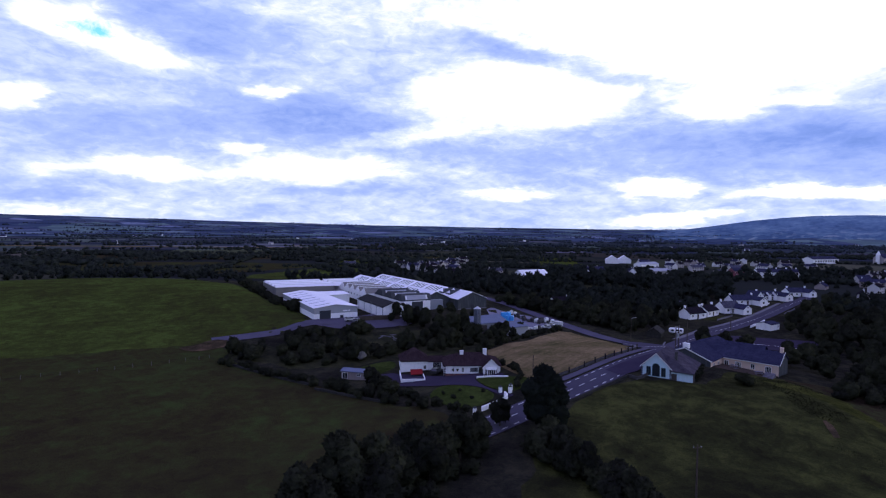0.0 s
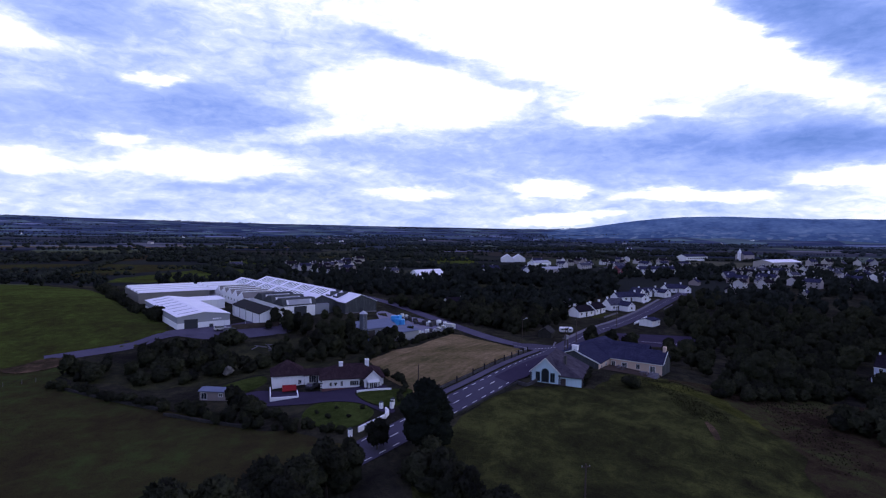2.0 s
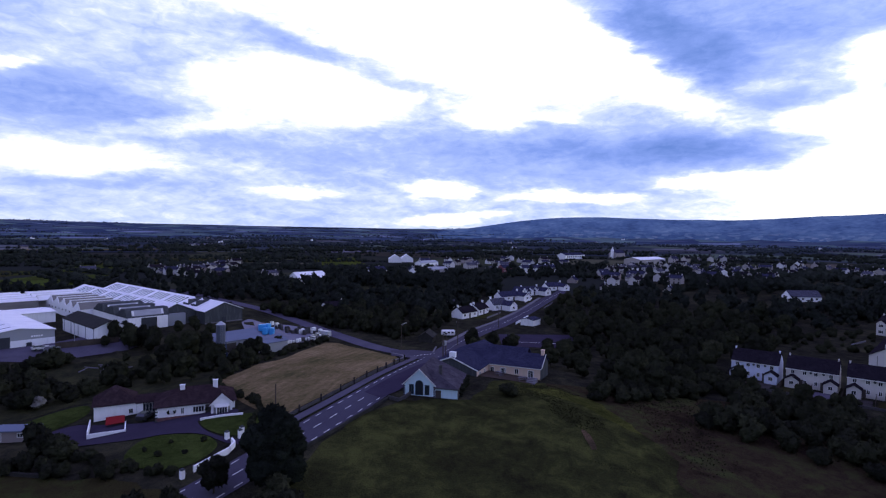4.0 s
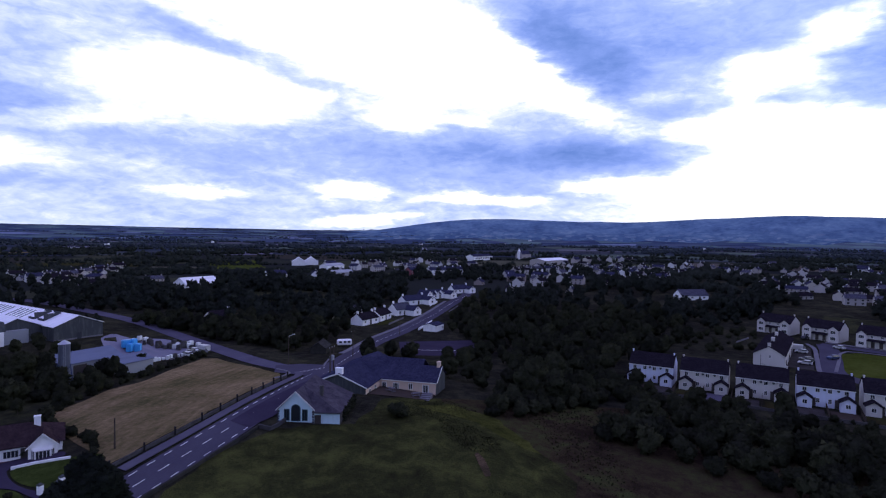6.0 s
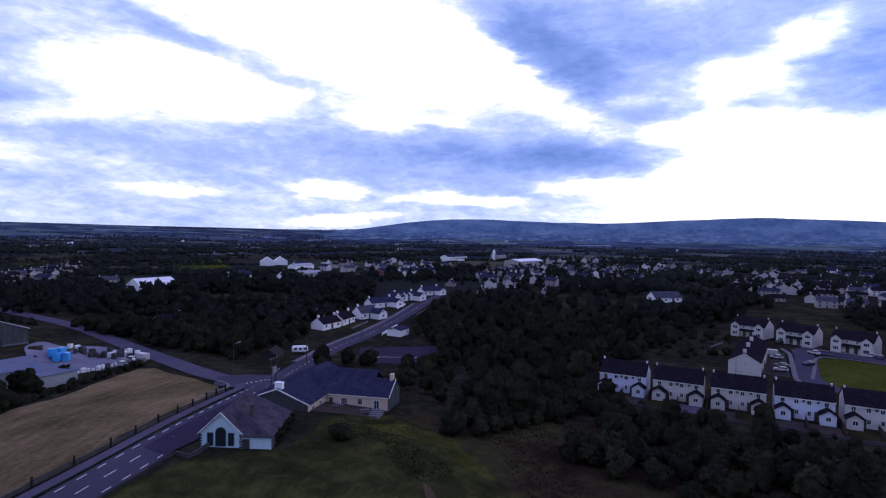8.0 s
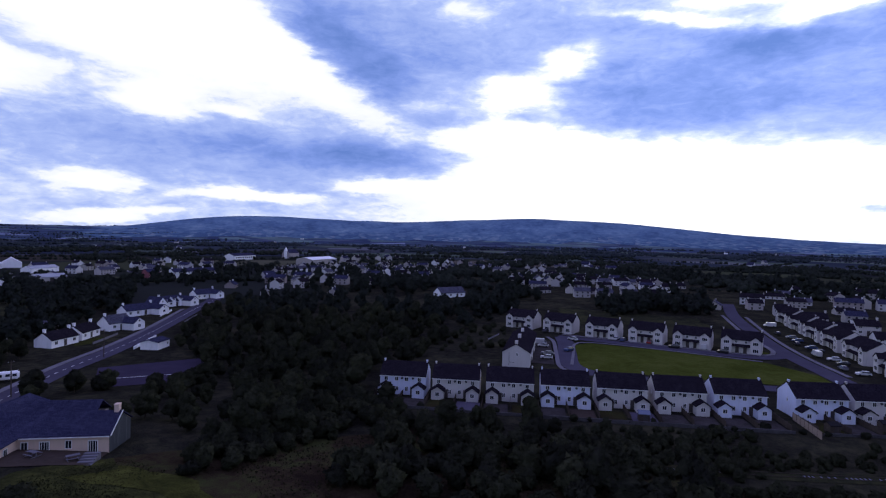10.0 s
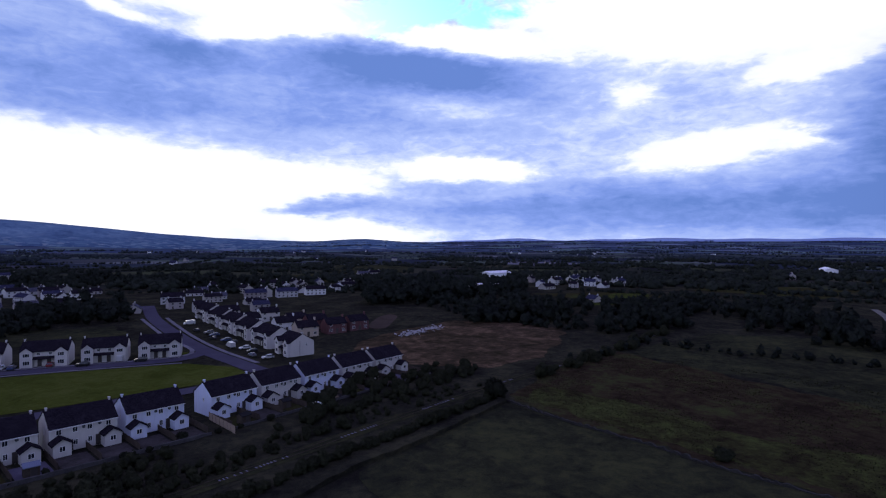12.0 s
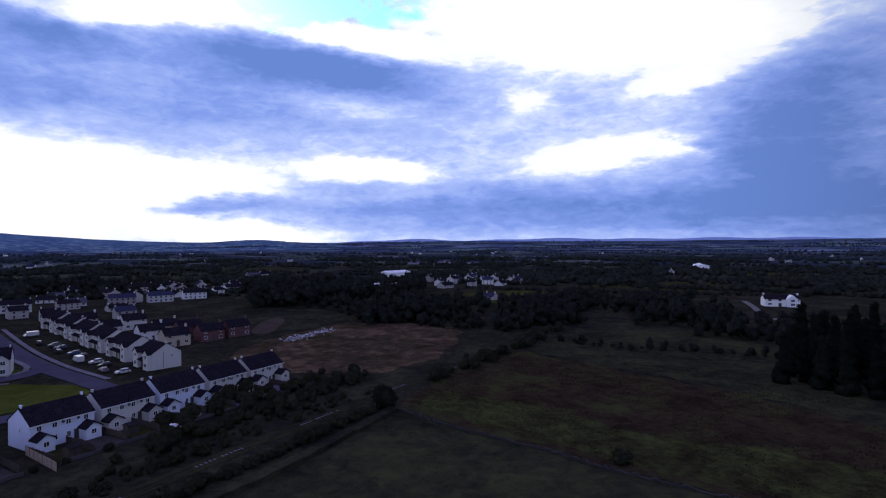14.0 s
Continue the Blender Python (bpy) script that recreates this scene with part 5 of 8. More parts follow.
fill([(250, -160), (300, -130), (340, -170), (320, -240), (260, -230)], 80, 7, far_tree(0.5, 1.1))
fill([(120, -132), (152, -130), (160, -165), (130, -200), (90, -190)], 70, 5.0, lambda x, y: tree(x, y, rng.uniform(0.8, 1.05), CONIFERS, "tall dark conifer in a plantation", "plantation conifers", "conifer"))
fill([(170, -180), (205, -170), (215, -205), (180, -215)], 24, 6, far_tree(0.7, 1.1))
along([(231, -120), (203, -135), (184, -148), (168, -157)], 3.0, far_tree(0.2, 0.45), 2.0)
along([(324, -88), (300, -96), (277, -105), (268, -134), (277, -167), (280, -198)], 4.0, far_tree(0.4, 0.9), 3.5)
along([(218, -75), (226, -100), (236, -122)], 3.0, far_tree(0.2, 0.5), 2.5)
fill([(205, -195), (225, -185), (245, -215), (215, -225)], 24, 5, far_tree(0.5, 0.8))
fill([(300, -90), (380, -70), (380, -130), (330, -160), (290, -130)], 40, 9, far_tree(0.4, 0.9))


fill([(105, 340), (149, 318), (177, 305), (186, 300), (205, 330), (227, 372), (184, 412), (125, 438), (90, 400)], 130, 6, far_tree(0.7, 1.25))
fill([(241, 401), (280, 370), (303, 362), (372, 452), (345, 470), (300, 425), (262, 440)], 46, 7, far_tree(0.7, 1.2))
fill([(166, 218), (222, 258), (250, 286), (236, 292), (206, 268), (176, 244)], 40, 5.0, some_tree(0.4, 0.75, "street trees", "dark tree beside the street"))
fill([(309, -80), (287, -118), (330, -150), (362, -116)], 36, 6.5, far_tree(0.9, 1.4))
fill([(262, -132), (248, -155), (288, -195), (302, -168)], 30, 6, far_tree(0.8, 1.2))
fill([(236, -172), (210, -209), (250, -268), (282, -228)], 44, 6.5, far_tree(0.8, 1.2))
fill([(120, 262), (128, 256), (140, 270), (160, 284), (150, 296), (130, 286)], 24, 5, far_tree(0.5, 0.9))
fill([(340, 255), (380, 235), (420, 300), (380, 330)], 34, 8, far_tree(0.7, 1.1))
fill([(300, 300), (350, 280), (430, 290), (500, 330), (470, 400), (380, 400)], 26, 13, far_tree(0.7, 1.15))
fill([(395, 190), (420, 150), (520, 150), (540, 250), (440, 260)], 20, 12, far_tree(0.7, 1.2))
fill([(560, 60), (640, 30), (700, 160), (600, 200)], 50, 11, far_tree(0.8, 1.3))
fill([(470, 0), (540, -30), (600, 20), (540, 70)], 40, 9, far_tree(0.8, 1.2))


def far_blob_mesh():
    """Hedgerows and woods of the plain: two joined sheets of clumps, the nearer and the farther."""
    sheets = ([], [], []), ([], [], [])
    r2 = random.Random(5)
    ico = bmesh.new()
    bmesh.ops.create_icosphere(ico, subdivisions=1, radius=1.0)
    iv, jf = [w.co.copy() for w in ico.verts], [tuple(w.index for w in face.verts) for face in ico.faces]
    ico.free()

    def clump(x, y, wide, tall):
        v, f, soft = sheets[math.hypot(x - 40, y - 30) > 1250]
        off, z = len(v), height(x, y)
        for w in iv:
            k = 1 + r2.uniform(-0.45, 0.3)
            v.append((x + w.x * wide * k, y + w.y * wide * k, z + tall * (0.45 + 0.55 * w.z * k)))
            soft.append(frayed(w, w))
        f.extend(tuple(off + i for i in face) for face in jf)
        if math.hypot(x - 40, y - 30) < 1300:
            for _ in range(14):
                d = Vector((r2.gauss(0, 1), r2.gauss(0, 1), r2.gauss(0.3, 1))).normalized()
                p, s, o = Vector((x + d.x * wide * 0.85, y + d.y * wide * 0.85, z + tall * (0.45 + 0.47 * d.z))), r2.uniform(0.16, 0.32) * tall, len(v)
                turn, spin = d.to_track_quat("Z", "Y"), r2.uniform(0, 2.1)
                v.extend(tuple(p + turn @ (Vector((math.cos(spin + j * 2.094), math.sin(spin + j * 2.094), 0)) * s * 0.6)) for j in range(3))
                v.append(tuple(p + d * s))
                f.extend(((o, o + 1, o + 3), (o + 1, o + 2, o + 3), (o + 2, o, o + 3)))
                soft.extend([frayed(d, d)] * 4)

    def row(x0, y0, x1, y1, gap, tall):
        d = math.hypot(x1 - x0, y1 - y0)
        for i in range(int(d / gap)):
            if noise.noise(Vector((x0 * 0.1, i * gap * 0.03, 0))) > 0.25:
                continue
            s = (i + r2.random() * 0.6) * gap / d
            h = tall * r2.uniform(0.35, 1.2)
            clump(x0 + (x1 - x0) * s + r2.uniform(-2, 2), y0 + (y1 - y0) * s + r2.uniform(-2, 2), h * r2.uniform(0.5, 0.85), h)

    for _ in range(620):
        az, r = r2.uniform(-50, 172), math.exp(r2.uniform(math.log(420), math.log(2600)))
        x, y = 40 + math.sin(radians(az)) * r, 30 + math.cos(radians(az)) * r
        if inside(x, y, [(180, 420), (600, 300), (700, 760), (250, 760)]) and r2.random() < 0.75:
            continue
        a = radians(az + 90 + r2.choice((0, 8, -10, 20, 75, 95)) + r2.uniform(-12, 12))
        half = r2.uniform(40, 130) * (0.6 + r / 2200)
        tall = r2.uniform(2.5, 6) if r < 1200 else r2.uniform(3, 7)
        row(x - math.sin(a) * half, y - math.cos(a) * half, x + math.sin(a) * half, y + math.cos(a) * half, 2.2 + r / 480, tall)
    for _ in range(130):
        az, r = r2.uniform(-45, 168), math.exp(r2.uniform(math.log(520), math.log(2500)))
        x, y = 40 + math.sin(radians(az)) * r, 30 + math.cos(radians(az)) * r
        if inside(x, y, [(180, 420), (600, 300), (700, 760), (250, 760)]):
            continue
        for i in range(44):
            h = r2.uniform(4, 7) if r < 1200 else r2.uniform(4, 9)
            clump(x + r2.gauss(0, 13 + r / 40), y + r2.gauss(0, 9 + r / 110), h * r2.uniform(0.6, 0.9), h)
    for _ in range(220):
        az, r = r2.choice((r2.uniform(-45, 28), r2.uniform(100, 165))), r2.uniform(2400, 4500)
        x, y = 40 + math.sin(radians(az)) * r, 30 + math.cos(radians(az)) * r
        a, half = radians(az + 90 + r2.uniform(-20, 20)), r2.uniform(80, 300)
        row(x - math.sin(a) * half, y - math.cos(a) * half, x + math.sin(a) * half, y + math.cos(a) * half, 9, r2.uniform(4, 8))
    # The farther sheet takes the leaf colour with more haze in it
    return [leafy("far_hedgerows", *sheet, mat) for sheet, mat in zip(sheets, (LEAF_FAR, LEAF_HAZE))]


for me, words in zip(far_blob_mesh(), ("dark hedgerows and woods across the plain", "hedgerows and woods on the far plain, tinted haze-blue")):
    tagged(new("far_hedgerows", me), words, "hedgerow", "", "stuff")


def finish_woods():
    for name, (v, f, soft, mat) in FAR_STUFF.items():
        tagged(new(name, leafy(name, v, f, soft, mat)), "low dark bushes along the railway and the wood" if name == "scrub" else "dark broadleaf woods and hedge trees round the village", "bushes" if name == "scrub" else "trees", "", "stuff")


finish_woods()

# ---- the estate ----


def semi_rear(x, y, rot, group, label, walls):
    """A pair of semi-detached houses; its back, with two kitchen returns, faces -y."""
    w, d, eaves, ridge = 11.7, 8.0, 4.9, 7.6
    ob = thing("semi_detached_houses", x, y, rot, None, label, "house", group)
    bm = bmesh.new()
    gable_wall(bm, w, d, eaves, ridge)
    part("wall", bm, walls, ob)
    bm = bmesh.new()
    gable_roof(bm, w, d, eaves, ridge, 0.12, 0.3)
    part("roof", bm, TILE, ob)
    for s in (-1, 1):
        chimney(ob, s * (w / 2 - 0.35), 0, ridge - 0.4, ridge + 0.6, walls, 0.32, 0.5)
    bm = bmesh.new()
    box(bm, -w / 2 - 0.1, -d / 2 - 0.42, eaves - 0.28, w / 2 + 0.1, -d / 2 - 0.3, eaves - 0.14)
    part("gutter", bm, FRAME, ob)
    for cx in (-4.3, -1.6, 0.9, 4.2):
        window(ob, 0.95, 1.05, pose(cx, -d / 2, 4.0))
    for cx in (-1.5, 0.95):
        window(ob, 0.8, 1.15, pose(cx, -d / 2, 1.55))
    for s in (-1, 1):
        rw, rd, re = 3.0, 2.6, 2.35
        cx, cy = s * (w / 2 - rw / 2 - 0.05), -d / 2 - rd / 2
        bm = bmesh.new()
        # the return has a gable towards the garden
        front = [(cx - rw / 2, cy - rd / 2, -1.2), (cx + rw / 2, cy - rd / 2, -1.2), (cx + rw / 2, cy - rd / 2, re), (cx, cy - rd / 2, re + 0.95), (cx - rw / 2, cy - rd / 2, re)]
        solid(bm, front, [(a, b + rd, c) for a, b, c in front])
        ret = part("return", bm, walls, ob, "single-storey kitchen return with hipped roof")
        bm = bmesh.new()
        for t in (-1, 1):
            ring = [(cx, cy - rd / 2 - 0.3, re + 0.98), (cx + t * (rw / 2 + 0.28), cy - rd / 2 - 0.3, re - 0.2), (cx + t * (rw / 2 + 0.28), cy + rd / 2, re - 0.2), (cx, cy + rd / 2, re + 0.98)]
            solid(bm, ring, [(a, b, c + 0.26) for a, b, c in ring])
        part("return_roof", bm, TILE, ret)
        window(ret, 1.05, 1.05, pose(cx, cy - rd / 2, 1.5))
        door(ob, 0.85, 2.0, pose(s * 2.45, -d / 2, 0.05), DOOR)
    for cx, cz in ((-0.2, 4.3), (2.6, 4.35)):
        bm = bmesh.new()
        rod(bm, (cx, -d / 2 - 0.25, cz), (cx, -d / 2 - 0.33, cz + 0.03), 0.32, 0.3, 12)
        rod(bm, (cx, -d / 2, cz - 0.1), (cx, -d / 2 - 0.27, cz), 0.025, 0.025, 5)
        part("satellite_dish", bm, DARKWALL, ob)
    # the front, towards the green
    for cx in (-4.2, -1.3, 1.3, 4.2):
        window(ob, 1.1, 1.1, pose(cx, d / 2, 4.0, 0, 0, 180))
    for cx in (-4.2, 4.2):
        window(ob, 1.5, 1.2, pose(cx, d / 2, 1.5, 0, 0, 180))
    for cx in (-1.3, 1.3):
        door(ob, 0.9, 2.05, pose(cx, d / 2, 0.05, 0, 0, 180), DOOR)
    window(ob, 0.6, 1.0, pose(-w / 2, -0.4, 3.6, 0, 0, -90))
    window(ob, 0.6, 1.0, pose(w / 2, -0.4, 3.6, 0, 0, 90))
    return ob


D1 = Vector((0.4236, -0.906))
N1 = Vector((0.906, 0.4236))
ROT1 = math.degrees(math.atan2(D1.y, D1.x))
start = Vector((155.6, 126.4)) + N1 * 6.6
LABEL_SEMI = "semi-detached houses with dark tiled roof and kitchen returns, "
PAIRS = {}


def pair(x, y, rot, bluish, group):
    if bluish not in PAIRS:
        PAIRS[bluish] = semi_rear(x, y, rot, group, LABEL_SEMI + ("bluish white render" if bluish else "cream grey render"), ESTATE_BLUE if bluish else ESTATE)
        return
    tagged(copy_thing(PAIRS[bluish], pose(x, y, height(x, y), 0, 0, rot)), group=group)


for i, bluish in enumerate((1, 0, 0, 1, 0, 0, 1)):
    c = start + D1 * (6.55 + 13.42 * i)
    pair(c.x, c.y, ROT1, bluish, "front row of semi-detached houses")
D2 = Vector((0.482, -0.876))
N2 = Vector((0.876, 0.482))
ROT2 = math.degrees(math.atan2(D2.y, D2.x))
start2 = Vector((197.3, 36.8)) + N2 * 6.6
for i, bluish in enumerate((1, 0, 1, 0, 0)):
    c = start2 + D2 * (6.3 + 13.15 * i)
    pair(c.x, c.y, ROT2, bluish, "second row of semi-detached houses")

# Back gardens: fences, sheds, patios
FENCE_PANEL = shared("panel", TIMBER, lambda bm: solid(bm, [(-0.93, -0.03, 0.05), (0.93, -0.03, 0.05)] + [(0.93 - 0.31 * (i // 2) if i % 2 == 0 else 0.93 - 0.31 * (i // 2 + 1), -0.03, 1.3 + 0.05 * ((i // 2) % 2)) for i in range(12)], [(-0.93, 0.03, 0.05), (0.93, 0.03, 0.05)] + [(0.93 - 0.31 * (i // 2) if i % 2 == 0 else 0.93 - 0.31 * (i // 2 + 1), 0.03, 1.3 + 0.05 * ((i // 2) % 2)) for i in range(12)]))
FENCE_POST = shared("post", TIMBER, lambda bm: box(bm, -0.05, -0.05, -0.4, 0.05, 0.05, 1.5))


def panel_fence(a, b, label="weathered timber panel fence between gardens", group="garden fences", low=1.0):
    a, b = Vector(a), Vector(b)
    count = max(1, int((b - a).length / 1.9))
    ob = thing("garden_fence", a.x, a.y, math.degrees(math.atan2(b.y - a.y, b.x - a.x)), None, label, "fence", group)
    z0 = height(a.x, a.y)
    for i in range(count):
        q = a.lerp(b, (i + 0.5) / count)
        place("panel", FENCE_PANEL, ob, m=pose(1.9 * (i + 0.5), 0, height(q.x, q.y) - z0) @ Matrix.Diagonal((1, 1, low, 1)))
        place("post", FENCE_POST, ob, m=pose(1.9 * i, 0, height(q.x, q.y) - z0) @ Matrix.Diagonal((1, 1, low, 1)))
    return ob


PALE_TIMBER = speckled("new_pale_timber", (0.24, 0.18, 0.14), (0.38, 0.3, 0.24), 0.8, 6, 0.85)


def garden_shed(x, y, rot, wall, roof, label, w=2.4, d=1.8):
    return house(x, y, rot, w, d, 1.8, 2.25, wall, roof, label, "shed", "", "garden_shed", openings=(("f", 0.3, 0, 0.8, 1.6, 0),), sides=0.1)


for s0, dd, nn, cnt, pitch in ((start, D1, N1, 7, 13.42), (start2, D2, N2, 5, 13.15)):
    for i in range(cnt + 1):
        p = s0 + dd * (pitch * i)
        panel_fence(p - nn * 4, p - nn * 15)
        if i < cnt:
            q = s0 + dd * (pitch * (i + 0.5))
            panel_fence(q - nn * 4.4, q - nn * 15)
            for k in (0.25, 0.75):
                g = s0 + dd * (pitch * (i + k))
                pts = [g - nn * 6.8 - dd * 2.8, g - nn * 6.8 + dd * 2.8, g - nn * 14.6 + dd * 2.8, g - nn * 14.6 - dd * 2.8]
                kind = rng.random()
                patch("garden", [(v.x, v.y) for v in pts], PASTURE if kind < 0.3 else (GARDEN_MIX if kind < 0.8 else (PATH_DARK if kind < 0.9 else EARTH)), 0.07, 8.0, "small back garden behind a house", "garden")
                if rng.random() < 0.16:
                    e = g - nn * rng.uniform(10, 13) + dd * rng.uniform(-1, 1)
                    garden_shed(e.x, e.y, math.degrees(math.atan2(dd.y, dd.x)) + rng.uniform(-8, 8), *(rng.choice(((TIMBER, SHEET_DARK, "small dark timber garden shed"), (TIMBER, SHEET_BLUE, "small timber garden shed with felt roof")))))
    a, b = s0 - nn * 15.2, s0 + dd * (pitch * cnt) - nn * 15.2
    ridge_wall("wall_gardens", [(a.x, a.y), (b.x, b.y)], 0.22, 0.6, STONE, "low dark stone wall behind the gardens", "wall", rough=0.15)
    if cnt == 7:
        c, d = a.lerp(b, 0.42), a.lerp(b, 0.97)
        ridge_wall("wall_gardens", [(c.x - 0.4 * nn.x, c.y - 0.4 * nn.y), (d.x - 0.4 * nn.x, d.y - 0.4 * nn.y)], 0.2, 0.8, STONE, "dark stone wall at the end of the gardens", "wall", rough=0.06)
    along([(a.x, a.y), ((a.x + b.x) / 2, (a.y + b.y) / 2), (b.x, b.y)], 5.5, some_bush(0.3, 0.8, "garden bushes", "small bush behind the gardens"), 1.6)


# The pale fence, the white shed and the boards behind the second row
PALE_PANEL = FENCE_PANEL.copy()
PALE_PANEL.materials.clear()
PALE_PANEL.materials.append(PALE_TIMBER)
pale = panel_fence((198.6, 38.2), (186.2, 33.0), "new pale timber panel fence beside a garden", low=1.25)
for piece in pale.children:
    if piece.name.startswith("panel"):
        piece.data = PALE_PANEL
heap = bmesh.new()
bmesh.ops.create_grid(heap, x_segments=8, y_segments=6, size=1.0)
for v in heap.verts:
    v.co = Vector((v.co.x * 1.9, v.co.y * 1.1, 0.85 * max(0.0, 1 - abs(v.co.x) ** 3) * max(0.0, 1 - abs(v.co.y) ** 3) * (1 + 0.15 * math.sin(v.co.x * 9 + v.co.y * 5))))
cover = part("tarpaulin", heap, WHITE_PLASTIC, smooth=True)
cover.matrix_world = pose(200.5, 13.6, height(200.5, 13.6) + 0.08, 0, 0, -62)
tagged(cover, "white tarpaulin spread over a garden heap", "tarpaulin")
boards = thing("board_stack", 206, 8.6, -62, None, "pale boards stacked flat behind the houses", "boards")
for k in range(4):
    bm = bmesh.new()
    box(bm, -1.6 + 0.1 * (k % 2), -0.75 + 0.08 * k, 0.1 + 0.09 * k, 1.5 + 0.1 * (k % 2), 0.7 + 0.05 * k, 0.17 + 0.09 * k)
    part("board", bm, PALE_TIMBER, boards)


def bay_semi(x, y, rot, group, label, w=13.4, d=8.5, name="semi_detached_houses", walls=None):
    """A pair of houses with two gabled bays and a porch roof between them, front towards -y."""
    eaves, ridge = 4.9, 7.7
    wall = walls or ESTATE
    ob = thing(name, x, y, rot, None, label, "house", group)
    bm = bmesh.new()
    gable_wall(bm, w, d, eaves, ridge)
    part("wall", bm, wall, ob)
    bm = bmesh.new()
    gable_roof(bm, w, d, eaves, ridge, 0.15, 0.3)
    part("roof", bm, TILE, ob)
    for s in (-1, 1):
        chimney(ob, s * (w / 2 - 0.4), 0, ridge - 0.4, ridge + 0.75, wall, 0.34, 0.55)
        cx, bw, bd = s * (w / 2 - 2.0), 3.4, 1.1
        bm = bmesh.new()
        f = [(cx - bw / 2, -d / 2 - bd, -1.2), (cx + bw / 2, -d / 2 - bd, -1.2), (cx + bw / 2, -d / 2 - bd, eaves - 0.1), (cx, -d / 2 - bd, eaves + 1.3), (cx - bw / 2, -d / 2 - bd, eaves - 0.1)]
        solid(bm, f, [(a, b + bd + 2.0, c) for a, b, c in f])
        bay = part("bay", bm, wall, ob)
        bm = bmesh.new()
        for t in (-1, 1):
            ring = [(cx, -d / 2 - bd - 0.25, eaves + 1.34), (cx + t * (bw / 2 + 0.25), -d / 2 - bd - 0.25, eaves - 0.26), (cx + t * (bw / 2 + 0.25), -d / 2 + 2.2, eaves - 0.26), (cx, -d / 2 + 2.2, eaves + 1.34)]
            solid(bm, ring, [(a, b, c + 0.14) for a, b, c in ring])
        part("bay_roof", bm, TILE, bay)
        window(bay, 1.9, 1.25, pose(cx, -d / 2 - bd, 3.9), 2)
        window(bay, 1.9, 1.35, pose(cx, -d / 2 - bd, 1.45), 2)
        window(ob, 0.95, 0.95, pose(s * 1.6, -d / 2, 4.1))
        door(ob, 0.95, 2.1, pose(s * 1.3, -d / 2, 0.05), DOOR)
    bm = bmesh.new()
    ring = [(-w / 2 + 3.7, -d / 2 - 1.3, 2.45), (w / 2 - 3.7, -d / 2 - 1.3, 2.45), (w / 2 - 3.7, -d / 2, 3.15), (-w / 2 + 3.7, -d / 2, 3.15)]
    solid(bm, ring, [(a, b, c + 0.14) for a, b, c in ring])
    part("porch_roof", bm, TILE, ob)
    for cx in (-4, -1.3, 1.3, 4):
        window(ob, 1.0, 1.0, pose(cx, d / 2, 4.0, 0, 0, 180))
    return ob


first_b = bay_semi(281.5, 142.3, -90, "back row of semi-detached houses", "pale rendered semi-detached houses with two gabled bays")
for y in (124.4, 105.6, 88, 71.2, 54.5):
    copy_thing(first_b, pose(281.5 + (1 if y < 60 else 0), y, height(281.5, y), 0, 0, -90))

# The side row: a short terrace with its gable towards the gardens
for i in range(3):
    c = Vector((213.2, 114.0)) + Vector((0.94, 0.34)) * (13.0 * i)
    ob = house(c.x, c.y, 20, 12.6, 8.6, 4.7, 7.2, ESTATE, TILE, "pale rendered terraced houses with dark tiled roof", group="side terrace", name="terraced_houses", stacks=((-5.8, 0), (5.8, 0)),
               openings=[("f", -4.5, 0.9, 1.5, 1.2, 2), ("f", 4.5, 0.9, 1.5, 1.2, 2), ("f", -4.5, 3.4, 1.2, 1.1, 1), ("f", 4.5, 3.4, 1.2, 1.1, 1), ("f", -1.4, 0, 0.9, 2.1, 0), ("f", 1.4, 0, 0.9, 2.1, 0), ("l", -0.3, 3.6, 0.6, 1.0, 1)])
    if i == 0:
        bm = bmesh.new()
        rod(bm, (-6.36, 2.2, 0.5), (-6.36, 2.2, 4.6), 0.06, 0.06, 6)
        rod(bm, (-6.36, 2.2, 1.6), (-6.36, 0.6, 1.4), 0.06, 0.06, 6)
        part("drainpipe", bm, DARKWALL, ob)

ridge_wall("wall_yard", [(243.4, 140.6), (256, 142.2)], 0.25, 0.6, PATH_MAT, "pale low wall beside a yard", step=1.5)
patch("garden", [(218, 103.2), (240, 112.6), (256, 119.6), (253, 126.5), (236, 119), (216, 110.5)], GARDEN_MIX, 0.1, 4, "dark front gardens and parking before the side terrace", "garden")

# The long row beside the estate road
ROWE = Vector((0.957, 0.29))
ROTE = math.degrees(math.atan2(-ROWE.y, -ROWE.x))
first_e = None
for i in range(6):
    c = Vector((269.5, 9.5)) + ROWE * (19.0 * i + (4 if i else 0))
    walls = ESTATE
    if first_e is None:
        first_e = bay_semi(c.x, c.y, ROTE, "roadside terrace", "white rendered houses with gabled bays facing the road", 11.6, 9.0)
        window(first_e, 0.7, 1.0, pose(5.8, 1.5, 3.8, 0, 0, 90))
        bm = bmesh.new()
        rod(bm, (5.87, -1.0, 0.2), (5.87, -1.0, 5.2), 0.06, 0.06, 6)
        part("drainpipe", bm, DARKWALL, first_e)
        first_f = bay_semi(c.x + ROWE.x * 21, c.y + ROWE.y * 21, ROTE, "roadside terrace", "pale terraced houses with gabled bays facing the road", 17.0, 9.0)
    elif i > 1:
        copy_thing(first_f, pose(c.x, c.y, height(c.x, c.y), 0, 0, ROTE))
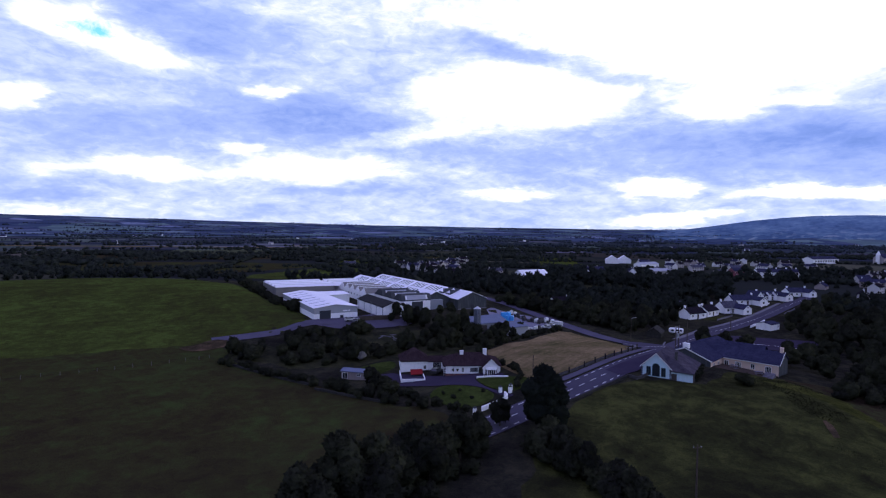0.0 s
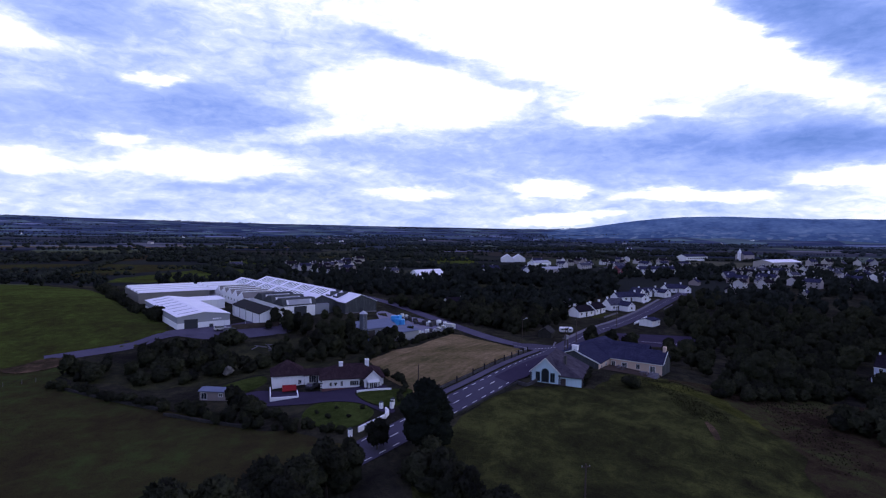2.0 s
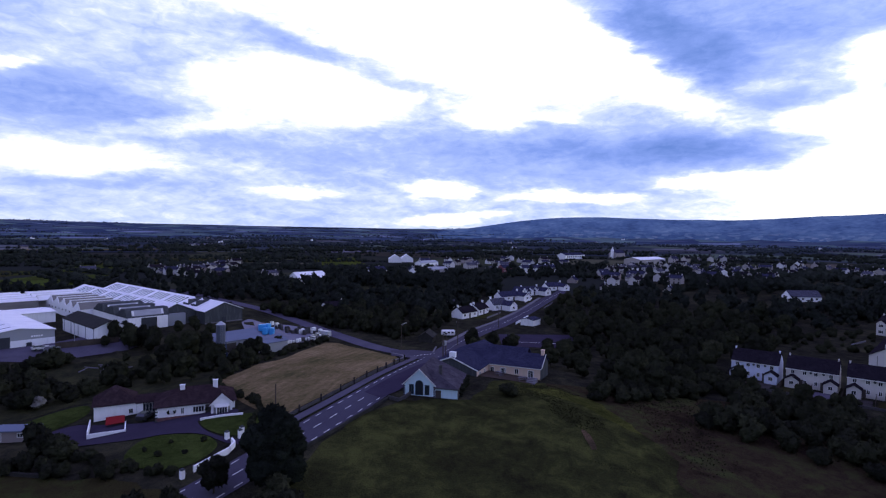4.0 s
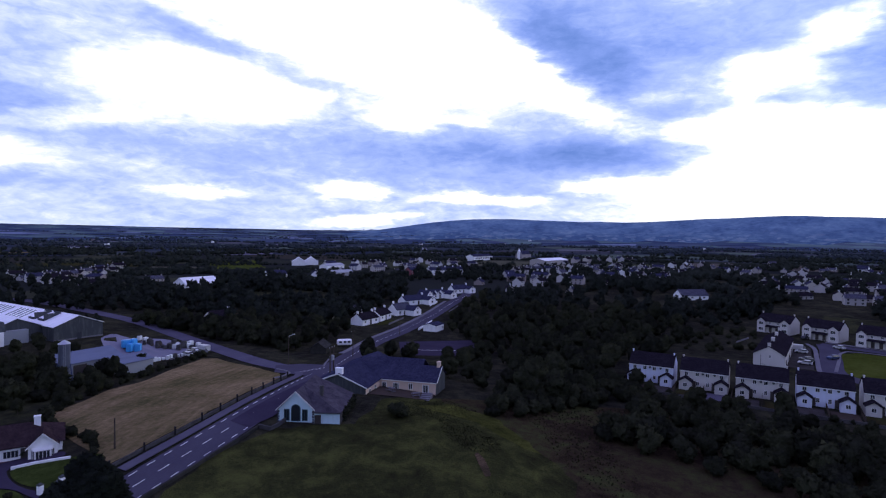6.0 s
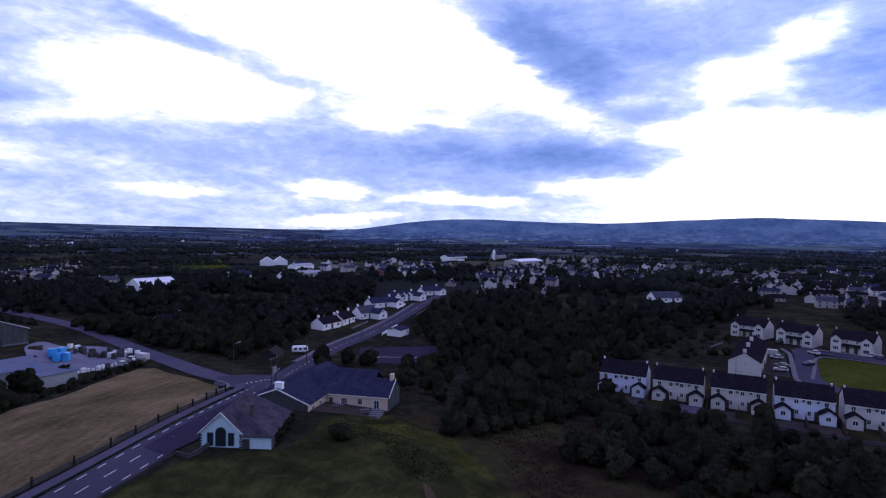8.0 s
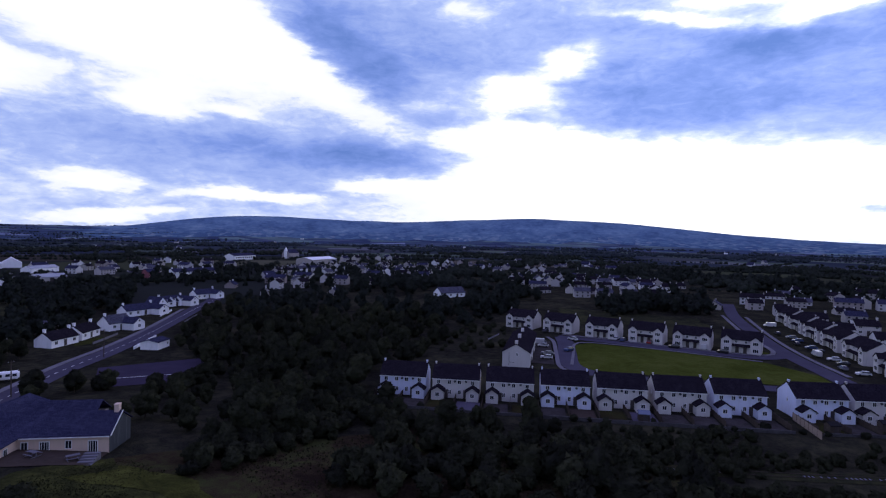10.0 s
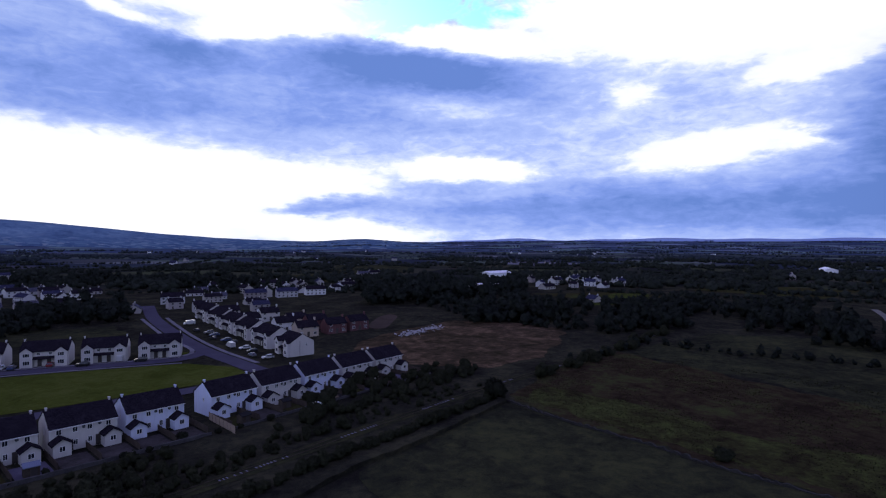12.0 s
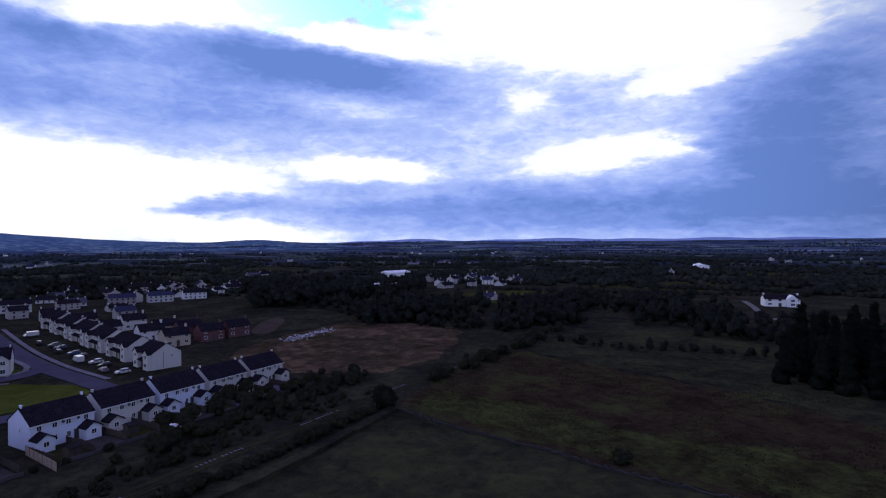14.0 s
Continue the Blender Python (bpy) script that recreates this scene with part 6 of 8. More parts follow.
# Red and buff houses behind
for k, (x, y, wall, label) in enumerate(((327, 2, BUFF, "buff rendered house with dark tiled roof"), (320, -6, BRICK, "red brick house with dark tiled roof"), (335, 22, FAR_WALL, "rendered house with dark tiled roof"), (350, 12, ESTATE, "rendered house with dark tiled roof"), (362, 30, ESTATE, "rendered house with dark tiled roof"), (303, 1, BUFF, "buff rendered house with dark tiled roof"), (307, -12, BRICK, "red brick house with dark tiled roof"), (311, -23, BRICK, "red brick house with dark tiled roof"), (318, 8, FAR_WALL, "rendered house with dark tiled roof"))):
    house(x, y, -75, 9.2, 7, 4.2, 6.6, wall, TILE, label, group="houses behind the terrace", stacks=((4.2, 0),), openings=[("f", -3, 3.2, 1.2, 1.1, 1), ("f", 3, 3.2, 1.2, 1.1, 1), ("f", -3, 0.9, 1.4, 1.2, 1), ("f", 3, 0.9, 1.4, 1.2, 1), ("f", 0, 0, 0.9, 2.1, 0)])

# ---- the chapel ----
ch = thing("chapel", 64.6, 127.2, math.degrees(math.atan2(-0.61, 0.79)), 6.0, "old pale blue rendered chapel with mossy slate roof", "chapel")
bm = bmesh.new()
box(bm, 1.0, -5.0, -1.5, 5.9, 6.8, 2.4)
part("wall", bm, SKYBLUE, ch)
bm = bmesh.new()
low = [bm.verts.new(q) for q in ((1.0, -5.2, 2.42), (6.1, -5.2, 2.42), (6.1, 7.0, 2.42), (-2.1, 7.0, 2.42), (-2.1, -1.4, 2.42))]
eave = [bm.verts.new(q) for q in ((1.0, -5.2, 2.56), (6.1, -5.2, 2.56), (6.1, 7.0, 2.56))]
front_top, back_top = bm.verts.new((-2.1, -0.6, 6.16)), bm.verts.new((-2.1, 7.0, 6.16))
for ring in ((low[4], low[3], low[2], low[1], low[0]), (low[0], low[1], eave[1], eave[0]), (low[1], low[2], eave[2], eave[1]), (eave[0], eave[1], front_top), (eave[1], eave[2], back_top, front_top), (low[2], low[3], back_top, eave[2]), (low[4], low[0], eave[0], front_top), (low[3], low[4], front_top, back_top)):
    bm.faces.new(ring)
part("roof", bm, OLD_SLATE, ch)
bm = bmesh.new()
f = [(-5.3, -5.0, -1.5), (1.1, -5.0, -1.5), (1.1, -5.0, 2.9), (-2.1, -5.0, 6.0), (-5.3, -5.0, 2.9)]
solid(bm, f, [(a, 6.9, c) for a, b, c in f])
gable = part("gable", bm, SKYBLUE, ch)
bm = bmesh.new()
for t in (-1, 1):
    ring = [(-2.1, -5.25, 6.04), (-2.1 + t * 3.5, -5.25, 2.66), (-2.1 + t * 3.5, 7.0 if t < 0 else -0.8, 2.66), (-2.1, 7.0 if t < 0 else -0.8, 6.04)]
    solid(bm, ring, [(a, b, c + 0.13) for a, b, c in ring])
part("gable_roof", bm, OLD_SLATE, ch)
bm = bmesh.new()
box(bm, 1.05, -5.3, 2.34, 6.15, -5.2, 2.5)
part("gutter", bm, DARKWALL, ch)
bm = bmesh.new()
for t in (-1, 1):
    ring = [(-2.1, -5.32, 6.02), (-2.1 + t * 3.55, -5.32, 2.7), (-2.1 + t * 3.55, -5.32, 2.92), (-2.1, -5.32, 6.26)]
    solid(bm, ring, [(a, b + 0.08, c) for a, b, c in ring])
part("bargeboard", bm, FRAME, gable)


def arched(parent, x, y, z, w, h, mat=GLASS):
    bm = bmesh.new()
    pts = [(x - w / 2, y, z), (x + w / 2, y, z)] + [(x + w / 2 * math.cos(math.pi * i / 8), y, z + h - w / 2 + w / 2 * math.sin(math.pi * i / 8)) for i in range(9)]
    solid(bm, pts, [(a, b + 0.08, c) for a, b, c in pts])
    return part("arched_window", bm, mat, parent)


arched(gable, -2.1, -5.03, 0.75, 1.75, 3.1, TEAL)
arched(gable, -2.1, -5.09, 0.9, 1.45, 2.8)
for cx in (-3.75, -0.45):
    bm = bmesh.new()
    box(bm, cx - 0.52, -5.04, 0.85, cx + 0.52, -4.96, 2.95)
    part("window_surround", bm, TEAL, gable)
    bm = bmesh.new()
    for side in (-0.2, 0.2):
        box(bm, cx + side - 0.17, -5.08, 0.98, cx + side + 0.17, -5.02, 2.82)
    part("pane", bm, GLASS, gable)
bm = bmesh.new()
box(bm, -5.25, -5.1, 0.45, 1.05, -5.0, 0.6)
part("sill_band", bm, STONE, gable)
door(ch, 0.95, 1.9, pose(1.9, -5.02, 0.0), DOOR)
bm = bmesh.new()
box(bm, 5.9, -4.98, -1.4, 5.97, 6.78, 2.38)
part("end_wall", bm, STONE, ch, "bare dark stone end wall")
ivy_rng = random.Random(3)
bm = bmesh.new()
for k in range(150):
    q = Vector((5.95 + abs(ivy_rng.gauss(0, 0.25)), ivy_rng.uniform(-3.5, 6.8), ivy_rng.uniform(-0.5, 2.7)))
    rod(bm, q, q + Vector((0.4, ivy_rng.uniform(-0.3, 0.3), ivy_rng.uniform(-0.1, 0.3))), 0.35, 0.08, 4)
part("ivy", bm, LEAF, ch, "dark ivy over the end wall")
for s in (-5.26, 1.06):
    bm = bmesh.new()
    for i in range(6):
        box(bm, s - 0.16 - 0.05 * (i % 2), -5.06, 0.1 + 0.45 * i, s + 0.16 + 0.05 * (i % 2), -4.98, 0.42 + 0.45 * i)
    part("quoins", bm, TILE_GREY, gable)
chimney(ch, 1.6, -1.4, 3.6, 6.4, STONE, 0.6, 0.6)

# ---- the hall ----
U2 = Vector((0.66, -0.75))
ROTH = math.degrees(math.atan2(U2.y, U2.x))
hall = thing("hall", 88.8, 133.8, ROTH, 5.3, "peach rendered hall with blue-black slate roof and wings", "hall")
bm = bmesh.new()
box(bm, -6.6, 0, -1.5, 6.6, 8.4, 2.9)
f = [(6.6, 0, 2.9), (6.6, 8.4, 2.9), (6.6, 4.2, 5.3)]
solid(bm, f, [(-6.6, b, c) for a, b, c in f])
part("wall", bm, PEACH, hall)
bm = bmesh.new()
for s in (-1, 1):
    ring = [(-12.8, 4.2, 5.34), (-12.8, 4.2 + s * 4.6, 2.75), (6.9, 4.2 + s * 4.6, 2.75), (6.9, 4.2, 5.34)]
    solid(bm, ring, [(a, b, c + 0.15) for a, b, c in ring])
part("roof", bm, SLATE, hall)
bm = bmesh.new()
f = [(-19.2, -8.6, -1.5), (-6.4, -8.6, -1.5), (-6.4, -8.6, 2.85), (-12.8, -8.6, 5.3), (-19.2, -8.6, 2.85)]
solid(bm, f, [(a, b + 23.8, c) for a, b, c in f])
wing = part("wing", bm, PEACH, hall)
bm = bmesh.new()
for t in (-1, 1):
    ring = [(-12.8, -8.9, 5.34), (-12.8 + t * 6.8, -8.9, 2.7), (-12.8 + t * 6.8, 15.5, 2.7), (-12.8, 15.5, 5.34)]
    solid(bm, ring, [(a, b, c + 0.15) for a, b, c in ring])
part("wing_roof", bm, SLATE, wing)
# Gable ends faced with a panel darker than the peach walls
bm = bmesh.new()
f = [(-19.15, -8.66, -1.5), (-6.45, -8.66, -1.5), (-6.45, -8.66, 2.8), (-12.8, -8.66, 5.2), (-19.15, -8.66, 2.8)]
solid(bm, f, [(a, b + 0.08, c) for a, b, c in f])
part("gable_end", bm, DARKWALL, wing, "dark gable end")
bm = bmesh.new()
f = [(6.58, 0.05, -1.5), (6.58, 8.35, -1.5), (6.58, 8.35, 2.85), (6.58, 4.2, 5.2), (6.58, 0.05, 2.85)]
solid(bm, f, [(a + 0.08, b, c) for a, b, c in f])
part("gable_end", bm, DARKWALL, hall, "dark gable end")
bm = bmesh.new()
for t in (-1, 1):
    ring = [(-12.8, -8.98, 5.3), (-12.8 + t * 6.85, -8.98, 2.64), (-12.8 + t * 6.85, -8.98, 2.88), (-12.8, -8.98, 5.56)]
    solid(bm, ring, [(a, b + 0.08, c) for a, b, c in ring])
part("bargeboard", bm, FRAME, wing)
bm = bmesh.new()
ring = [(6.98, 4.2, 5.3), (6.98, -0.4, 2.7), (6.98, -0.4, 2.92), (6.98, 4.2, 5.54)]
solid(bm, ring, [(a + 0.08, b, c) for a, b, c in ring])
part("bargeboard", bm, FRAME, hall)
bm = bmesh.new()
box(bm, -6.5, -0.5, 2.62, 6.8, -0.38, 2.76)
part("gutter", bm, FRAME, hall)
f = [(-6.3, 9.5, -1.5), (2.5, 9.5, -1.5), (2.5, 9.5, 2.6)]
bm = bmesh.new()
box(bm, -6.4, 8.4, -1.5, 0.5, 15.0, 2.7)
rear = part("rear_wing", bm, FAR_WALL, hall)
bm = bmesh.new()
for s in (-1, 1):
    ring = [(-12.8, 11.7, 5.0), (-12.8, 11.7 + s * 3.7, 2.55), (0.9, 11.7 + s * 3.7, 2.55), (0.9, 11.7, 5.0)]
    solid(bm, ring, [(a, b, c + 0.15) for a, b, c in ring])
part("rear_roof", bm, SLATE, rear)
for cx, ww, hh in ((-2.6, 1.5, 2.0), (4.3, 1.5, 2.0)):
    window(hall, ww, hh, pose(cx, 0, 0.1 + hh / 2), 3, "french_door", 0.14)
window(hall, 1.0, 1.3, pose(0.8, 0, 1.5))
window(hall, 1.1, 2.0, pose(-5.4, 0, 1.1), 1, "french_door", 0.14)
for b in (-6.4, -3.0):
    window(wing, 1.0, 1.3, pose(-6.4, b, 1.5, 0, 0, 90))
chimney(hall, 6.2, 4.2, 4.8, 6.5, PEACH, 0.7, 1.0)
chimney(wing, -12.8, -7.8, 4.7, 6.5, WHITE, 1.5, 0.9)
pp = [hall.matrix_world @ Vector(p) for p in ((-6.4, -8.0, 0), (6.6, -6.0, 0), (6.6, 0, 0), (-6.4, 0, 0))]
patch("terrace", [(p.x, p.y) for p in pp], EARTH, 0.12, 4, "paved brown terrace in front of the hall", "terrace")
for x, y, w in ((-2.6, -3.2, 2.6), (3.4, -4.3, 1.8)):
    ob = thing("picnic_table", 0, 0, 0, None, "pale wooden picnic table on the terrace", "table", "terrace tables")
    q = hall.matrix_world @ Vector((x, y, 0))
    ob.matrix_world = pose(q.x, q.y, height(q.x, q.y) + 0.12, 0, 0, ROTH + 10 * x)
    for nm, b in (("tabletop", (-0.9, -0.4, 0.72, 0.9, 0.4, 0.77)), ("bench", (-0.9, -0.85, 0.42, 0.9, -0.6, 0.46)), ("bench", (-0.9, 0.6, 0.42, 0.9, 0.85, 0.46)), ("leg", (-0.75, -0.8, 0, -0.65, 0.8, 0.1)), ("leg", (0.65, -0.8, 0, 0.75, 0.8, 0.1)), ("leg", (-0.75, -0.08, 0.1, -0.65, 0.08, 0.72)), ("leg", (0.65, -0.08, 0.1, 0.75, 0.08, 0.72))):
        bm = bmesh.new()
        box(bm, *b)
        part(nm, bm, PATH_MAT, ob)

steps = thing("garden_steps", 89.0, 126.6, 42, None, "pale concrete steps from the terrace to the grass", "steps")
for i in range(5):
    bm = bmesh.new()
    box(bm, -1.6 + 0.7 * i, -1.1, -0.6, -0.95 + 0.7 * i, 1.1, 0.15 + 0.17 * i)
    part("step", bm, PATH_MAT, steps)

# ---- the bungalow ----
bg = thing("bungalow", 18.4, 141.0, -1, 4.1, "white rendered bungalow with brown hipped roof and gabled bay", "bungalow")
bm = bmesh.new()
box(bm, -7.0, -4.6, -2.5, 7.0, 4.6, 2.5)
part("wall", bm, WHITE, bg)
bm = bmesh.new()
hip_roof(bm, 14.0, 9.2, 2.5, 4.9, 0.4)
part("roof", bm, TILE_BROWN, bg)
bm = bmesh.new()
box(bm, -7.03, -4.64, -2.4, 4.0, -4.5, 0.55)
part("plinth", bm, BRICK, bg, "red brick plinth")
bm = bmesh.new()
f = [(2.6, -6.0, -2.4), (6.4, -6.0, -2.4), (6.4, -6.0, 2.5), (4.5, -6.0, 4.3), (2.6, -6.0, 2.5)]
solid(bm, f, [(a, b + 4, c) for a, b, c in f])
bay = part("bay", bm, WHITE, bg)
bm = bmesh.new()
for t in (-1, 1):
    ring = [(4.5, -6.3, 4.36), (4.5 + t * 2.2, -6.3, 2.24), (4.5 + t * 2.2, -1.6, 2.24), (4.5, -1.6, 4.36)]
    solid(bm, ring, [(a, b, c + 0.14) for a, b, c in ring])
part("bay_roof", bm, TILE_BROWN, bay)
bm = bmesh.new()
for t in (-1, 1):
    ring = [(4.5, -6.4, 4.3), (4.5 + t * 2.25, -6.4, 2.14), (4.5 + t * 2.25, -6.4, 2.4), (4.5, -6.4, 4.56)]
    solid(bm, ring, [(a, b + 0.08, c) for a, b, c in ring])
part("bargeboard", bm, FRAME, bay)
bm = bmesh.new()
solid(bm, [(3.0, -6.0, -2.0), (6.0, -6.0, -2.0), (5.5, -6.7, -2.0), (3.5, -6.7, -2.0)], [(3.0, -6.0, 0.5), (6.0, -6.0, 0.5), (5.5, -6.7, 0.5), (3.5, -6.7, 0.5)])
part("bay_base", bm, BRICK, bay, "red brick base of the bay window")
window(bay, 2.0, 1.55, pose(4.5, -6.7, 1.28), 3, "window", 0.12)
window(bay, 0.86, 1.55, pose(3.25, -6.35, 1.28, 0, 0, -54.5), 1, "window", 0.12)
window(bay, 0.86, 1.55, pose(5.75, -6.35, 1.28, 0, 0, 54.5), 1, "window", 0.12)
bm = bmesh.new()
solid(bm, [(2.9, -6.0, 2.06), (6.1, -6.0, 2.06), (5.6, -6.85, 2.06), (3.4, -6.85, 2.06)], [(2.9, -6.0, 2.42), (6.1, -6.0, 2.42), (5.7, -6.3, 2.36), (3.3, -6.3, 2.36)])
part("bay_canopy", bm, FRAME, bay)
window(bg, 2.0, 1.2, pose(0.4, -4.62, 1.5), 3)
window(bg, 0.6, 1.2, pose(-2.4, -4.62, 1.5), 1)
window(bg, 1.0, 1.2, pose(-7.0, -1.5, 1.5, 0, 0, -90), 1)
door(bg, 1.0, 2.1, pose(2.2, -4.62, 0.0), DOOR)
chimney(bg, -2.4, -0.6, 4.1, 5.5, WHITE, 0.9, 0.6)
chimney(bg, 3.6, -0.4, 4.1, 5.9, WHITE, 0.9, 0.6)
for i in range(5):
    bm = bmesh.new()
    box(bm, -7.1, -4.72, -0.1 + 0.55 * i, -6.7 + 0.1 * (i % 2), -4.6, 0.2 + 0.55 * i)
    part("quoin", bm, DARKWALL, bg)
for cx in (-5.0, -3.6, 1.8):
    bm = bmesh.new()
    for k in range(7):
        a, b = cx + rng.uniform(-0.3, 0.3), rng.uniform(1.2, 1.7)
        rod(bm, (a, -4.9, b), (a + rng.uniform(-0.15, 0.15), -4.95, b + 0.22), 0.16, 0.05, 5)
    part("hanging_basket", bm, LEAF, bg)
annexe = house(4.0, 147.6, 4, 7.2, 7.2, 3.0, 6.0, WHITE, TILE_BROWN, "white annexe of the bungalow with hipped roof", "annexe", "", "annexe", hip=True, z=3.0,
               openings=[("f", 2.6, 0.9, 0.8, 1.0, 1), ("l", -1.5, 1.2, 0.8, 1.0, 1)])
link = house(9.7, 145.4, 0, 3.6, 3.0, 2.3, 3.3, WHITE, TILE_BROWN, "glazed link between the bungalow and its annexe", "annexe", "", "link", z=3.7, openings=[("f", 0.3, 0.0, 2.2, 2.1, 3)])
carport = thing("carport", 3.4, 138.4, 3, 2.7, "lean-to carport with red sheet roof and white walls", "carport")
bm = bmesh.new()
box(bm, -3.0, -3.6, -1.5, 3.0, -3.4, 1.1)
box(bm, -3.0, -3.4, -1.5, -2.8, 3.8, 1.5)
box(bm, 2.8, -3.4, -1.5, 3.0, 1.0, 1.2)
part("wall", bm, WHITE, carport)
bm = bmesh.new()
ring = [(-0.3, 0.2, 1.1), (2.75, 0.2, 1.25), (2.75, 2.4, 1.9), (-0.3, 2.4, 1.9)]
solid(bm, ring, [(a, b, c + 0.12) for a, b, c in ring])
part("roof", bm, SHEET_RED, carport)
store = house(-10.9, 141.9, -20, 6.4, 3.2, 1.9, 2.3, FAR_WALL, SHEET_BLUE, "small pale garden store with flat dark roof", "shed", "", "garden_store", openings=[("f", -2.2, 0.1, 1.4, 1.5, 1), ("f", 1.6, 0.8, 1.0, 0.8, 1)])
patch("driveway", [(-8.7, 137.8), (-6.1, 142.1), (-2, 143.7), (0.2, 142), (11, 136.4), (25, 136.4), (26.3, 132), (18.3, 134), (18.6, 130), (20.5, 124.9), (23.8, 121.1), (25.5, 120), (24.5, 118.2), (22, 120.6), (19.1, 126.5), (13, 129.8), (9.1, 129.8), (4, 131), (-1.7, 132.5), (-5, 133)], COURT, 0.12, 4, "asphalt driveway in front of the bungalow", "driveway")
patch("lawn", [(9.1, 129.5), (13, 129.5), (19, 126.2), (21.4, 121.3), (20.4, 117.9), (15.4, 114), (9, 118), (6.5, 123)], GARDEN_LAWN, 0.1, 4, "mown front lawn with shrubs", "lawn")
patch("lawn", [(18.6, 133.4), (26.3, 131.7), (31, 130), (30, 126.4), (27.9, 122.6), (24.6, 121.6), (21, 125.2), (19.2, 129)], GARDEN_LAWN, 0.1, 4, "mown lawn beside the driveway", "lawn")
patch("lawn", [(-12.5, 142), (-12.5, 148.5), (-7, 154), (-1.5, 156), (-0.4, 150), (-3, 145), (-7, 142)], GARDEN_LAWN, 0.1, 4, "mown back lawn", "lawn")
ridge_wall("wall_garden", [(17.2, 112.6), (22.6, 116.4)], 0.3, 1.0, WHITE, "white rendered garden wall beside the road")
ridge_wall("wall_garden", [(22.8, 116.8), (23.6, 118.2), (23.3, 119.8)], 0.3, 1.0, WHITE, "white curved entrance wall", step=1.0)
ridge_wall("wall_garden", [(18.9, 132.9), (22, 132.5), (26.3, 131.2)], 0.3, 0.45, WHITE, "low white wall on the lawn")
for x, y in ((15.6, 111.4), (22.7, 121.6), (25.2, 122.4), (24.8, 121.2)):
    ob = thing("gate_pillar", x, y, 30, None, "white rendered gate pillar with dark cap", "pillar", "gate pillars")
    bm = bmesh.new()
    box(bm, -0.3, -0.3, -0.4, 0.3, 0.3, 1.35)
    part("shaft", bm, WHITE, ob)
    bm = bmesh.new()
    solid(bm, [(-0.38, -0.38, 1.35), (0.38, -0.38, 1.35), (0.38, 0.38, 1.35), (-0.38, 0.38, 1.35)], [(-0.1, -0.1, 1.65), (0.1, -0.1, 1.65), (0.1, 0.1, 1.65), (-0.1, 0.1, 1.65)])
    part("cap", bm, DARKWALL, ob)

# ---- the factory ----
FU, FV = Vector((-0.4, 0.9165)), Vector((0.9165, 0.4))
ROTF = math.degrees(math.atan2(FV.y, FV.x))


def big_shed(name, corner, w, d, eaves, ridge, wall, roof, label, z, band=None, ridge_along=True, doors=()):
    """A portal-frame shed from its near left corner: w along the front, d back, ridge running back or across."""
    ob = thing(name, corner[0], corner[1], ROTF, z, label, "shed", "factory sheds")
    bm = bmesh.new()
    if ridge_along:
        f = [(0, 0, -2), (w, 0, -2), (w, 0, eaves), (w / 2, 0, ridge), (0, 0, eaves)]
        solid(bm, f, [(a, d, c) for a, b, c in f])
    else:
        f = [(0, 0, -2), (0, d, -2), (0, d, eaves), (0, d / 2, ridge), (0, 0, eaves)]
        solid(bm, f, [(w, b, c) for a, b, c in f])
    part("wall", bm, wall, ob)
    bm = bmesh.new()
    for s in (0, 1):
        if ridge_along:
            ring = [(w / 2, -0.3, ridge + 0.03), (w * s + (0.3 if s else -0.3), -0.3, eaves), (w * s + (0.3 if s else -0.3), d + 0.3, eaves), (w / 2, d + 0.3, ridge + 0.03)]
        else:
            ring = [(-0.3, d / 2, ridge + 0.03), (-0.3, d * s + (0.3 if s else -0.3), eaves), (w + 0.3, d * s + (0.3 if s else -0.3), eaves), (w + 0.3, d / 2, ridge + 0.03)]
        solid(bm, ring, [(a, b, c + 0.15) for a, b, c in ring])
    part("roof", bm, roof, ob)
    if band:
        bm = bmesh.new()
        box(bm, -0.04, -0.05, -1.5, w + 0.04, 0.0, band)
        box(bm, -0.06, 0.0, -1.5, 0.0, d, band)
        part("plinth", bm, WHITE, ob, "white painted lower wall")
    for at, dw, dh in doors:
        door(ob, dw, dh, pose(at, -0.07, -0.2), DOOR_ROLL, "roller_door")
    return ob


def fl(a, b):
    """From the factory's own grid to the world: a along the front, b back."""
    return (-30 + FV.x * a + FU.x * b, 198.5 + FV.y * a + FU.y * b)


A = big_shed("factory_shed", fl(0, 0), 16.0, 50, 3.9, 5.0, GREYWALL, SHEET_WHITE, "long grey and white factory shed with pale sheet roof", 8.1, 1.9, True, ((4.0, 3.8, 3.1), (10.1, 1.0, 1.2)))
bm = bmesh.new()
for i in range(5):
    box(bm, 10.6 + i * 0.55, -0.09, 2.45, 11.0 + i * 0.55, 0.0, 2.85)
part("sign_bars", bm, WHITE, A, "plain pale bars of a company sign")
for i in range(7):
    bm = bmesh.new()
    y = 4 + i * 6.6
    ring = [(1.0, y, 4.22), (7.0, y, 5.04), (7.0, y + 0.35, 5.04), (1.0, y + 0.35, 4.22)]
    solid(bm, ring, [(a, b, c + 0.1) for a, b, c in ring])
    part("roof_seam", bm, SHEET_GREY, A)


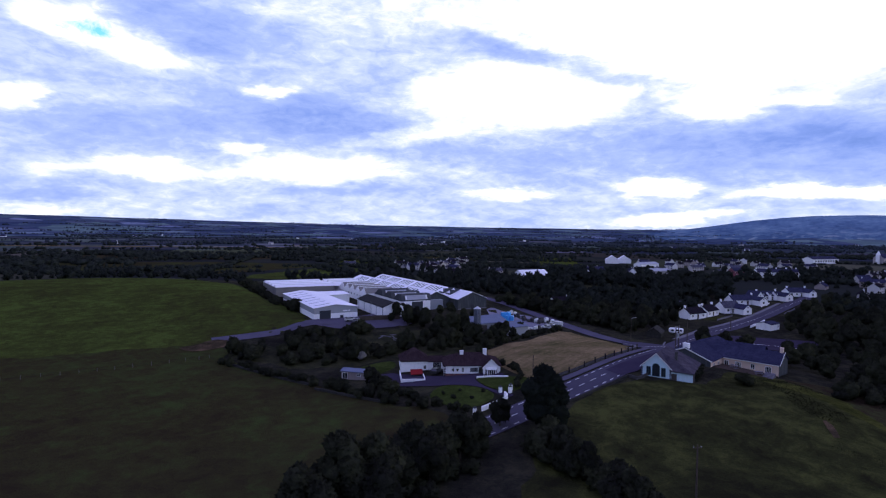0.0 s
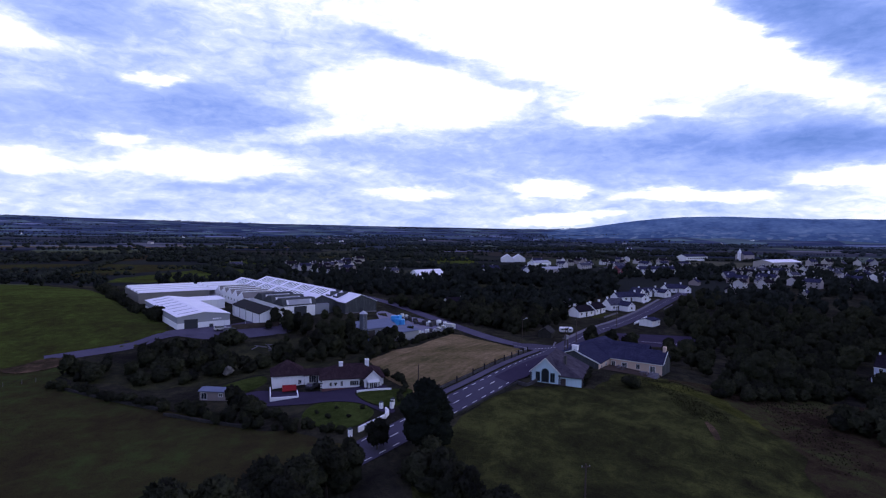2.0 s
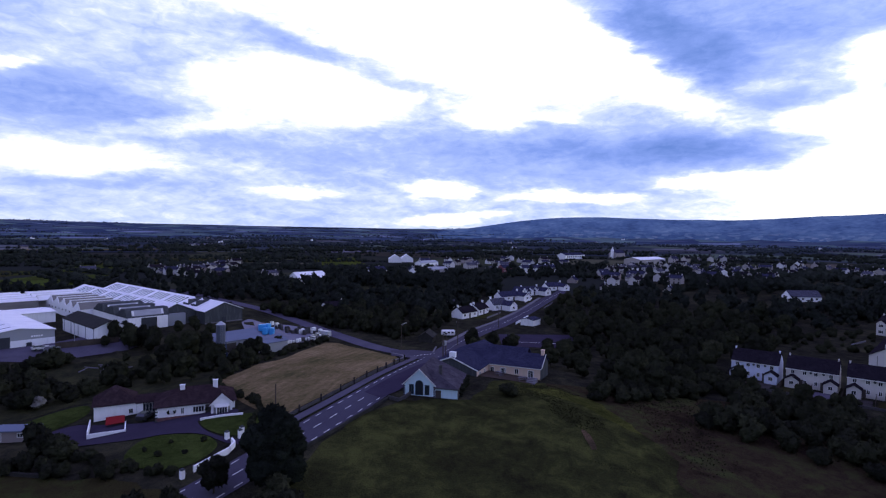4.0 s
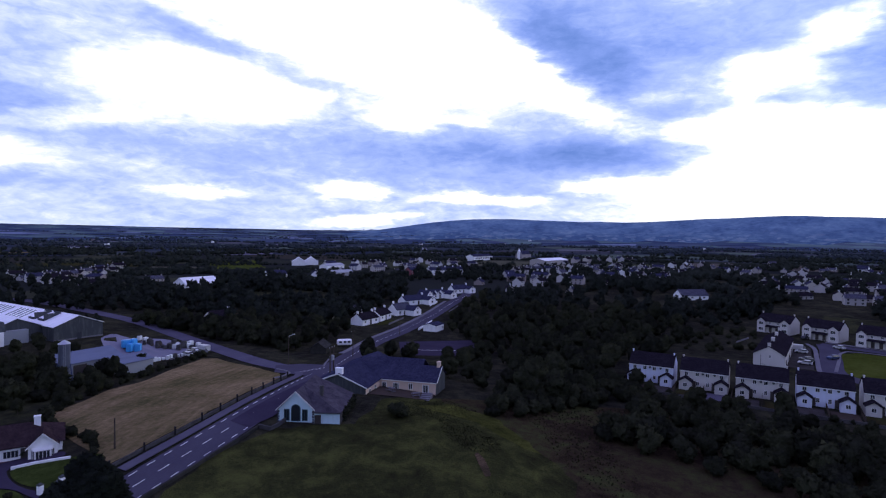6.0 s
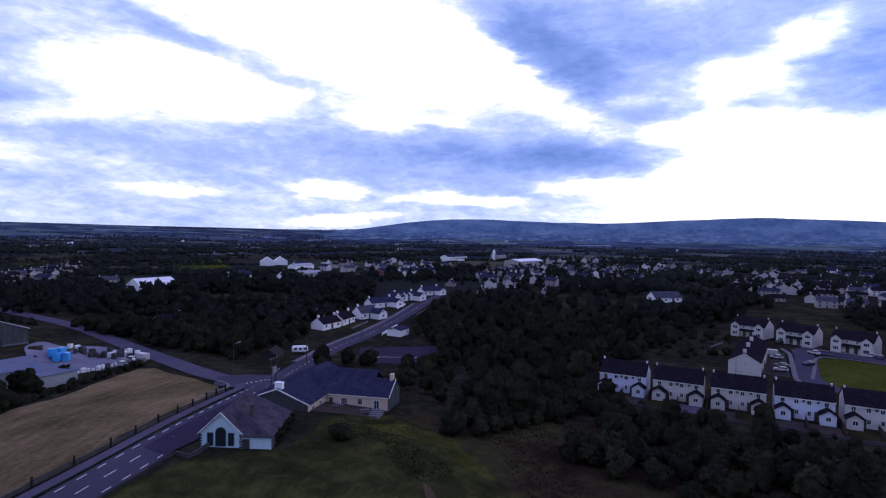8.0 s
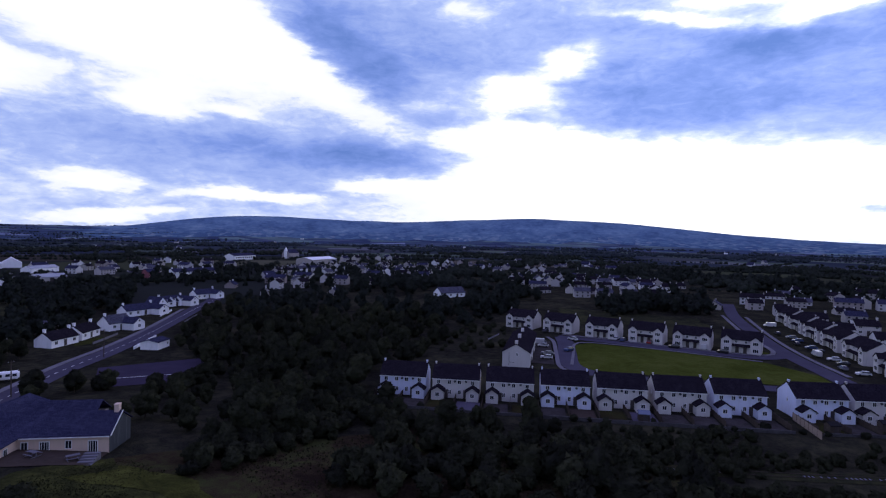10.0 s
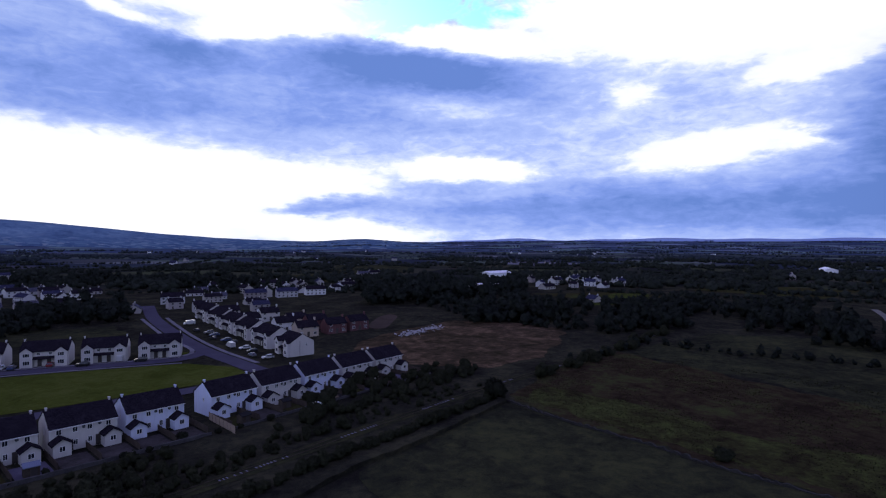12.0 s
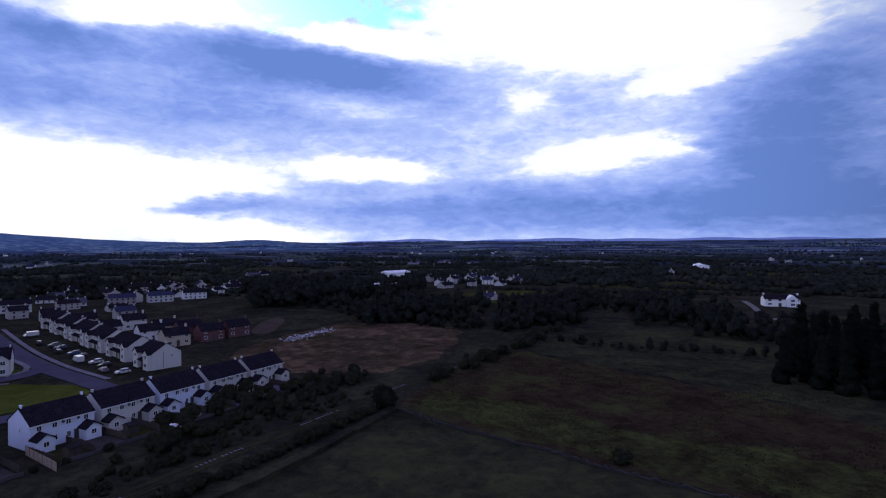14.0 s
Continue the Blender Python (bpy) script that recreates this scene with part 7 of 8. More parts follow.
def teeth(ob, x0, x1, y0, pitch, count, foot, rise, front, back):
    """North-light roofs: steep fronts, long sheeted backs, pale verge trims."""
    for i in range(count):
        y = y0 + i * pitch
        bm = bmesh.new()
        f = [(x0, y + 0.05, foot), (x0, y + pitch, foot), (x0, y + pitch * 0.3, foot + rise)]
        solid(bm, f, [(x1, b, c) for a, b, c in f])
        tooth = part("sawtooth", bm, back, ob)
        bm = bmesh.new()
        ring = [(x0 + 0.2, y - 0.02, foot + 0.1), (x1, y - 0.02, foot + 0.1), (x1, y + pitch * 0.27, foot + rise - 0.2), (x0 + 0.2, y + pitch * 0.27, foot + rise - 0.2)]
        solid(bm, ring, [(a, b - 0.05, c + 0.05) for a, b, c in ring])
        part("glazing", bm, front, tooth)
        bm = bmesh.new()
        box(bm, x0 - 0.2, y + pitch * 0.27, foot + rise - 0.1, x1, y + pitch * 0.34, foot + rise + 0.1)
        ring = [(x0 - 0.2, y - 0.05, foot), (x0 - 0.2, y + 0.35, foot), (x0 - 0.2, y + pitch * 0.3 + 0.2, foot + rise), (x0 - 0.2, y + pitch * 0.3 - 0.2, foot + rise)]
        solid(bm, ring, [(a + 0.25, b, c + 0.08) for a, b, c in ring])
        part("trim", bm, FRAME, tooth)


B = thing("factory_block", *fl(1.0, 71), ROTF, 8.1, "wide tan-walled factory block with low stepped pale roofs", "shed", "factory sheds")
bm = bmesh.new()
box(bm, 0, 0, -2, 28, 32, 4.4)
part("wall", bm, SHEET_TAN, B)
teeth(B, 0, 28, 0, 8.0, 4, 4.4, 1.1, SHEET_WHITE, SHEET_WHITE)
big_shed("factory_shed", fl(12, 42), 15, 14, 3.4, 3.8, WHITE, SHEET_WHITE, "white flat-fronted factory shed", 8.1, None, False)
Dd = big_shed("factory_shed", fl(23.8, -5.9), 8.4, 28, 3.8, 5.6, WHITE, SHEET_DARK, "white-walled store with black sheet roof", 8.0, None, True)
for i in range(5):
    place("pilaster", shared("pilaster", GREYWALL, lambda bm: box(bm, -0.1, 0.2, -1, 0.02, 0.5, 3.8)), Dd, m=pose(0, 6.5 * i, 0))
SAW = thing("sawtooth_factory", *fl(33, 38), ROTF, 8.0, "factory block with rows of grey sawtooth roofs", "shed", "factory sheds")
bm = bmesh.new()
box(bm, 0, 0, -2, 13.6, 64, 3.8)
part("wall", bm, WHITE, SAW)
teeth(SAW, 0, 13.6, 0, 7.6, 5, 3.8, 2.5, SHEET_TAN, SHEET_WHITE)
teeth(SAW, -2.5, 13.6, 38.5, 8.4, 3, 3.8, 1.9, SHEET_WHITE, SHEET_WHITE)
for i in range(9):
    window(SAW, 1.2, 0.9, pose(0, 3 + 4.0 * i, 2.2, 0, 0, -90), 1)
for k, (c0, wv, dv, first, lab) in enumerate(((fl(46.8, 9), 12.8, 92, 14, "long factory hall with pale roof and dark rooflights"), (fl(59.6, 2), 13.6, 99, 24, "end factory hall with pale roof, rooflights and dark gable"))):
    H = big_shed("factory_hall", c0, wv, dv, 4.2, 7.0, DARKWALL, SHEET_WHITE, lab, 8.0, None, True, ((wv / 2, 1.0, 2.1),))
    rise = 2.8 / (wv / 2)
    glass = shared(f"rooflight|{wv}", ROOFLIGHT, lambda bm: solid(bm, [(1.0, 0, 4.38 + rise), (wv / 2 - 1.2, 0, 7.18 - 1.2 * rise), (wv / 2 - 1.2, 1.3, 7.18 - 1.2 * rise), (1.0, 1.3, 4.38 + rise)], [(1.0, 0, 4.46 + rise), (wv / 2 - 1.2, 0, 7.26 - 1.2 * rise), (wv / 2 - 1.2, 1.3, 7.26 - 1.2 * rise), (1.0, 1.3, 4.46 + rise)]))
    y, i = first, 0
    while y < dv - 4:
        place("rooflight", glass, H, m=pose(0, y, 0))
        i += 1
        y += 2.5 if i % 5 else 5.2
    if k:
        bm = bmesh.new()
        box(bm, -0.03, -0.06, -3.5, wv + 0.05, 0.0, 0.5)
        part("plinth", bm, PATH_MAT, H)
        for y in (9.5, 15.5):
            for q in ((1.5, y, 5.2, 6.2, y + 0.25, 7.2), (1.5, y, 5.0, 1.8, y + 4.2, 5.7), (5.9, y, 6.9, 6.2, y + 4.2, 7.4)):
                bm = bmesh.new()
                box(bm, *q)
                part("roof_plant_frame", bm, DARKWALL, H, "dark steel frame of rooftop plant")
DB = thing("door_block", *fl(37, 6), ROTF, 8.0, "white factory block with tall dark door and three clerestory roofs", "shed", "factory sheds")
bm = bmesh.new()
box(bm, 0, 0, -2, 12, 31.8, 4.0)
part("wall", bm, WHITE, DB)
for i in range(3):
    bm = bmesh.new()
    y = 0.3 + i * 10.2
    f = [(-0.4, y, 4.0), (-0.4, y + 9.8, 4.0), (-0.4, y + 4.6, 6.6), (-0.4, y + 1.2, 6.6)]
    solid(bm, f, [(12.6, b, c) for a, b, c in f])
    mon = part("clerestory", bm, DARKWALL, DB)
    bm = bmesh.new()
    ring = [(1.2, y + 0.2, 4.45), (11.0, y + 0.2, 4.45), (11.0, y + 1.0, 6.2), (1.2, y + 1.0, 6.2)]
    solid(bm, ring, [(a, b - 0.08, c + 0.04) for a, b, c in ring])
    part("glazing", bm, SHEET_GREY, mon)
    for x in (1.3, 10.2):
        bm = bmesh.new()
        ring = [(x, y + 0.16, 4.6), (x + 0.6, y + 0.16, 4.6), (x + 0.6, y + 0.9, 6.1), (x, y + 0.9, 6.1)]
        solid(bm, ring, [(a, b - 0.14, c + 0.06) for a, b, c in ring])
        part("end_light", bm, FRAME, mon)
door(DB, 4.6, 4.0, pose(6.2, -0.05, -0.3), DOOR_ROLL, "roller_door")
bm = bmesh.new()
box(bm, 12, 1.2, -2, 18.4, 3.1, 3.9)
part("side_wall", bm, GREYWALL, DB)

# Feed mill and builders' yard
SILO_STEEL = ribbed("weathered_silo_steel", (0.17, 0.19, 0.25), (0.11, 0.125, 0.165), 0.5, 0.3, 0.6)
silo = thing("silo", 26, 183.5, 0, None, "tall galvanised steel silo with conical top", "silo")
bm = bmesh.new()
rod(bm, (0, 0, 4.4), (0, 0, 9.8), 1.2, 1.2, 24)
part("drum", bm, SILO_STEEL, silo)
bm = bmesh.new()
rod(bm, (0, 0, 9.8), (0, 0, 10.6), 1.35, 0.2, 24)
part("cone", bm, STEEL, silo, "pale conical lid")
bm = bmesh.new()
rod(bm, (0, 0, 2.0), (0, 0, 4.4), 0.4, 1.2, 24)
part("hopper", bm, SILO_STEEL, silo)
BLUE_STEEL = plain("blue_painted_steel", (0.045, 0.07, 0.16), 0.5, 0.2)
for a in range(4):
    c, q = math.cos(a * 1.57 + 0.78), math.sin(a * 1.57 + 0.78)
    bm = bmesh.new()
    rod(bm, (c * 2.5, q * 2.5, -0.5), (c * 1.6, q * 1.6, 5.2), 0.14, 0.12, 6)
    part("leg", bm, BLUE_STEEL, silo)
    d, w = math.cos(a * 1.57 + 2.35), math.sin(a * 1.57 + 2.35)
    for z0, z1, k0, k1 in ((0.3, 2.4, 2.4, 2.1), (2.4, 4.6, 2.1, 1.75), (2.4, 0.3, 2.1, 2.4), (4.6, 2.4, 1.75, 2.1)):
        bm = bmesh.new()
        rod(bm, (c * k0, q * k0, z0), (d * k1, w * k1, z1), 0.06, 0.06, 5)
        part("brace", bm, BLUE_STEEL, silo)
bm = bmesh.new()
for x in (-0.2, 0.2):
    rod(bm, (x, -1.85, 0), (x, -1.85, 9.8), 0.03, 0.03, 5)
for i in range(29):
    rod(bm, (-0.2, -1.85, 0.3 + 0.33 * i), (0.2, -1.85, 0.3 + 0.33 * i), 0.02, 0.02, 4)
part("ladder", bm, STEEL, silo)
house(29.5, 197.5, 27, 15, 11, 3.4, 5.2, GREYWALL, SHEET_BLUE, "blue-grey sheet-roofed store beside the silo", "shed", name="store", openings=[("f", -3, 0.0, 3.0, 2.8, 0)])
house(39.5, 194.5, 27, 9, 9, 2.9, 4.2, GREYWALL, SHEET_BLUE, "blue-grey roofed store beside the yard", "shed", name="store")
pallet_mesh = shared("pallet", TIMBER, lambda bm: [box(bm, -0.6, -0.5, 0.1 * k, 0.6, 0.5, 0.1 * k + 0.03) for k in range(10)] + [box(bm, -0.55 + 0.5 * k, -0.5, 0.0, -0.45 + 0.5 * k, 0.5, 0.92) for k in range(3)])
bale_mesh = {}
for mat in (BLUE_PLASTIC, WHITE_PLASTIC, STONE, TIMBER):
    bm = bmesh.new()
    box(bm, -0.9, -0.6, 0.12, 0.9, 0.6, 1.9)
    bmesh.ops.bevel(bm, geom=bm.edges[:], offset=0.15, segments=2, affect="EDGES")
    me = bpy.data.meshes.new("load")
    bm.to_mesh(me)
    bm.free()
    me.materials.append(mat)
    bale_mesh[mat.name] = me


def stack(x, y, mat, label, size=1.0):
    ob = thing("wrapped_pallet", x, y, rng.uniform(0, 90), height(x, y) + 0.1, label, "pallet", "yard stock")
    place("pallet", pallet_mesh, ob, m=Matrix.Diagonal((1.3, 1.1, 0.15, 1)))
    place("load", bale_mesh[mat.name], ob, m=Matrix.Diagonal((size, size, size, 1)))


for x, y in ((41.5, 218), (43.5, 219), (42.5, 216.5), (44.6, 217)):
    stack(x, y, BLUE_PLASTIC, "pallet load wrapped in bright blue plastic", 1.3)
for i in range(34):
    s = i / 33
    x, y = 45 + 18 * s + rng.uniform(-1, 1), 222 - 2 * s + rng.uniform(-3.0, 3.0) + (3 if i % 3 else 0)
    stack(x, y, rng.choice((STONE, TIMBER, STONE, WHITE_PLASTIC)), "stacked pallet load in the yard", rng.uniform(0.5, 1.0))
for i in range(16):
    s = i / 15
    stack(45 + 17.5 * s, 201 + 12.5 * s + rng.uniform(-0.6, 0.6), rng.choice((WHITE_PLASTIC, STONE)), "pallet load along the yard edge", rng.uniform(0.4, 0.75))
for i in range(9):
    ob = thing("timber_beam", 0 + rng.uniform(-8, 8), 182 + rng.uniform(-5, 5), rng.uniform(0, 180), None, "pale timber beam lying on waste ground", "timber", "scattered timber")
    bm = bmesh.new()
    box(bm, -2.2, -0.12, 0.1, 2.2, 0.12, 0.32)
    part("beam", bm, PATH_MAT, ob)
panel_fence((-14, 197.5), (2, 203.5), "grey palisade fence round the factory yard", "factory fences", 1.3)
house(3, 205, 20, 3.4, 3, 2.6, 2.9, WHITE, SHEET_GREY, "small pale pump house", "shed", name="pump_house")

# ---- street and village ----


def cottage(x, y, rot, w=11.0, storeys=1, wall=None, roof=None, label="", group="village houses", d=7.5, far=True):
    eaves = 2.6 + 2.4 * (storeys - 1)
    ridge = eaves + d * 0.36
    n_win = max(2, int(w / 3.2))
    op = []
    for side in "fb":
        for k in range(n_win):
            at = -w / 2 + w * (k + 0.5) / n_win
            if storeys == 2:
                op.append((side, at, 3.3, 1.1, 1.1, 1))
            op.append((side, at, 0, 0.95, 2.05, 0) if k == n_win // 2 else (side, at, 0.9, 1.2, 1.15, 1))
    return house(x, y, rot, w, d, eaves, ridge, wall or FAR_WALL, roof or rng.choice((TILE, SLATE, TILE_GREY)), label or ("pale rendered two-storey village house" if storeys == 2 else "pale rendered village bungalow"), group=group, stacks=((-w / 2 + 0.6, 0), (w / 2 - 0.6, 0)), openings=op, plain_windows=group == "village houses")


for x, y, w, st, rot, lab in ((137.5, 251.0, 11.5, 1, 25, "long cream bungalow with dark roof behind a lawn"), (148.8, 258.2, 11.5, 1, 36, "cream bungalow with dark roof beside the street"), (187.5, 292, 15, 1, 8, "long white bungalow with blue slates"), (212, 306.5, 14, 1, 8, "white dormer bungalow beside the street"), (240, 319.5, 13, 1, 2, "white house with two chimneys")):
    cottage(x, y, rot, w, st, WHITE, TILE if x < 160 else SLATE, lab, "street houses", 6.6)
house(164.5, 266.5, 10, 9.5, 7, 2.8, 5.6, WHITE, TILE_GREY, "white gabled house with grey slates", "house", "street houses", stacks=((-4.2, 0),), openings=[("f", -2.6, 0.9, 1.3, 1.2, 1), ("f", 0.4, 0, 0.95, 2.0, 0), ("f", 3, 0.9, 1.3, 1.2, 1), ("r", 0, 0.9, 1.4, 1.3, 1)])
for x, y, rot, tall in ((169, 262.5, -70, 4.6), (195.5, 289, -74, 4.4), (203, 303, -72, 5.6), (220, 302.5, -74, 4.6), (245, 316, -78, 4.4)):
    house(x, y, rot, 7.5, 6, 2.7, tall, WHITE, SLATE, "white gabled wing of a street house", "house", "street houses", "house_wing", openings=[("r", 0, 0.9, 1.4, 1.2, 1), ("r", 0, 3.0, 0.9, 0.9, 1)])
for x, y in ((207.5, 303.6), (212, 303.9), (216, 304.2)):
    house(x, y, 8, 1.8, 2.2, 4.2, 5.0, WHITE, SLATE, "small roof dormer of the street bungalow", "dormer", "street dormers", "dormer", z=height(x, y), openings=[("f", 0, 3.1, 1.0, 0.9, 1)])
house(146.5, 281, 15, 8, 6, 3.2, 4.0, WHITE, TILE_GREY, "small white house behind the bungalows", "house", "street houses", openings=[("f", -2, 0.9, 1.1, 1.1, 1), ("f", 1.5, 0, 0.9, 2.0, 0)])
house(127.5, 264, -30, 6.5, 5.5, 3.0, 5.2, FAR_WALL, TILE, "pale derelict house among trees", "house", "street houses", openings=[("f", -1.5, 0.9, 1.0, 1.1, 1), ("l", 0, 0.9, 1.0, 1.1, 1)])
house(80.7, 274, 20, 10, 7, 2.8, 5.4, WHITE, TILE, "white-gabled cottage among roadside trees", "house", name="cottage", stacks=((4.4, 0),), openings=[("f", -2.5, 0.9, 1.1, 1.1, 1), ("f", 0, 0, 0.9, 2.0, 0), ("f", 2.5, 0.9, 1.1, 1.1, 1), ("r", 0, 0.9, 1.0, 1.1, 1)])
house(156, 223.5, 30, 7.5, 6, 2.5, 3.2, WHITE, SLATE, "white flat-roofed garage beside the street", "garage", name="garage", openings=[("f", 2.5, 0.9, 0.9, 0.9, 1)])
patch("lawn", [(138, 245.5), (151, 254.5), (156, 252.5), (145, 243.5)], HILL_GRASS, 0.12, 5, "bright lawn in front of a bungalow", "lawn")
patch("lawn", [(168, 256), (182, 268), (185, 264), (172, 253)], LAWN, 0.12, 5, "lawn in front of a house", "lawn")
ridge_wall("wall_street", [(150, 226), (166, 240)], 0.25, 1.0, WHITE, "white roadside wall")
ridge_wall("wall_street", [(145.5, 243.4), (159.5, 254.4)], 0.2, 0.8, PATH_MAT, "low wall in front of a lawn")
ridge_wall("wall_street", [(192, 281), (204, 291.5)], 0.2, 0.8, WHITE, "white low walls along the street")
ridge_wall("wall_street", [(190, 260), (205, 273)], 0.2, 0.6, PATH_MAT, "pale low walls along the street")
cv = thing("caravan", 108.5, 209.5, -22, None, "small white caravan parked among trees", "caravan")
bm = bmesh.new()
box(bm, -2.6, -1.1, 0.6, 2.6, 1.1, 2.5)
bmesh.ops.bevel(bm, geom=bm.edges[:], offset=0.3, segments=3, affect="EDGES")
part("body", bm, WHITE, cv)
for cx in (-1.4, 0.2, 1.6):
    bm = bmesh.new()
    box(bm, cx - 0.45, -1.13, 1.4, cx + 0.45, -1.08, 2.05)
    part("window", bm, GLASS, cv)
for cy in (-0.9, 0.9):
    bm = bmesh.new()
    rod(bm, (0, cy - 0.1, 0.3), (0, cy + 0.1, 0.3), 0.32, 0.32, 12)
    part("wheel", bm, TYRE, cv)
house(96.5, 202, 55, 7.5, 5, 2.0, 3.8, MOSSY, SHEET_DARK, "ruined stone shed under trees", "shed", name="stone_shed")

VILLAGE_NEAR = [(176, 497, 20, 14, 1), (208, 483, 80, 9, 1), (268, 593, 10, 16, 2), (242, 507, 60, 13, 1), (280, 507, 15, 16, 2), (320, 509, 10, 16, 2), (300, 328, 30, 11, 2), (325, 336, 60, 12, 2), (355, 336, 20, 13, 2), (282, 351, 40, 11, 1), (316, 322, 10, 11, 2), (303, 280, 35, 13, 1), (275, 309, 50, 13, 1)]
VILLAGE_MID = [(460, 393, 20, 15, 2), (471, 355, 70, 13, 2), (539, 427, 10, 14, 2), (532, 488, 40, 15, 1), (430, 360, 25, 12, 2), (445, 330, 80, 12, 2), (500, 380, 10, 14, 2), (560, 400, 35, 13, 1), (400, 380, 15, 14, 2), (500, 330, 60, 12, 2), (545, 350, 20, 13, 2), (590, 370, 10, 13, 2), (380, 420, 30, 13, 2), (610, 320, 40, 13, 1), (570, 300, 75, 12, 2)]
VILLAGE_RIGHT = [(468, 236, 20, 12, 2), (524, 235, 70, 12, 2), (458, 194, 15, 13, 2), (401, 155, -60, 12, 2), (403, 141, -60, 12, 2), (406, 184, -30, 11, 1), (483, 237, 20, 12, 2), (515, 216, 60, 14, 2), (500, 138, -70, 13, 2), (470, 114, -65, 13, 2), (440, 170, -45, 12, 2), (485, 165, -60, 12, 2), (470, 205, 30, 12, 2), (520, 180, 10, 13, 1)]
VILLAGE_SOUTH = [(441, 12, -85, 16, 2), (444, -8, -85, 16, 2), (452, -28, -85, 16, 2), (446, 34, -85, 11, 1), (478, -276, -70, 14, 1), (428, -255, -60, 13, 1), (343, -180, 10, 9, 1), (447, -505, -50, 16, 2), (517, -465, -40, 15, 1), (500, -260, -60, 13, 1), (455, -290, -75, 12, 1), (634, -109, -80, 16, 2), (650, -125, -80, 14, 2)]
VILLAGE_WEST = [(22, 483, 30, 13, 2), (32, 520, 10, 12, 2), (43, 545, 50, 12, 2), (56, 588, 20, 13, 2), (71, 623, 30, 13, 2), (20, 520, 70, 11, 2), (12, 500, 15, 12, 2), (52, 560, 15, 12, 2), (81, 469, 20, 14, 1), (-49, 552, 10, 13, 1), (36, 570, 60, 12, 2), (0, 530, 30, 12, 2)]
for some in (VILLAGE_NEAR, VILLAGE_MID, VILLAGE_RIGHT, VILLAGE_SOUTH, VILLAGE_WEST):
    for x, y, rot, w, st in some:
        ob = cottage(x, y, rot, w, st)
        ob.scale = (0.85, 0.85, 0.8)
house(346, 222, -25, 18, 9, 2.7, 6.0, WHITE, TILE_GREY, "white far bungalow with wide grey roof", "bungalow", name="bungalow", openings=[("f", -6, 0.9, 1.4, 1.2, 1), ("f", -2, 0.9, 1.4, 1.2, 1), ("f", 3, 0, 1.0, 2.1, 0), ("f", 6, 0.9, 1.4, 1.2, 1)])
house(97, 404, 25, 24, 13, 3.8, 7.6, WHITE, SHEET_WHITE, "white barn with bright sheet roof", "barn", name="barn")
for x, y, rot in ((248, 634, 71), (265, 640, 71)):
    house(x, y, rot, 18, 15, 4.2, 9.0, WHITE, SHEET_WHITE, "white gabled barn beyond the village", "barn", name="barn")
house(534, 668, 20, 52, 14, 6, 9, WHITE, SLATE, "long white school block", "school", name="school_block", openings=[("f", -20 + 5 * i, 2.5, 3.0, 2.0, 1) for i in range(9)])
house(315, 443, 2, 38, 8, 4.6, 7.0, WHITE, SLATE, "long white terrace of houses", "terrace", name="terrace", stacks=[(-18 + 9 * i, 0) for i in range(5)], openings=[("f", -18 + 4 * i, 0.9 + 2.5 * (j), 1.1, 1.3, 1) for i in range(10) for j in range(2)])
house(544, 536, 15, 60, 22, 6, 8.5, FAR_WALL, SHEET_WHITE, "long pale industrial shed in the village", "shed", name="village_shed")
for x, y, w, rot in ((596, -246, 34, -70), (433, -151, 24, -65), (526, -684, 52, -50)):
    house(x, y, rot, w, 14, 4, 6, WHITE, SHEET_WHITE, "white farm shed with bright sheet roof", "shed", name="farm_shed")
house(165, 461, 16, 17, 9, 3.6, 6.4, WHITE, SLATE, "white gabled shed house with a wide dark door", "shed", name="workshop", openings=[("f", -5, 0.9, 1.6, 1.2, 1), ("r", 0, 0, 3.0, 2.8, 0)])
house(192, 446, 70, 8, 6.5, 3.4, 6.4, WHITE, SLATE, "small white gabled house at the wood edge", "house", name="cottage", openings=[("l", 0, 0.9, 1.0, 1.1, 1)])
house(224, 468, 8, 20, 8, 3.0, 5.0, FAR_WALL, SHEET_GREY, "long grey-roofed store in the village", "shed", name="store", openings=[("f", -6, 0.8, 1.8, 1.2, 1), ("f", 0, 0, 2.4, 2.4, 0), ("f", 6, 0.8, 1.8, 1.2, 1)])
house(256, 560, 30, 30, 9, 3.6, 5.6, WHITE, SHEET_GREY, "pale farm buildings beyond the village", "shed", name="farm_shed")
house(286, 452, 5, 10, 7.5, 4.6, 7.0, render_wall("dusky_red_render", [(0.2, 0.07, 0.09), (0.2, 0.07, 0.09)]), SLATE, "dusky red village house", "house", name="village_house", stacks=((4.4, 0),), openings=[("f", -3, 0.9, 1.1, 1.2, 1), ("f", 3, 0.9, 1.1, 1.2, 1), ("f", -3, 3.2, 1.1, 1.1, 1), ("f", 3, 3.2, 1.1, 1.1, 1), ("f", 0, 0, 1.0, 2.1, 0)])
church = house(632, 679, 20, 30, 12, 8, 13, FAR_WALL, SLATE, "village church with a square white tower", "church", name="church")
bm = bmesh.new()
box(bm, -17, -2, -2, -13, 2, 11)
part("tower", bm, WHITE, church)
bm = bmesh.new()
solid(bm, [(-17.2, -2.2, 11), (-12.8, -2.2, 11), (-12.8, 2.2, 11), (-17.2, 2.2, 11)], [(-15.1, -0.1, 17), (-14.9, -0.1, 17), (-14.9, 0.1, 17), (-15.1, 0.1, 17)])
part("spire", bm, WHITE, church)
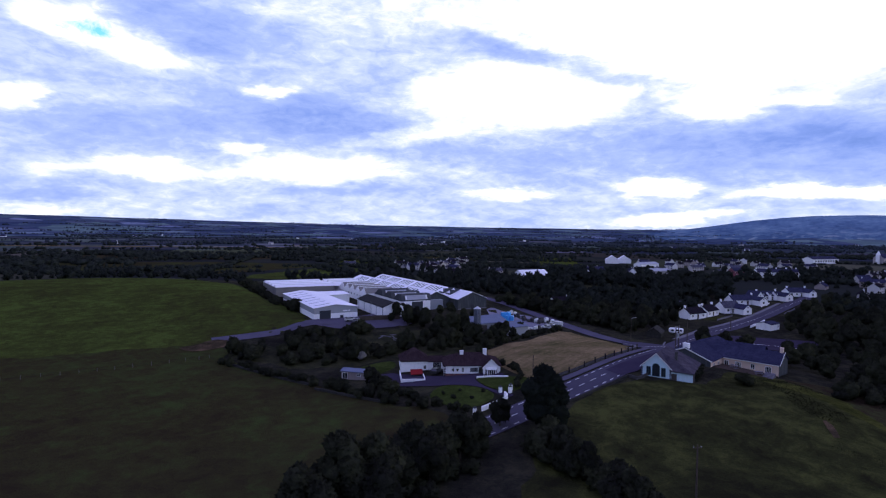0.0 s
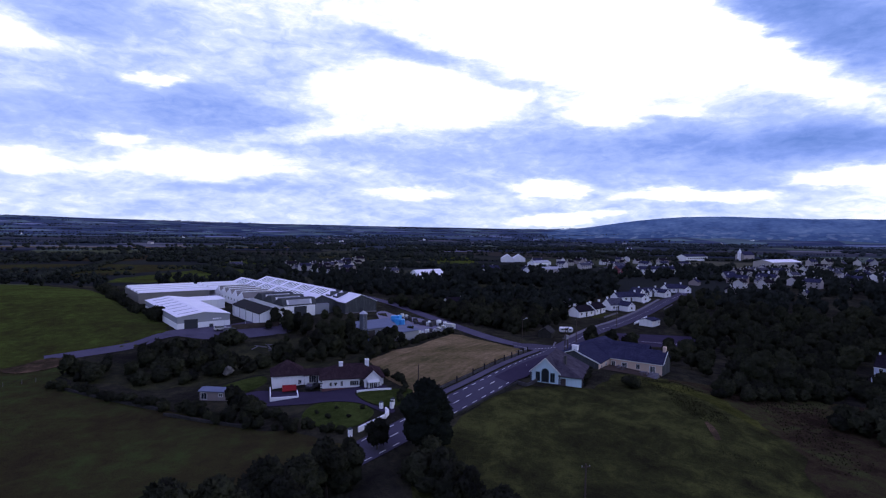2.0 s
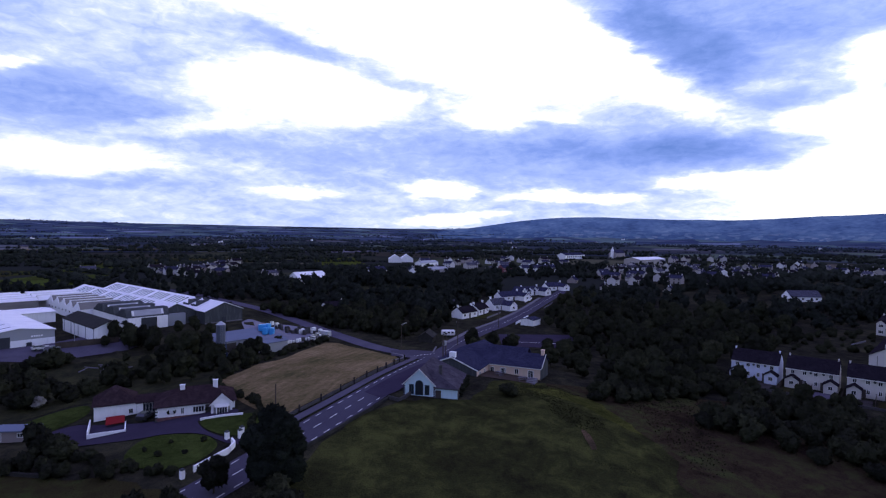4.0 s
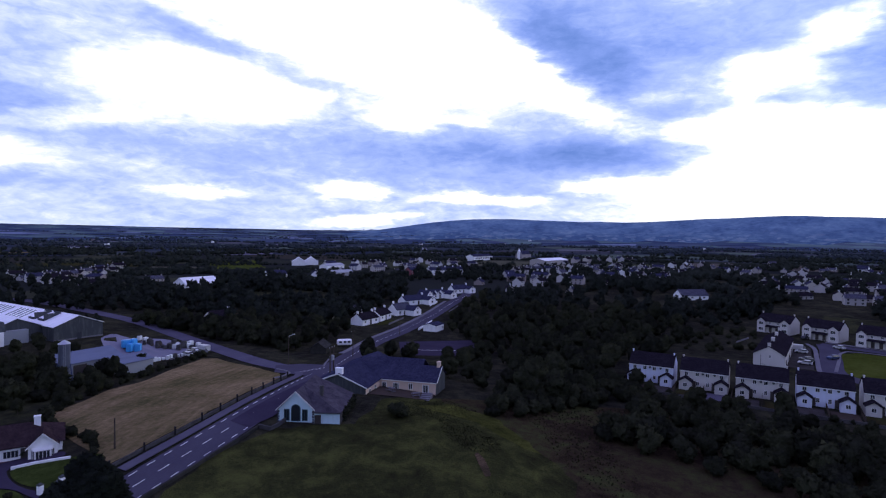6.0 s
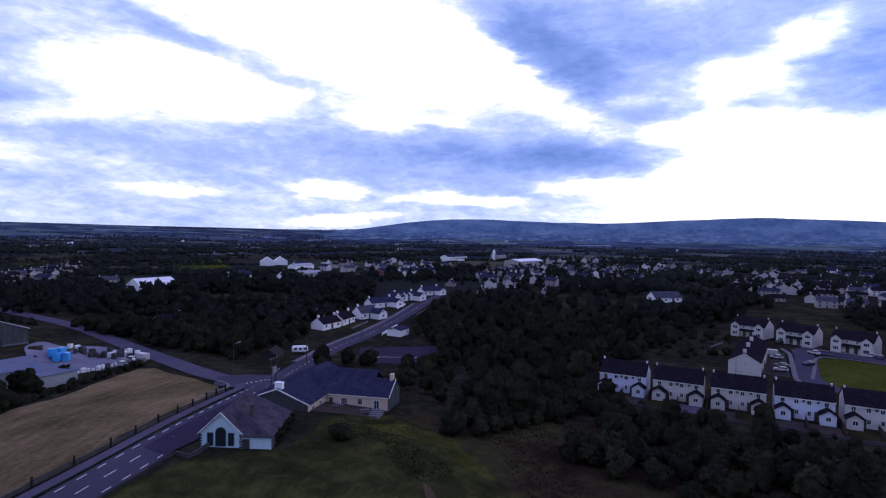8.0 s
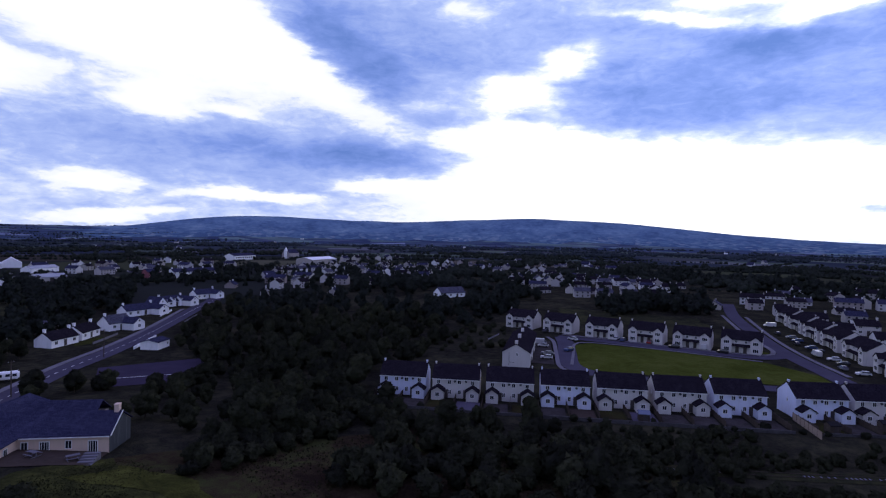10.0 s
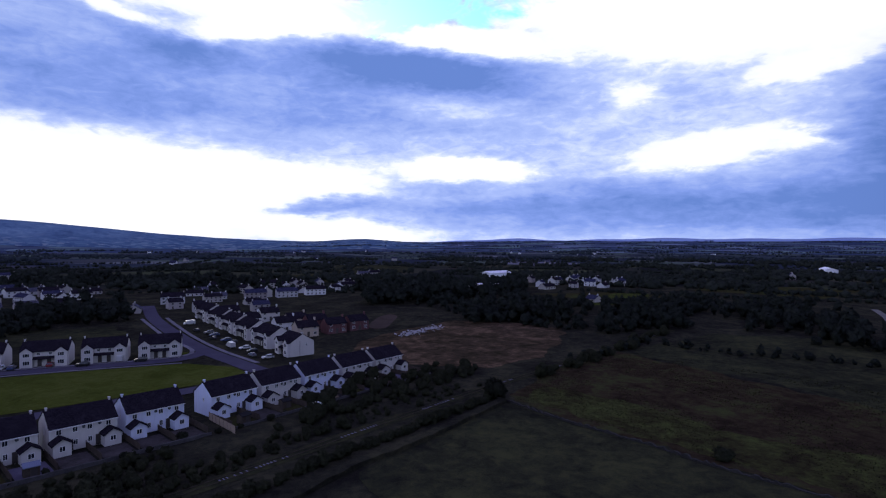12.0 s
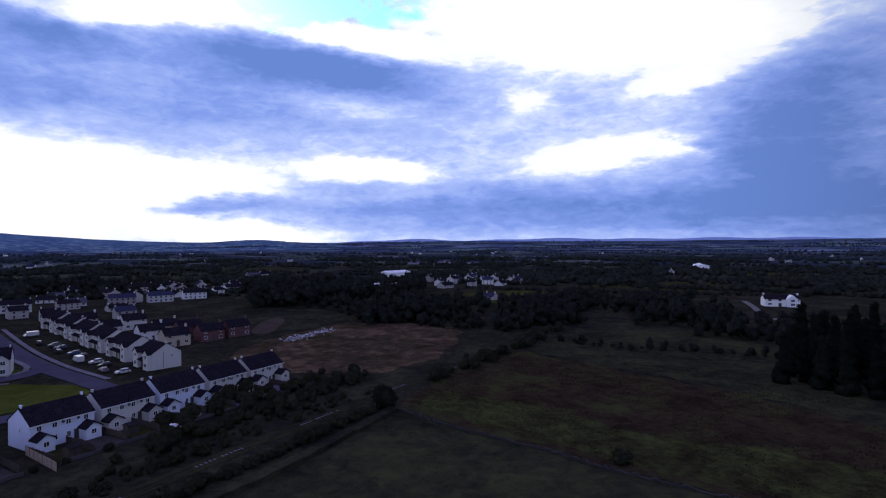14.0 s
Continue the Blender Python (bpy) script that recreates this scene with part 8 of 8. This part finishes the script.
villa = house(226, -286, 222, 14, 8, 4.6, 7.0, WHITE, TILE, "white two-storey villa with dark roof", "house", name="villa", stacks=((-6.8, 0), (6.8, 0)), openings=[("f", -5, 3.3, 1.4, 1.2, 1), ("f", -1, 3.3, 1.2, 1.2, 1), ("f", -5, 0.9, 1.6, 1.3, 1), ("f", -1, 0, 1.0, 2.1, 0), ("f", 6, 3.3, 1.2, 1.2, 1)])
bm = bmesh.new()
f = [(1.4, -6.2, -1), (5.6, -6.2, -1), (5.6, -6.2, 5.0), (3.5, -6.2, 7.4), (1.4, -6.2, 5.0)]
solid(bm, f, [(a, b + 5, c) for a, b, c in f])
vg = part("gable", bm, WHITE, villa)
window(vg, 1.6, 1.4, pose(3.5, -6.2, 1.6), 1)
window(vg, 1.6, 1.4, pose(3.5, -6.2, 4.0), 1)
villa.scale = (1.2, 1.0, 0.85)

# The village centre: repeats of a few houses
PROTO = []
for k, (w, st) in enumerate(((11, 2), (14, 2), (12, 1), (9, 2), (16, 2), (13, 1))):
    PROTO.append(cottage(620 + 24 * k, 560, 15 * k, w, st, FAR_WALL, (SLATE, TILE, TILE_GREY, TILE, SLATE, TILE)[k]))
placed = [(x, y) for some in (VILLAGE_NEAR, VILLAGE_MID, VILLAGE_RIGHT) for x, y, *_ in some]


def infill(outline, count, gap, turn):
    xs, ys = [p[0] for p in outline], [p[1] for p in outline]
    left = count
    for _ in range(count * 30):
        x, y = rng.uniform(min(xs), max(xs)), rng.uniform(min(ys), max(ys))
        if left and inside(x, y, outline) and all((x - a) ** 2 + (y - b) ** 2 > gap * gap for a, b in placed):
            placed.append((x, y))
            k = rng.uniform(0.72, 0.95)
            copy_thing(rng.choice(PROTO), pose(x, y, height(x, y), 0, 0, turn + rng.choice((0, 90, 180)) + rng.uniform(-12, 12)) @ Matrix.Diagonal((k, k, k * 0.9, 1)))
            left -= 1


infill([(285, 320), (340, 300), (420, 300), (520, 330), (600, 420), (560, 520), (430, 470), (340, 390)], 46, 18, 25)
infill([(400, 120), (440, 105), (540, 120), (560, 240), (470, 250), (410, 190)], 26, 17, -60)
infill([(560, 250), (760, 200), (800, 420), (640, 460)], 22, 26, 10)
infill([(230, 480), (330, 470), (460, 560), (420, 640), (280, 620)], 16, 26, 15)
infill([(440, -20), (520, -40), (540, 40), (470, 50)], 8, 18, -80)
infill([(420, -200), (520, -230), (520, -310), (440, -300)], 10, 24, -60)

infill([(2, 520), (24, 440), (42, 446), (78, 560), (62, 580)], 12, 13, 35)
infill([(372, 14), (432, 0), (440, 62), (392, 84)], 7, 15, -80)
infill([(455, -60), (540, -70), (560, 10), (470, -10)], 9, 20, -80)

r3 = random.Random(21)
for i in range(60):
    az, r = r3.uniform(-40, 165), math.exp(r3.uniform(math.log(1000), math.log(2800)))
    if 15 < az < 75 and r3.random() < 0.6:
        r = r3.uniform(450, 950)
        az = r3.uniform(28, 72)
    x, y = 40 + math.sin(radians(az)) * r, 30 + math.cos(radians(az)) * r
    ob = house(x, y, r3.uniform(0, 180), r3.uniform(9, 14), 7, r3.choice((2.6, 4.6)), 6.8, WHITE if r3.random() < 0.6 else FAR_WALL, r3.choice((TILE_GREY, SLATE)), "pale farmhouse far off on the plain", "house", "far farmhouses", "farmhouse")

# ---- cars ----
PAINTS = {"white": plain("white_car_paint", (0.5, 0.5, 0.51), 0.4, 0, 0.4), "silver": plain("silver_car_paint", (0.12, 0.125, 0.14), 0.5, 0, 0.3), "dark blue": plain("blue_car_paint", (0.03, 0.05, 0.13), 0.45, 0, 0.3), "black": plain("black_car_paint", (0.015, 0.015, 0.018), 0.45, 0, 0.3), "red": plain("red_car_paint", (0.25, 0.02, 0.02), 0.25, 0, 0.6)}
CARS = {}


def car(x, y, rot, colour, van=False):
    key = (colour, van)
    m = pose(x, y, height(x, y) + 0.17, 0, 0, rot)
    if key in CARS:
        return copy_thing(CARS[key], m)
    ob = thing("van" if van else "car", x, y, rot, height(x, y) + 0.17, f"{colour} {'van' if van else 'hatchback car'} parked on the estate", "van" if van else "car", "parked cars")
    L, Wd, top = (2.5, 0.95, 2.1) if van else (2.05, 0.86, 1.45)
    bm = bmesh.new()
    prof = [(-L, 0.35), (L, 0.35), (L, 0.75), (L - 0.25, 0.92), (0.9 if not van else L - 1.0, 1.0), (-L + 0.05, 1.0)]
    if van:
        prof = [(-L, 0.35), (L, 0.35), (L, 0.9), (L - 0.7, 1.15), (L - 1.2, 2.05), (-L, 2.1)]
    solid(bm, [(a, -Wd, c) for a, c in prof], [(a, Wd, c) for a, c in prof])
    bmesh.ops.bevel(bm, geom=bm.edges[:], offset=0.07, segments=2, affect="EDGES")
    part("body", bm, PAINTS[colour], ob)
    if not van:
        bm = bmesh.new()
        solid(bm, [(-1.85, -0.82, 0.98), (1.0, -0.82, 0.98), (1.0, 0.82, 0.98), (-1.85, 0.82, 0.98)], [(-1.45, -0.64, 1.42), (0.25, -0.64, 1.42), (0.25, 0.64, 1.42), (-1.45, 0.64, 1.42)])
        part("glasshouse", bm, GLASS, ob)
        bm = bmesh.new()
        box(bm, -1.42, -0.62, 1.41, 0.22, 0.62, 1.47)
        part("roof", bm, PAINTS[colour], ob)
    else:
        bm = bmesh.new()
        solid(bm, [(1.82, -0.85, 1.22), (1.82, 0.85, 1.22), (1.36, 0.8, 1.98), (1.36, -0.8, 1.98)], [(1.9, -0.85, 1.22), (1.9, 0.85, 1.22), (1.44, 0.8, 1.98), (1.44, -0.8, 1.98)])
        part("windscreen", bm, GLASS, ob)
    for a in (-L * 0.62, L * 0.62):
        for s in (-1, 1):
            bm = bmesh.new()
            rod(bm, (a, s * (Wd - 0.18), 0.32), (a, s * (Wd + 0.02), 0.32), 0.32, 0.32, 14)
            part("wheel", bm, TYRE, ob)
    CARS[key] = ob
    return ob


car(273.5, 128.5, 0, "black")
car(263.5, 113, 72, "white")
car(242, 107, 160, "dark blue")
for k, (a, b, col) in enumerate(((224.5, 107, "white"), (231, 109.5, "silver"), (229, 108, "black"), (243.5, 116, "white"), (250, 119.5, "silver"))):
    car(a, b + 1.5, 110, col, col == "white" and k == 4)
car(248, 121.5, 110, "white", True)
car(274.5, 96, 0, "dark blue")
car(275.5, 99, 0, "white")
car(275.5, 86, 0, "red")
car(272.3, 76.5, 88, "black")
car(277, 66.5, 0, "white", True)
car(273.5, 60, 88, "black")
for i, (s, col, van) in enumerate(((0, "white", False), (7, "silver", False), (14, "black", False), (21, "white", False), (28, "white", True), (34, "black", False), (41, "dark blue", False), (48, "black", False), (55, "dark blue", False), (62, "silver", False), (70, "black", False), (90, "white", True))):
    q = Vector((262, 21.5)) + Vector((0.95, 0.31)) * s + Vector((0.31, -0.95)) * (-1.0 if i % 3 == 1 else 1.8)
    car(q.x, q.y, 18 if i % 3 == 1 else 108, col, van)
car(9.6, 139.6, 60, "black")
car(-17, 196.5, 20, "white")
car(-14.5, 196.0, 60, "silver")
for x, y, c in ((61.5, 212, "silver"), (59.5, 214.5, "white"), (58, 211, "black"), (62.5, 215.5, "white"), (56.5, 208.5, "white")):
    car(x, y, 120, c, c == "white" and x > 60)

# ---- poles, fences, walls, track ----


def pole(x, y, tall, label="dark wooden power pole", arms=1):
    ob = thing("power_pole", x, y, rng.uniform(-30, 30), None, label, "pole", "power poles")
    bm = bmesh.new()
    rod(bm, (0, 0, -0.5), (0, 0, tall), 0.15, 0.1, 8)
    part("shaft", bm, TIMBER, ob)
    for k in range(arms):
        bm = bmesh.new()
        box(bm, -0.7, -0.05, tall - 0.5 - 0.8 * k, 0.7, 0.05, tall - 0.38 - 0.8 * k)
        part("crossarm", bm, TIMBER, ob)
        for s in (-0.6, 0.6):
            bm = bmesh.new()
            rod(bm, (s, 0, tall - 0.38 - 0.8 * k), (s, 0, tall - 0.2 - 0.8 * k), 0.06, 0.04, 6)
            part("insulator", bm, STEEL, ob)
    return ob


pole(44, 77.7, 8.0)
pole(32.2, 130.5, 5.0, "short dark pole at the edge of the hay field", 0)
pole(138, 221, 9.0)
pole(102, 189, 8.5)
hp = thing("transformer_pole", 76.8, 147.6, 35, None, "twin wooden poles carrying a transformer", "pole")
for s in (-0.75, 0.75):
    bm = bmesh.new()
    rod(bm, (s, 0, -0.5), (s, 0, 8.0), 0.16, 0.12, 8)
    part("shaft", bm, TIMBER, hp)
for z in (7.7, 6.2):
    bm = bmesh.new()
    box(bm, -1.3, -0.07, z, 1.3, 0.07, z + 0.14)
    part("crossarm", bm, TIMBER, hp)
bm = bmesh.new()
box(bm, -0.5, -0.4, 4.9, 0.5, 0.4, 6.1)
bmesh.ops.bevel(bm, geom=bm.edges[:], offset=0.08, segments=2, affect="EDGES")
part("transformer", bm, GREYWALL, hp)
for s in (-1.1, 0, 1.1):
    bm = bmesh.new()
    rod(bm, (s, 0, 7.84), (s, 0, 8.1), 0.07, 0.05, 6)
    part("insulator", bm, STEEL, hp)
lamp = thing("street_lamp", 79.5, 184.5, 20, None, "tall street lamp with a curved arm", "lamp")
bm = bmesh.new()
rod(bm, (0, 0, -0.4), (0, 0, 8.0), 0.1, 0.06, 8)
part("column", bm, TIMBER, lamp)
bm = bmesh.new()
rod(bm, (0, 0, 7.9), (1.6, 0, 8.3), 0.05, 0.05, 6)
part("arm", bm, STEEL, lamp)
bm = bmesh.new()
box(bm, 1.5, -0.14, 8.22, 2.2, 0.14, 8.38)
part("head", bm, STEEL, lamp)
lp = thing("street_lamp", -10, 199.5, 0, None, "thin lamp post before the white factory shed", "lamp")
bm = bmesh.new()
rod(bm, (0, 0, -0.4), (0, 0, 6.5), 0.08, 0.06, 6)
part("column", bm, STEEL, lp)
bm = bmesh.new()
box(bm, -0.3, -0.12, 6.45, 0.3, 0.12, 6.6)
part("head", bm, DARKWALL, lp)

DARK_POST = plain("dark_post", (0.022, 0.02, 0.022), 0.8, 0, 0.1)
PALE_POST = plain("silvered_post", (0.13, 0.125, 0.12), 0.8, 0, 0.1)
POST = shared("fence_post", PALE_POST, lambda bm: rod(bm, (0, 0, -0.3), (0, 0, 1.15), 0.07, 0.06, 6))


DARK_STAKE = shared("dark_stake", DARK_POST, lambda bm: box(bm, -0.11, -0.11, -0.3, 0.11, 0.11, 1.2))


def wire_fence(points, gap, label, group, post=1.0, mesh=POST, wire=STEEL):
    line = smooth_line(points, gap)
    ob = thing("wire_fence", line[0].x, line[0].y, 0, None, label, "fence", group)
    x0, y0, z0 = line[0].x, line[0].y, height(line[0].x, line[0].y)
    for p in line:
        place("post", mesh, ob, m=pose(p.x - x0, p.y - y0, height(p.x, p.y) - z0) @ Matrix.Diagonal((post, post, post, 1)))
    for k in (0.5, 1.0):
        bm = bmesh.new()
        for a, b in zip(line, line[1:]):
            rod(bm, (a.x - x0, a.y - y0, height(a.x, a.y) - z0 + k * post), (b.x - x0, b.y - y0, height(b.x, b.y) - z0 + k * post), 0.012, 0.012, 3)
        part("wire", bm, wire, ob)


wire_fence([(-97, 142.5), (-75, 152.5), (-54, 162.5), (-50, 160)], 3.5, "post and wire fence across the pasture", "field fences", 0.9, POST, DARK_POST)
wire_fence([(31, 123.4), (46, 134), (61, 147.5), (70, 158)], 4.6, "dark post and wire fence beside the hay field", "roadside fence", 1.2, DARK_STAKE, DARK_POST)
ridge_wall("wall_road", [(31, 123.8), (46, 134.3), (61, 147.8), (70, 158.3)], 0.25, 0.55, STONE, "low dark stone wall beside the footpath", rough=0.05)
ridge_wall("wall_road", [(30, 109.6), (42, 117.4), (50, 122.6), (53.5, 125.4)], 0.4, 0.55, MOSSY, "low dark roadside wall beside the knoll field", rough=0.08)
ridge_wall("wall_road", [(53.5, 125.4), (55, 123.3), (58.5, 125.8)], 0.3, 0.7, STONE, "low entrance wall before the chapel")
ridge_wall("wall_field", [(187, -32), (168, -36.4), (148, -43.3), (132, -47.7), (116, -54.2), (92, -64)], 0.5, 0.45, MOSSY, "dry stone wall between fields", step=0.7, rough=0.3)
ridge_wall("wall_field", [(-22, 137.5), (-35, 147.5), (-48, 157.5)], 0.45, 0.6, MOSSY, "low stone wall beside the pasture", step=1.2, rough=0.12)
ridge_wall("wall_field", [(-3, 121.5), (-12, 128), (-20, 134)], 0.45, 0.6, MOSSY, "low stone wall below the hedge", step=1.2, rough=0.1)
ridge_wall("hedge_bank", [(186, -31), (168, -2.5), (158.5, 15.5), (140, 40)], 2.2, 0.9, SCRUB, "grassy bank beside the railway", "bank", rough=0.2)

track = thing("railway_track", 163, 35, 0, 0, "overgrown railway track with pale sleepers", "railway", "", "structure")
SLEEPER = shared("sleeper", CONCRETE, lambda bm: box(bm, -0.12, -0.34, 0.0, 0.12, 0.34, 0.12))
line = smooth_line([(150, 60), (163, 35.1), (169.4, 23.5), (178.6, 7.1), (184.8, -4.6), (201.6, -36.5), (209.5, -54.4), (226, -95), (250, -150)], 0.9)
for i, (a, b) in enumerate(zip(line, line[1:])):
    if i % 29 < 12 + i % 5 and i % 7:
        place("sleeper", SLEEPER, track, m=pose(a.x - 163, a.y - 35, height(a.x, a.y) + 0.03, 0, 0, math.degrees(math.atan2(b.y - a.y, b.x - a.x))))
for s in (-0.75, 0.75):
    bm = bmesh.new()
    off = offset_line(line, s)
    for a, b in zip(off[::3], off[3::3]):
        rod(bm, (a.x - 163, a.y - 35, height(a.x, a.y) + 0.27), (b.x - 163, b.y - 35, height(b.x, b.y) + 0.27), 0.05, 0.05, 4)
    part("rail", bm, EARTH, track)
road("trackbed", [(150, 60), (163, 35.1), (178.6, 7.1), (201.6, -36.5), (209.5, -54.4), (226, -95), (250, -150)], 2.0, 2.0, DULL, 0.09, "grassy railway trackbed", "railway")

# Rushes and tussocks on the wet fields and the knoll
RUSH = leaves("rush_blades", [(0.016, 0.015, 0.010), (0.027, 0.028, 0.012), (0.040, 0.045, 0.017)])


def tussocks(name, outline, count, low, high, seed, label):
    """Tufts of rushes, far too many to count."""
    r4 = random.Random(seed)
    v, f = [], []
    xs, ys = [q[0] for q in outline], [q[1] for q in outline]
    made = 0
    while made < count:
        x, y = r4.uniform(min(xs), max(xs)), r4.uniform(min(ys), max(ys))
        if not inside(x, y, outline) or noise.noise(Vector((x * 0.06, y * 0.06, 2.0))) < -0.1:
            continue
        made += 1
        z, r = height(x, y), r4.uniform(low, high)
        for k in range(5):
            a, lean = r4.uniform(0, 6.28), r4.uniform(0.2, 0.9)
            o, c, q = len(v), math.cos(a), math.sin(a)
            v.extend(((x - q * r * 0.5, y + c * r * 0.5, z), (x + q * r * 0.5, y - c * r * 0.5, z), (x + c * r * lean, y + q * r * lean, z + r * r4.uniform(0.7, 1.3)), (x - c * r * 0.6, y - q * r * 0.6, z)))
            f.extend(((o, o + 1, o + 2), (o + 1, o + 3, o + 2), (o + 3, o, o + 2)))
    me = bpy.data.meshes.new(name)
    me.from_pydata(v, [], f)
    me.materials.append(RUSH)
    tagged(new(name, me), label, "rushes", "", "stuff")


tussocks("rushes", [(70, -64), (116, -57), (148, -46), (187, -35), (208, -56), (222, -98), (170, -128), (80, -128)], 9000, 0.1, 0.3, 31, "tufts of rushes on the bog")
tussocks("rushes", [(97, 118), (98, 111), (96, 98), (91, 82), (110, 60), (146, 70), (140, 108), (118, 112)], 2600, 0.1, 0.32, 32, "rushy tufts on the brown ground below the knoll")
tussocks("tussocks", [(80, 126), (94, 124), (96, 112), (92, 94), (80, 84), (70, 100)], 2600, 0.06, 0.2, 33, "rough grass tussocks on the knoll bank")

# Rubble on the cleared ground
rocks = bmesh.new()
for i in range(240):
    s = rng.random()
    x, y = 288 + 14 * s + rng.gauss(0, 2.2), -37 - 23 * s + rng.gauss(0, 1.6)
    r = rng.uniform(0.25, 0.7)
    z = height(x, y)
    v = [rocks.verts.new((x + r * rng.uniform(-1, 1), y + r * rng.uniform(-1, 1), z + rng.uniform(-0.2, r))) for _ in range(7)]
    bmesh.ops.convex_hull(rocks, input=v)
tagged(part("rubble", rocks, RUBBLE), "heap of pale broken rubble on cleared ground", "rubble", "", "stuff")
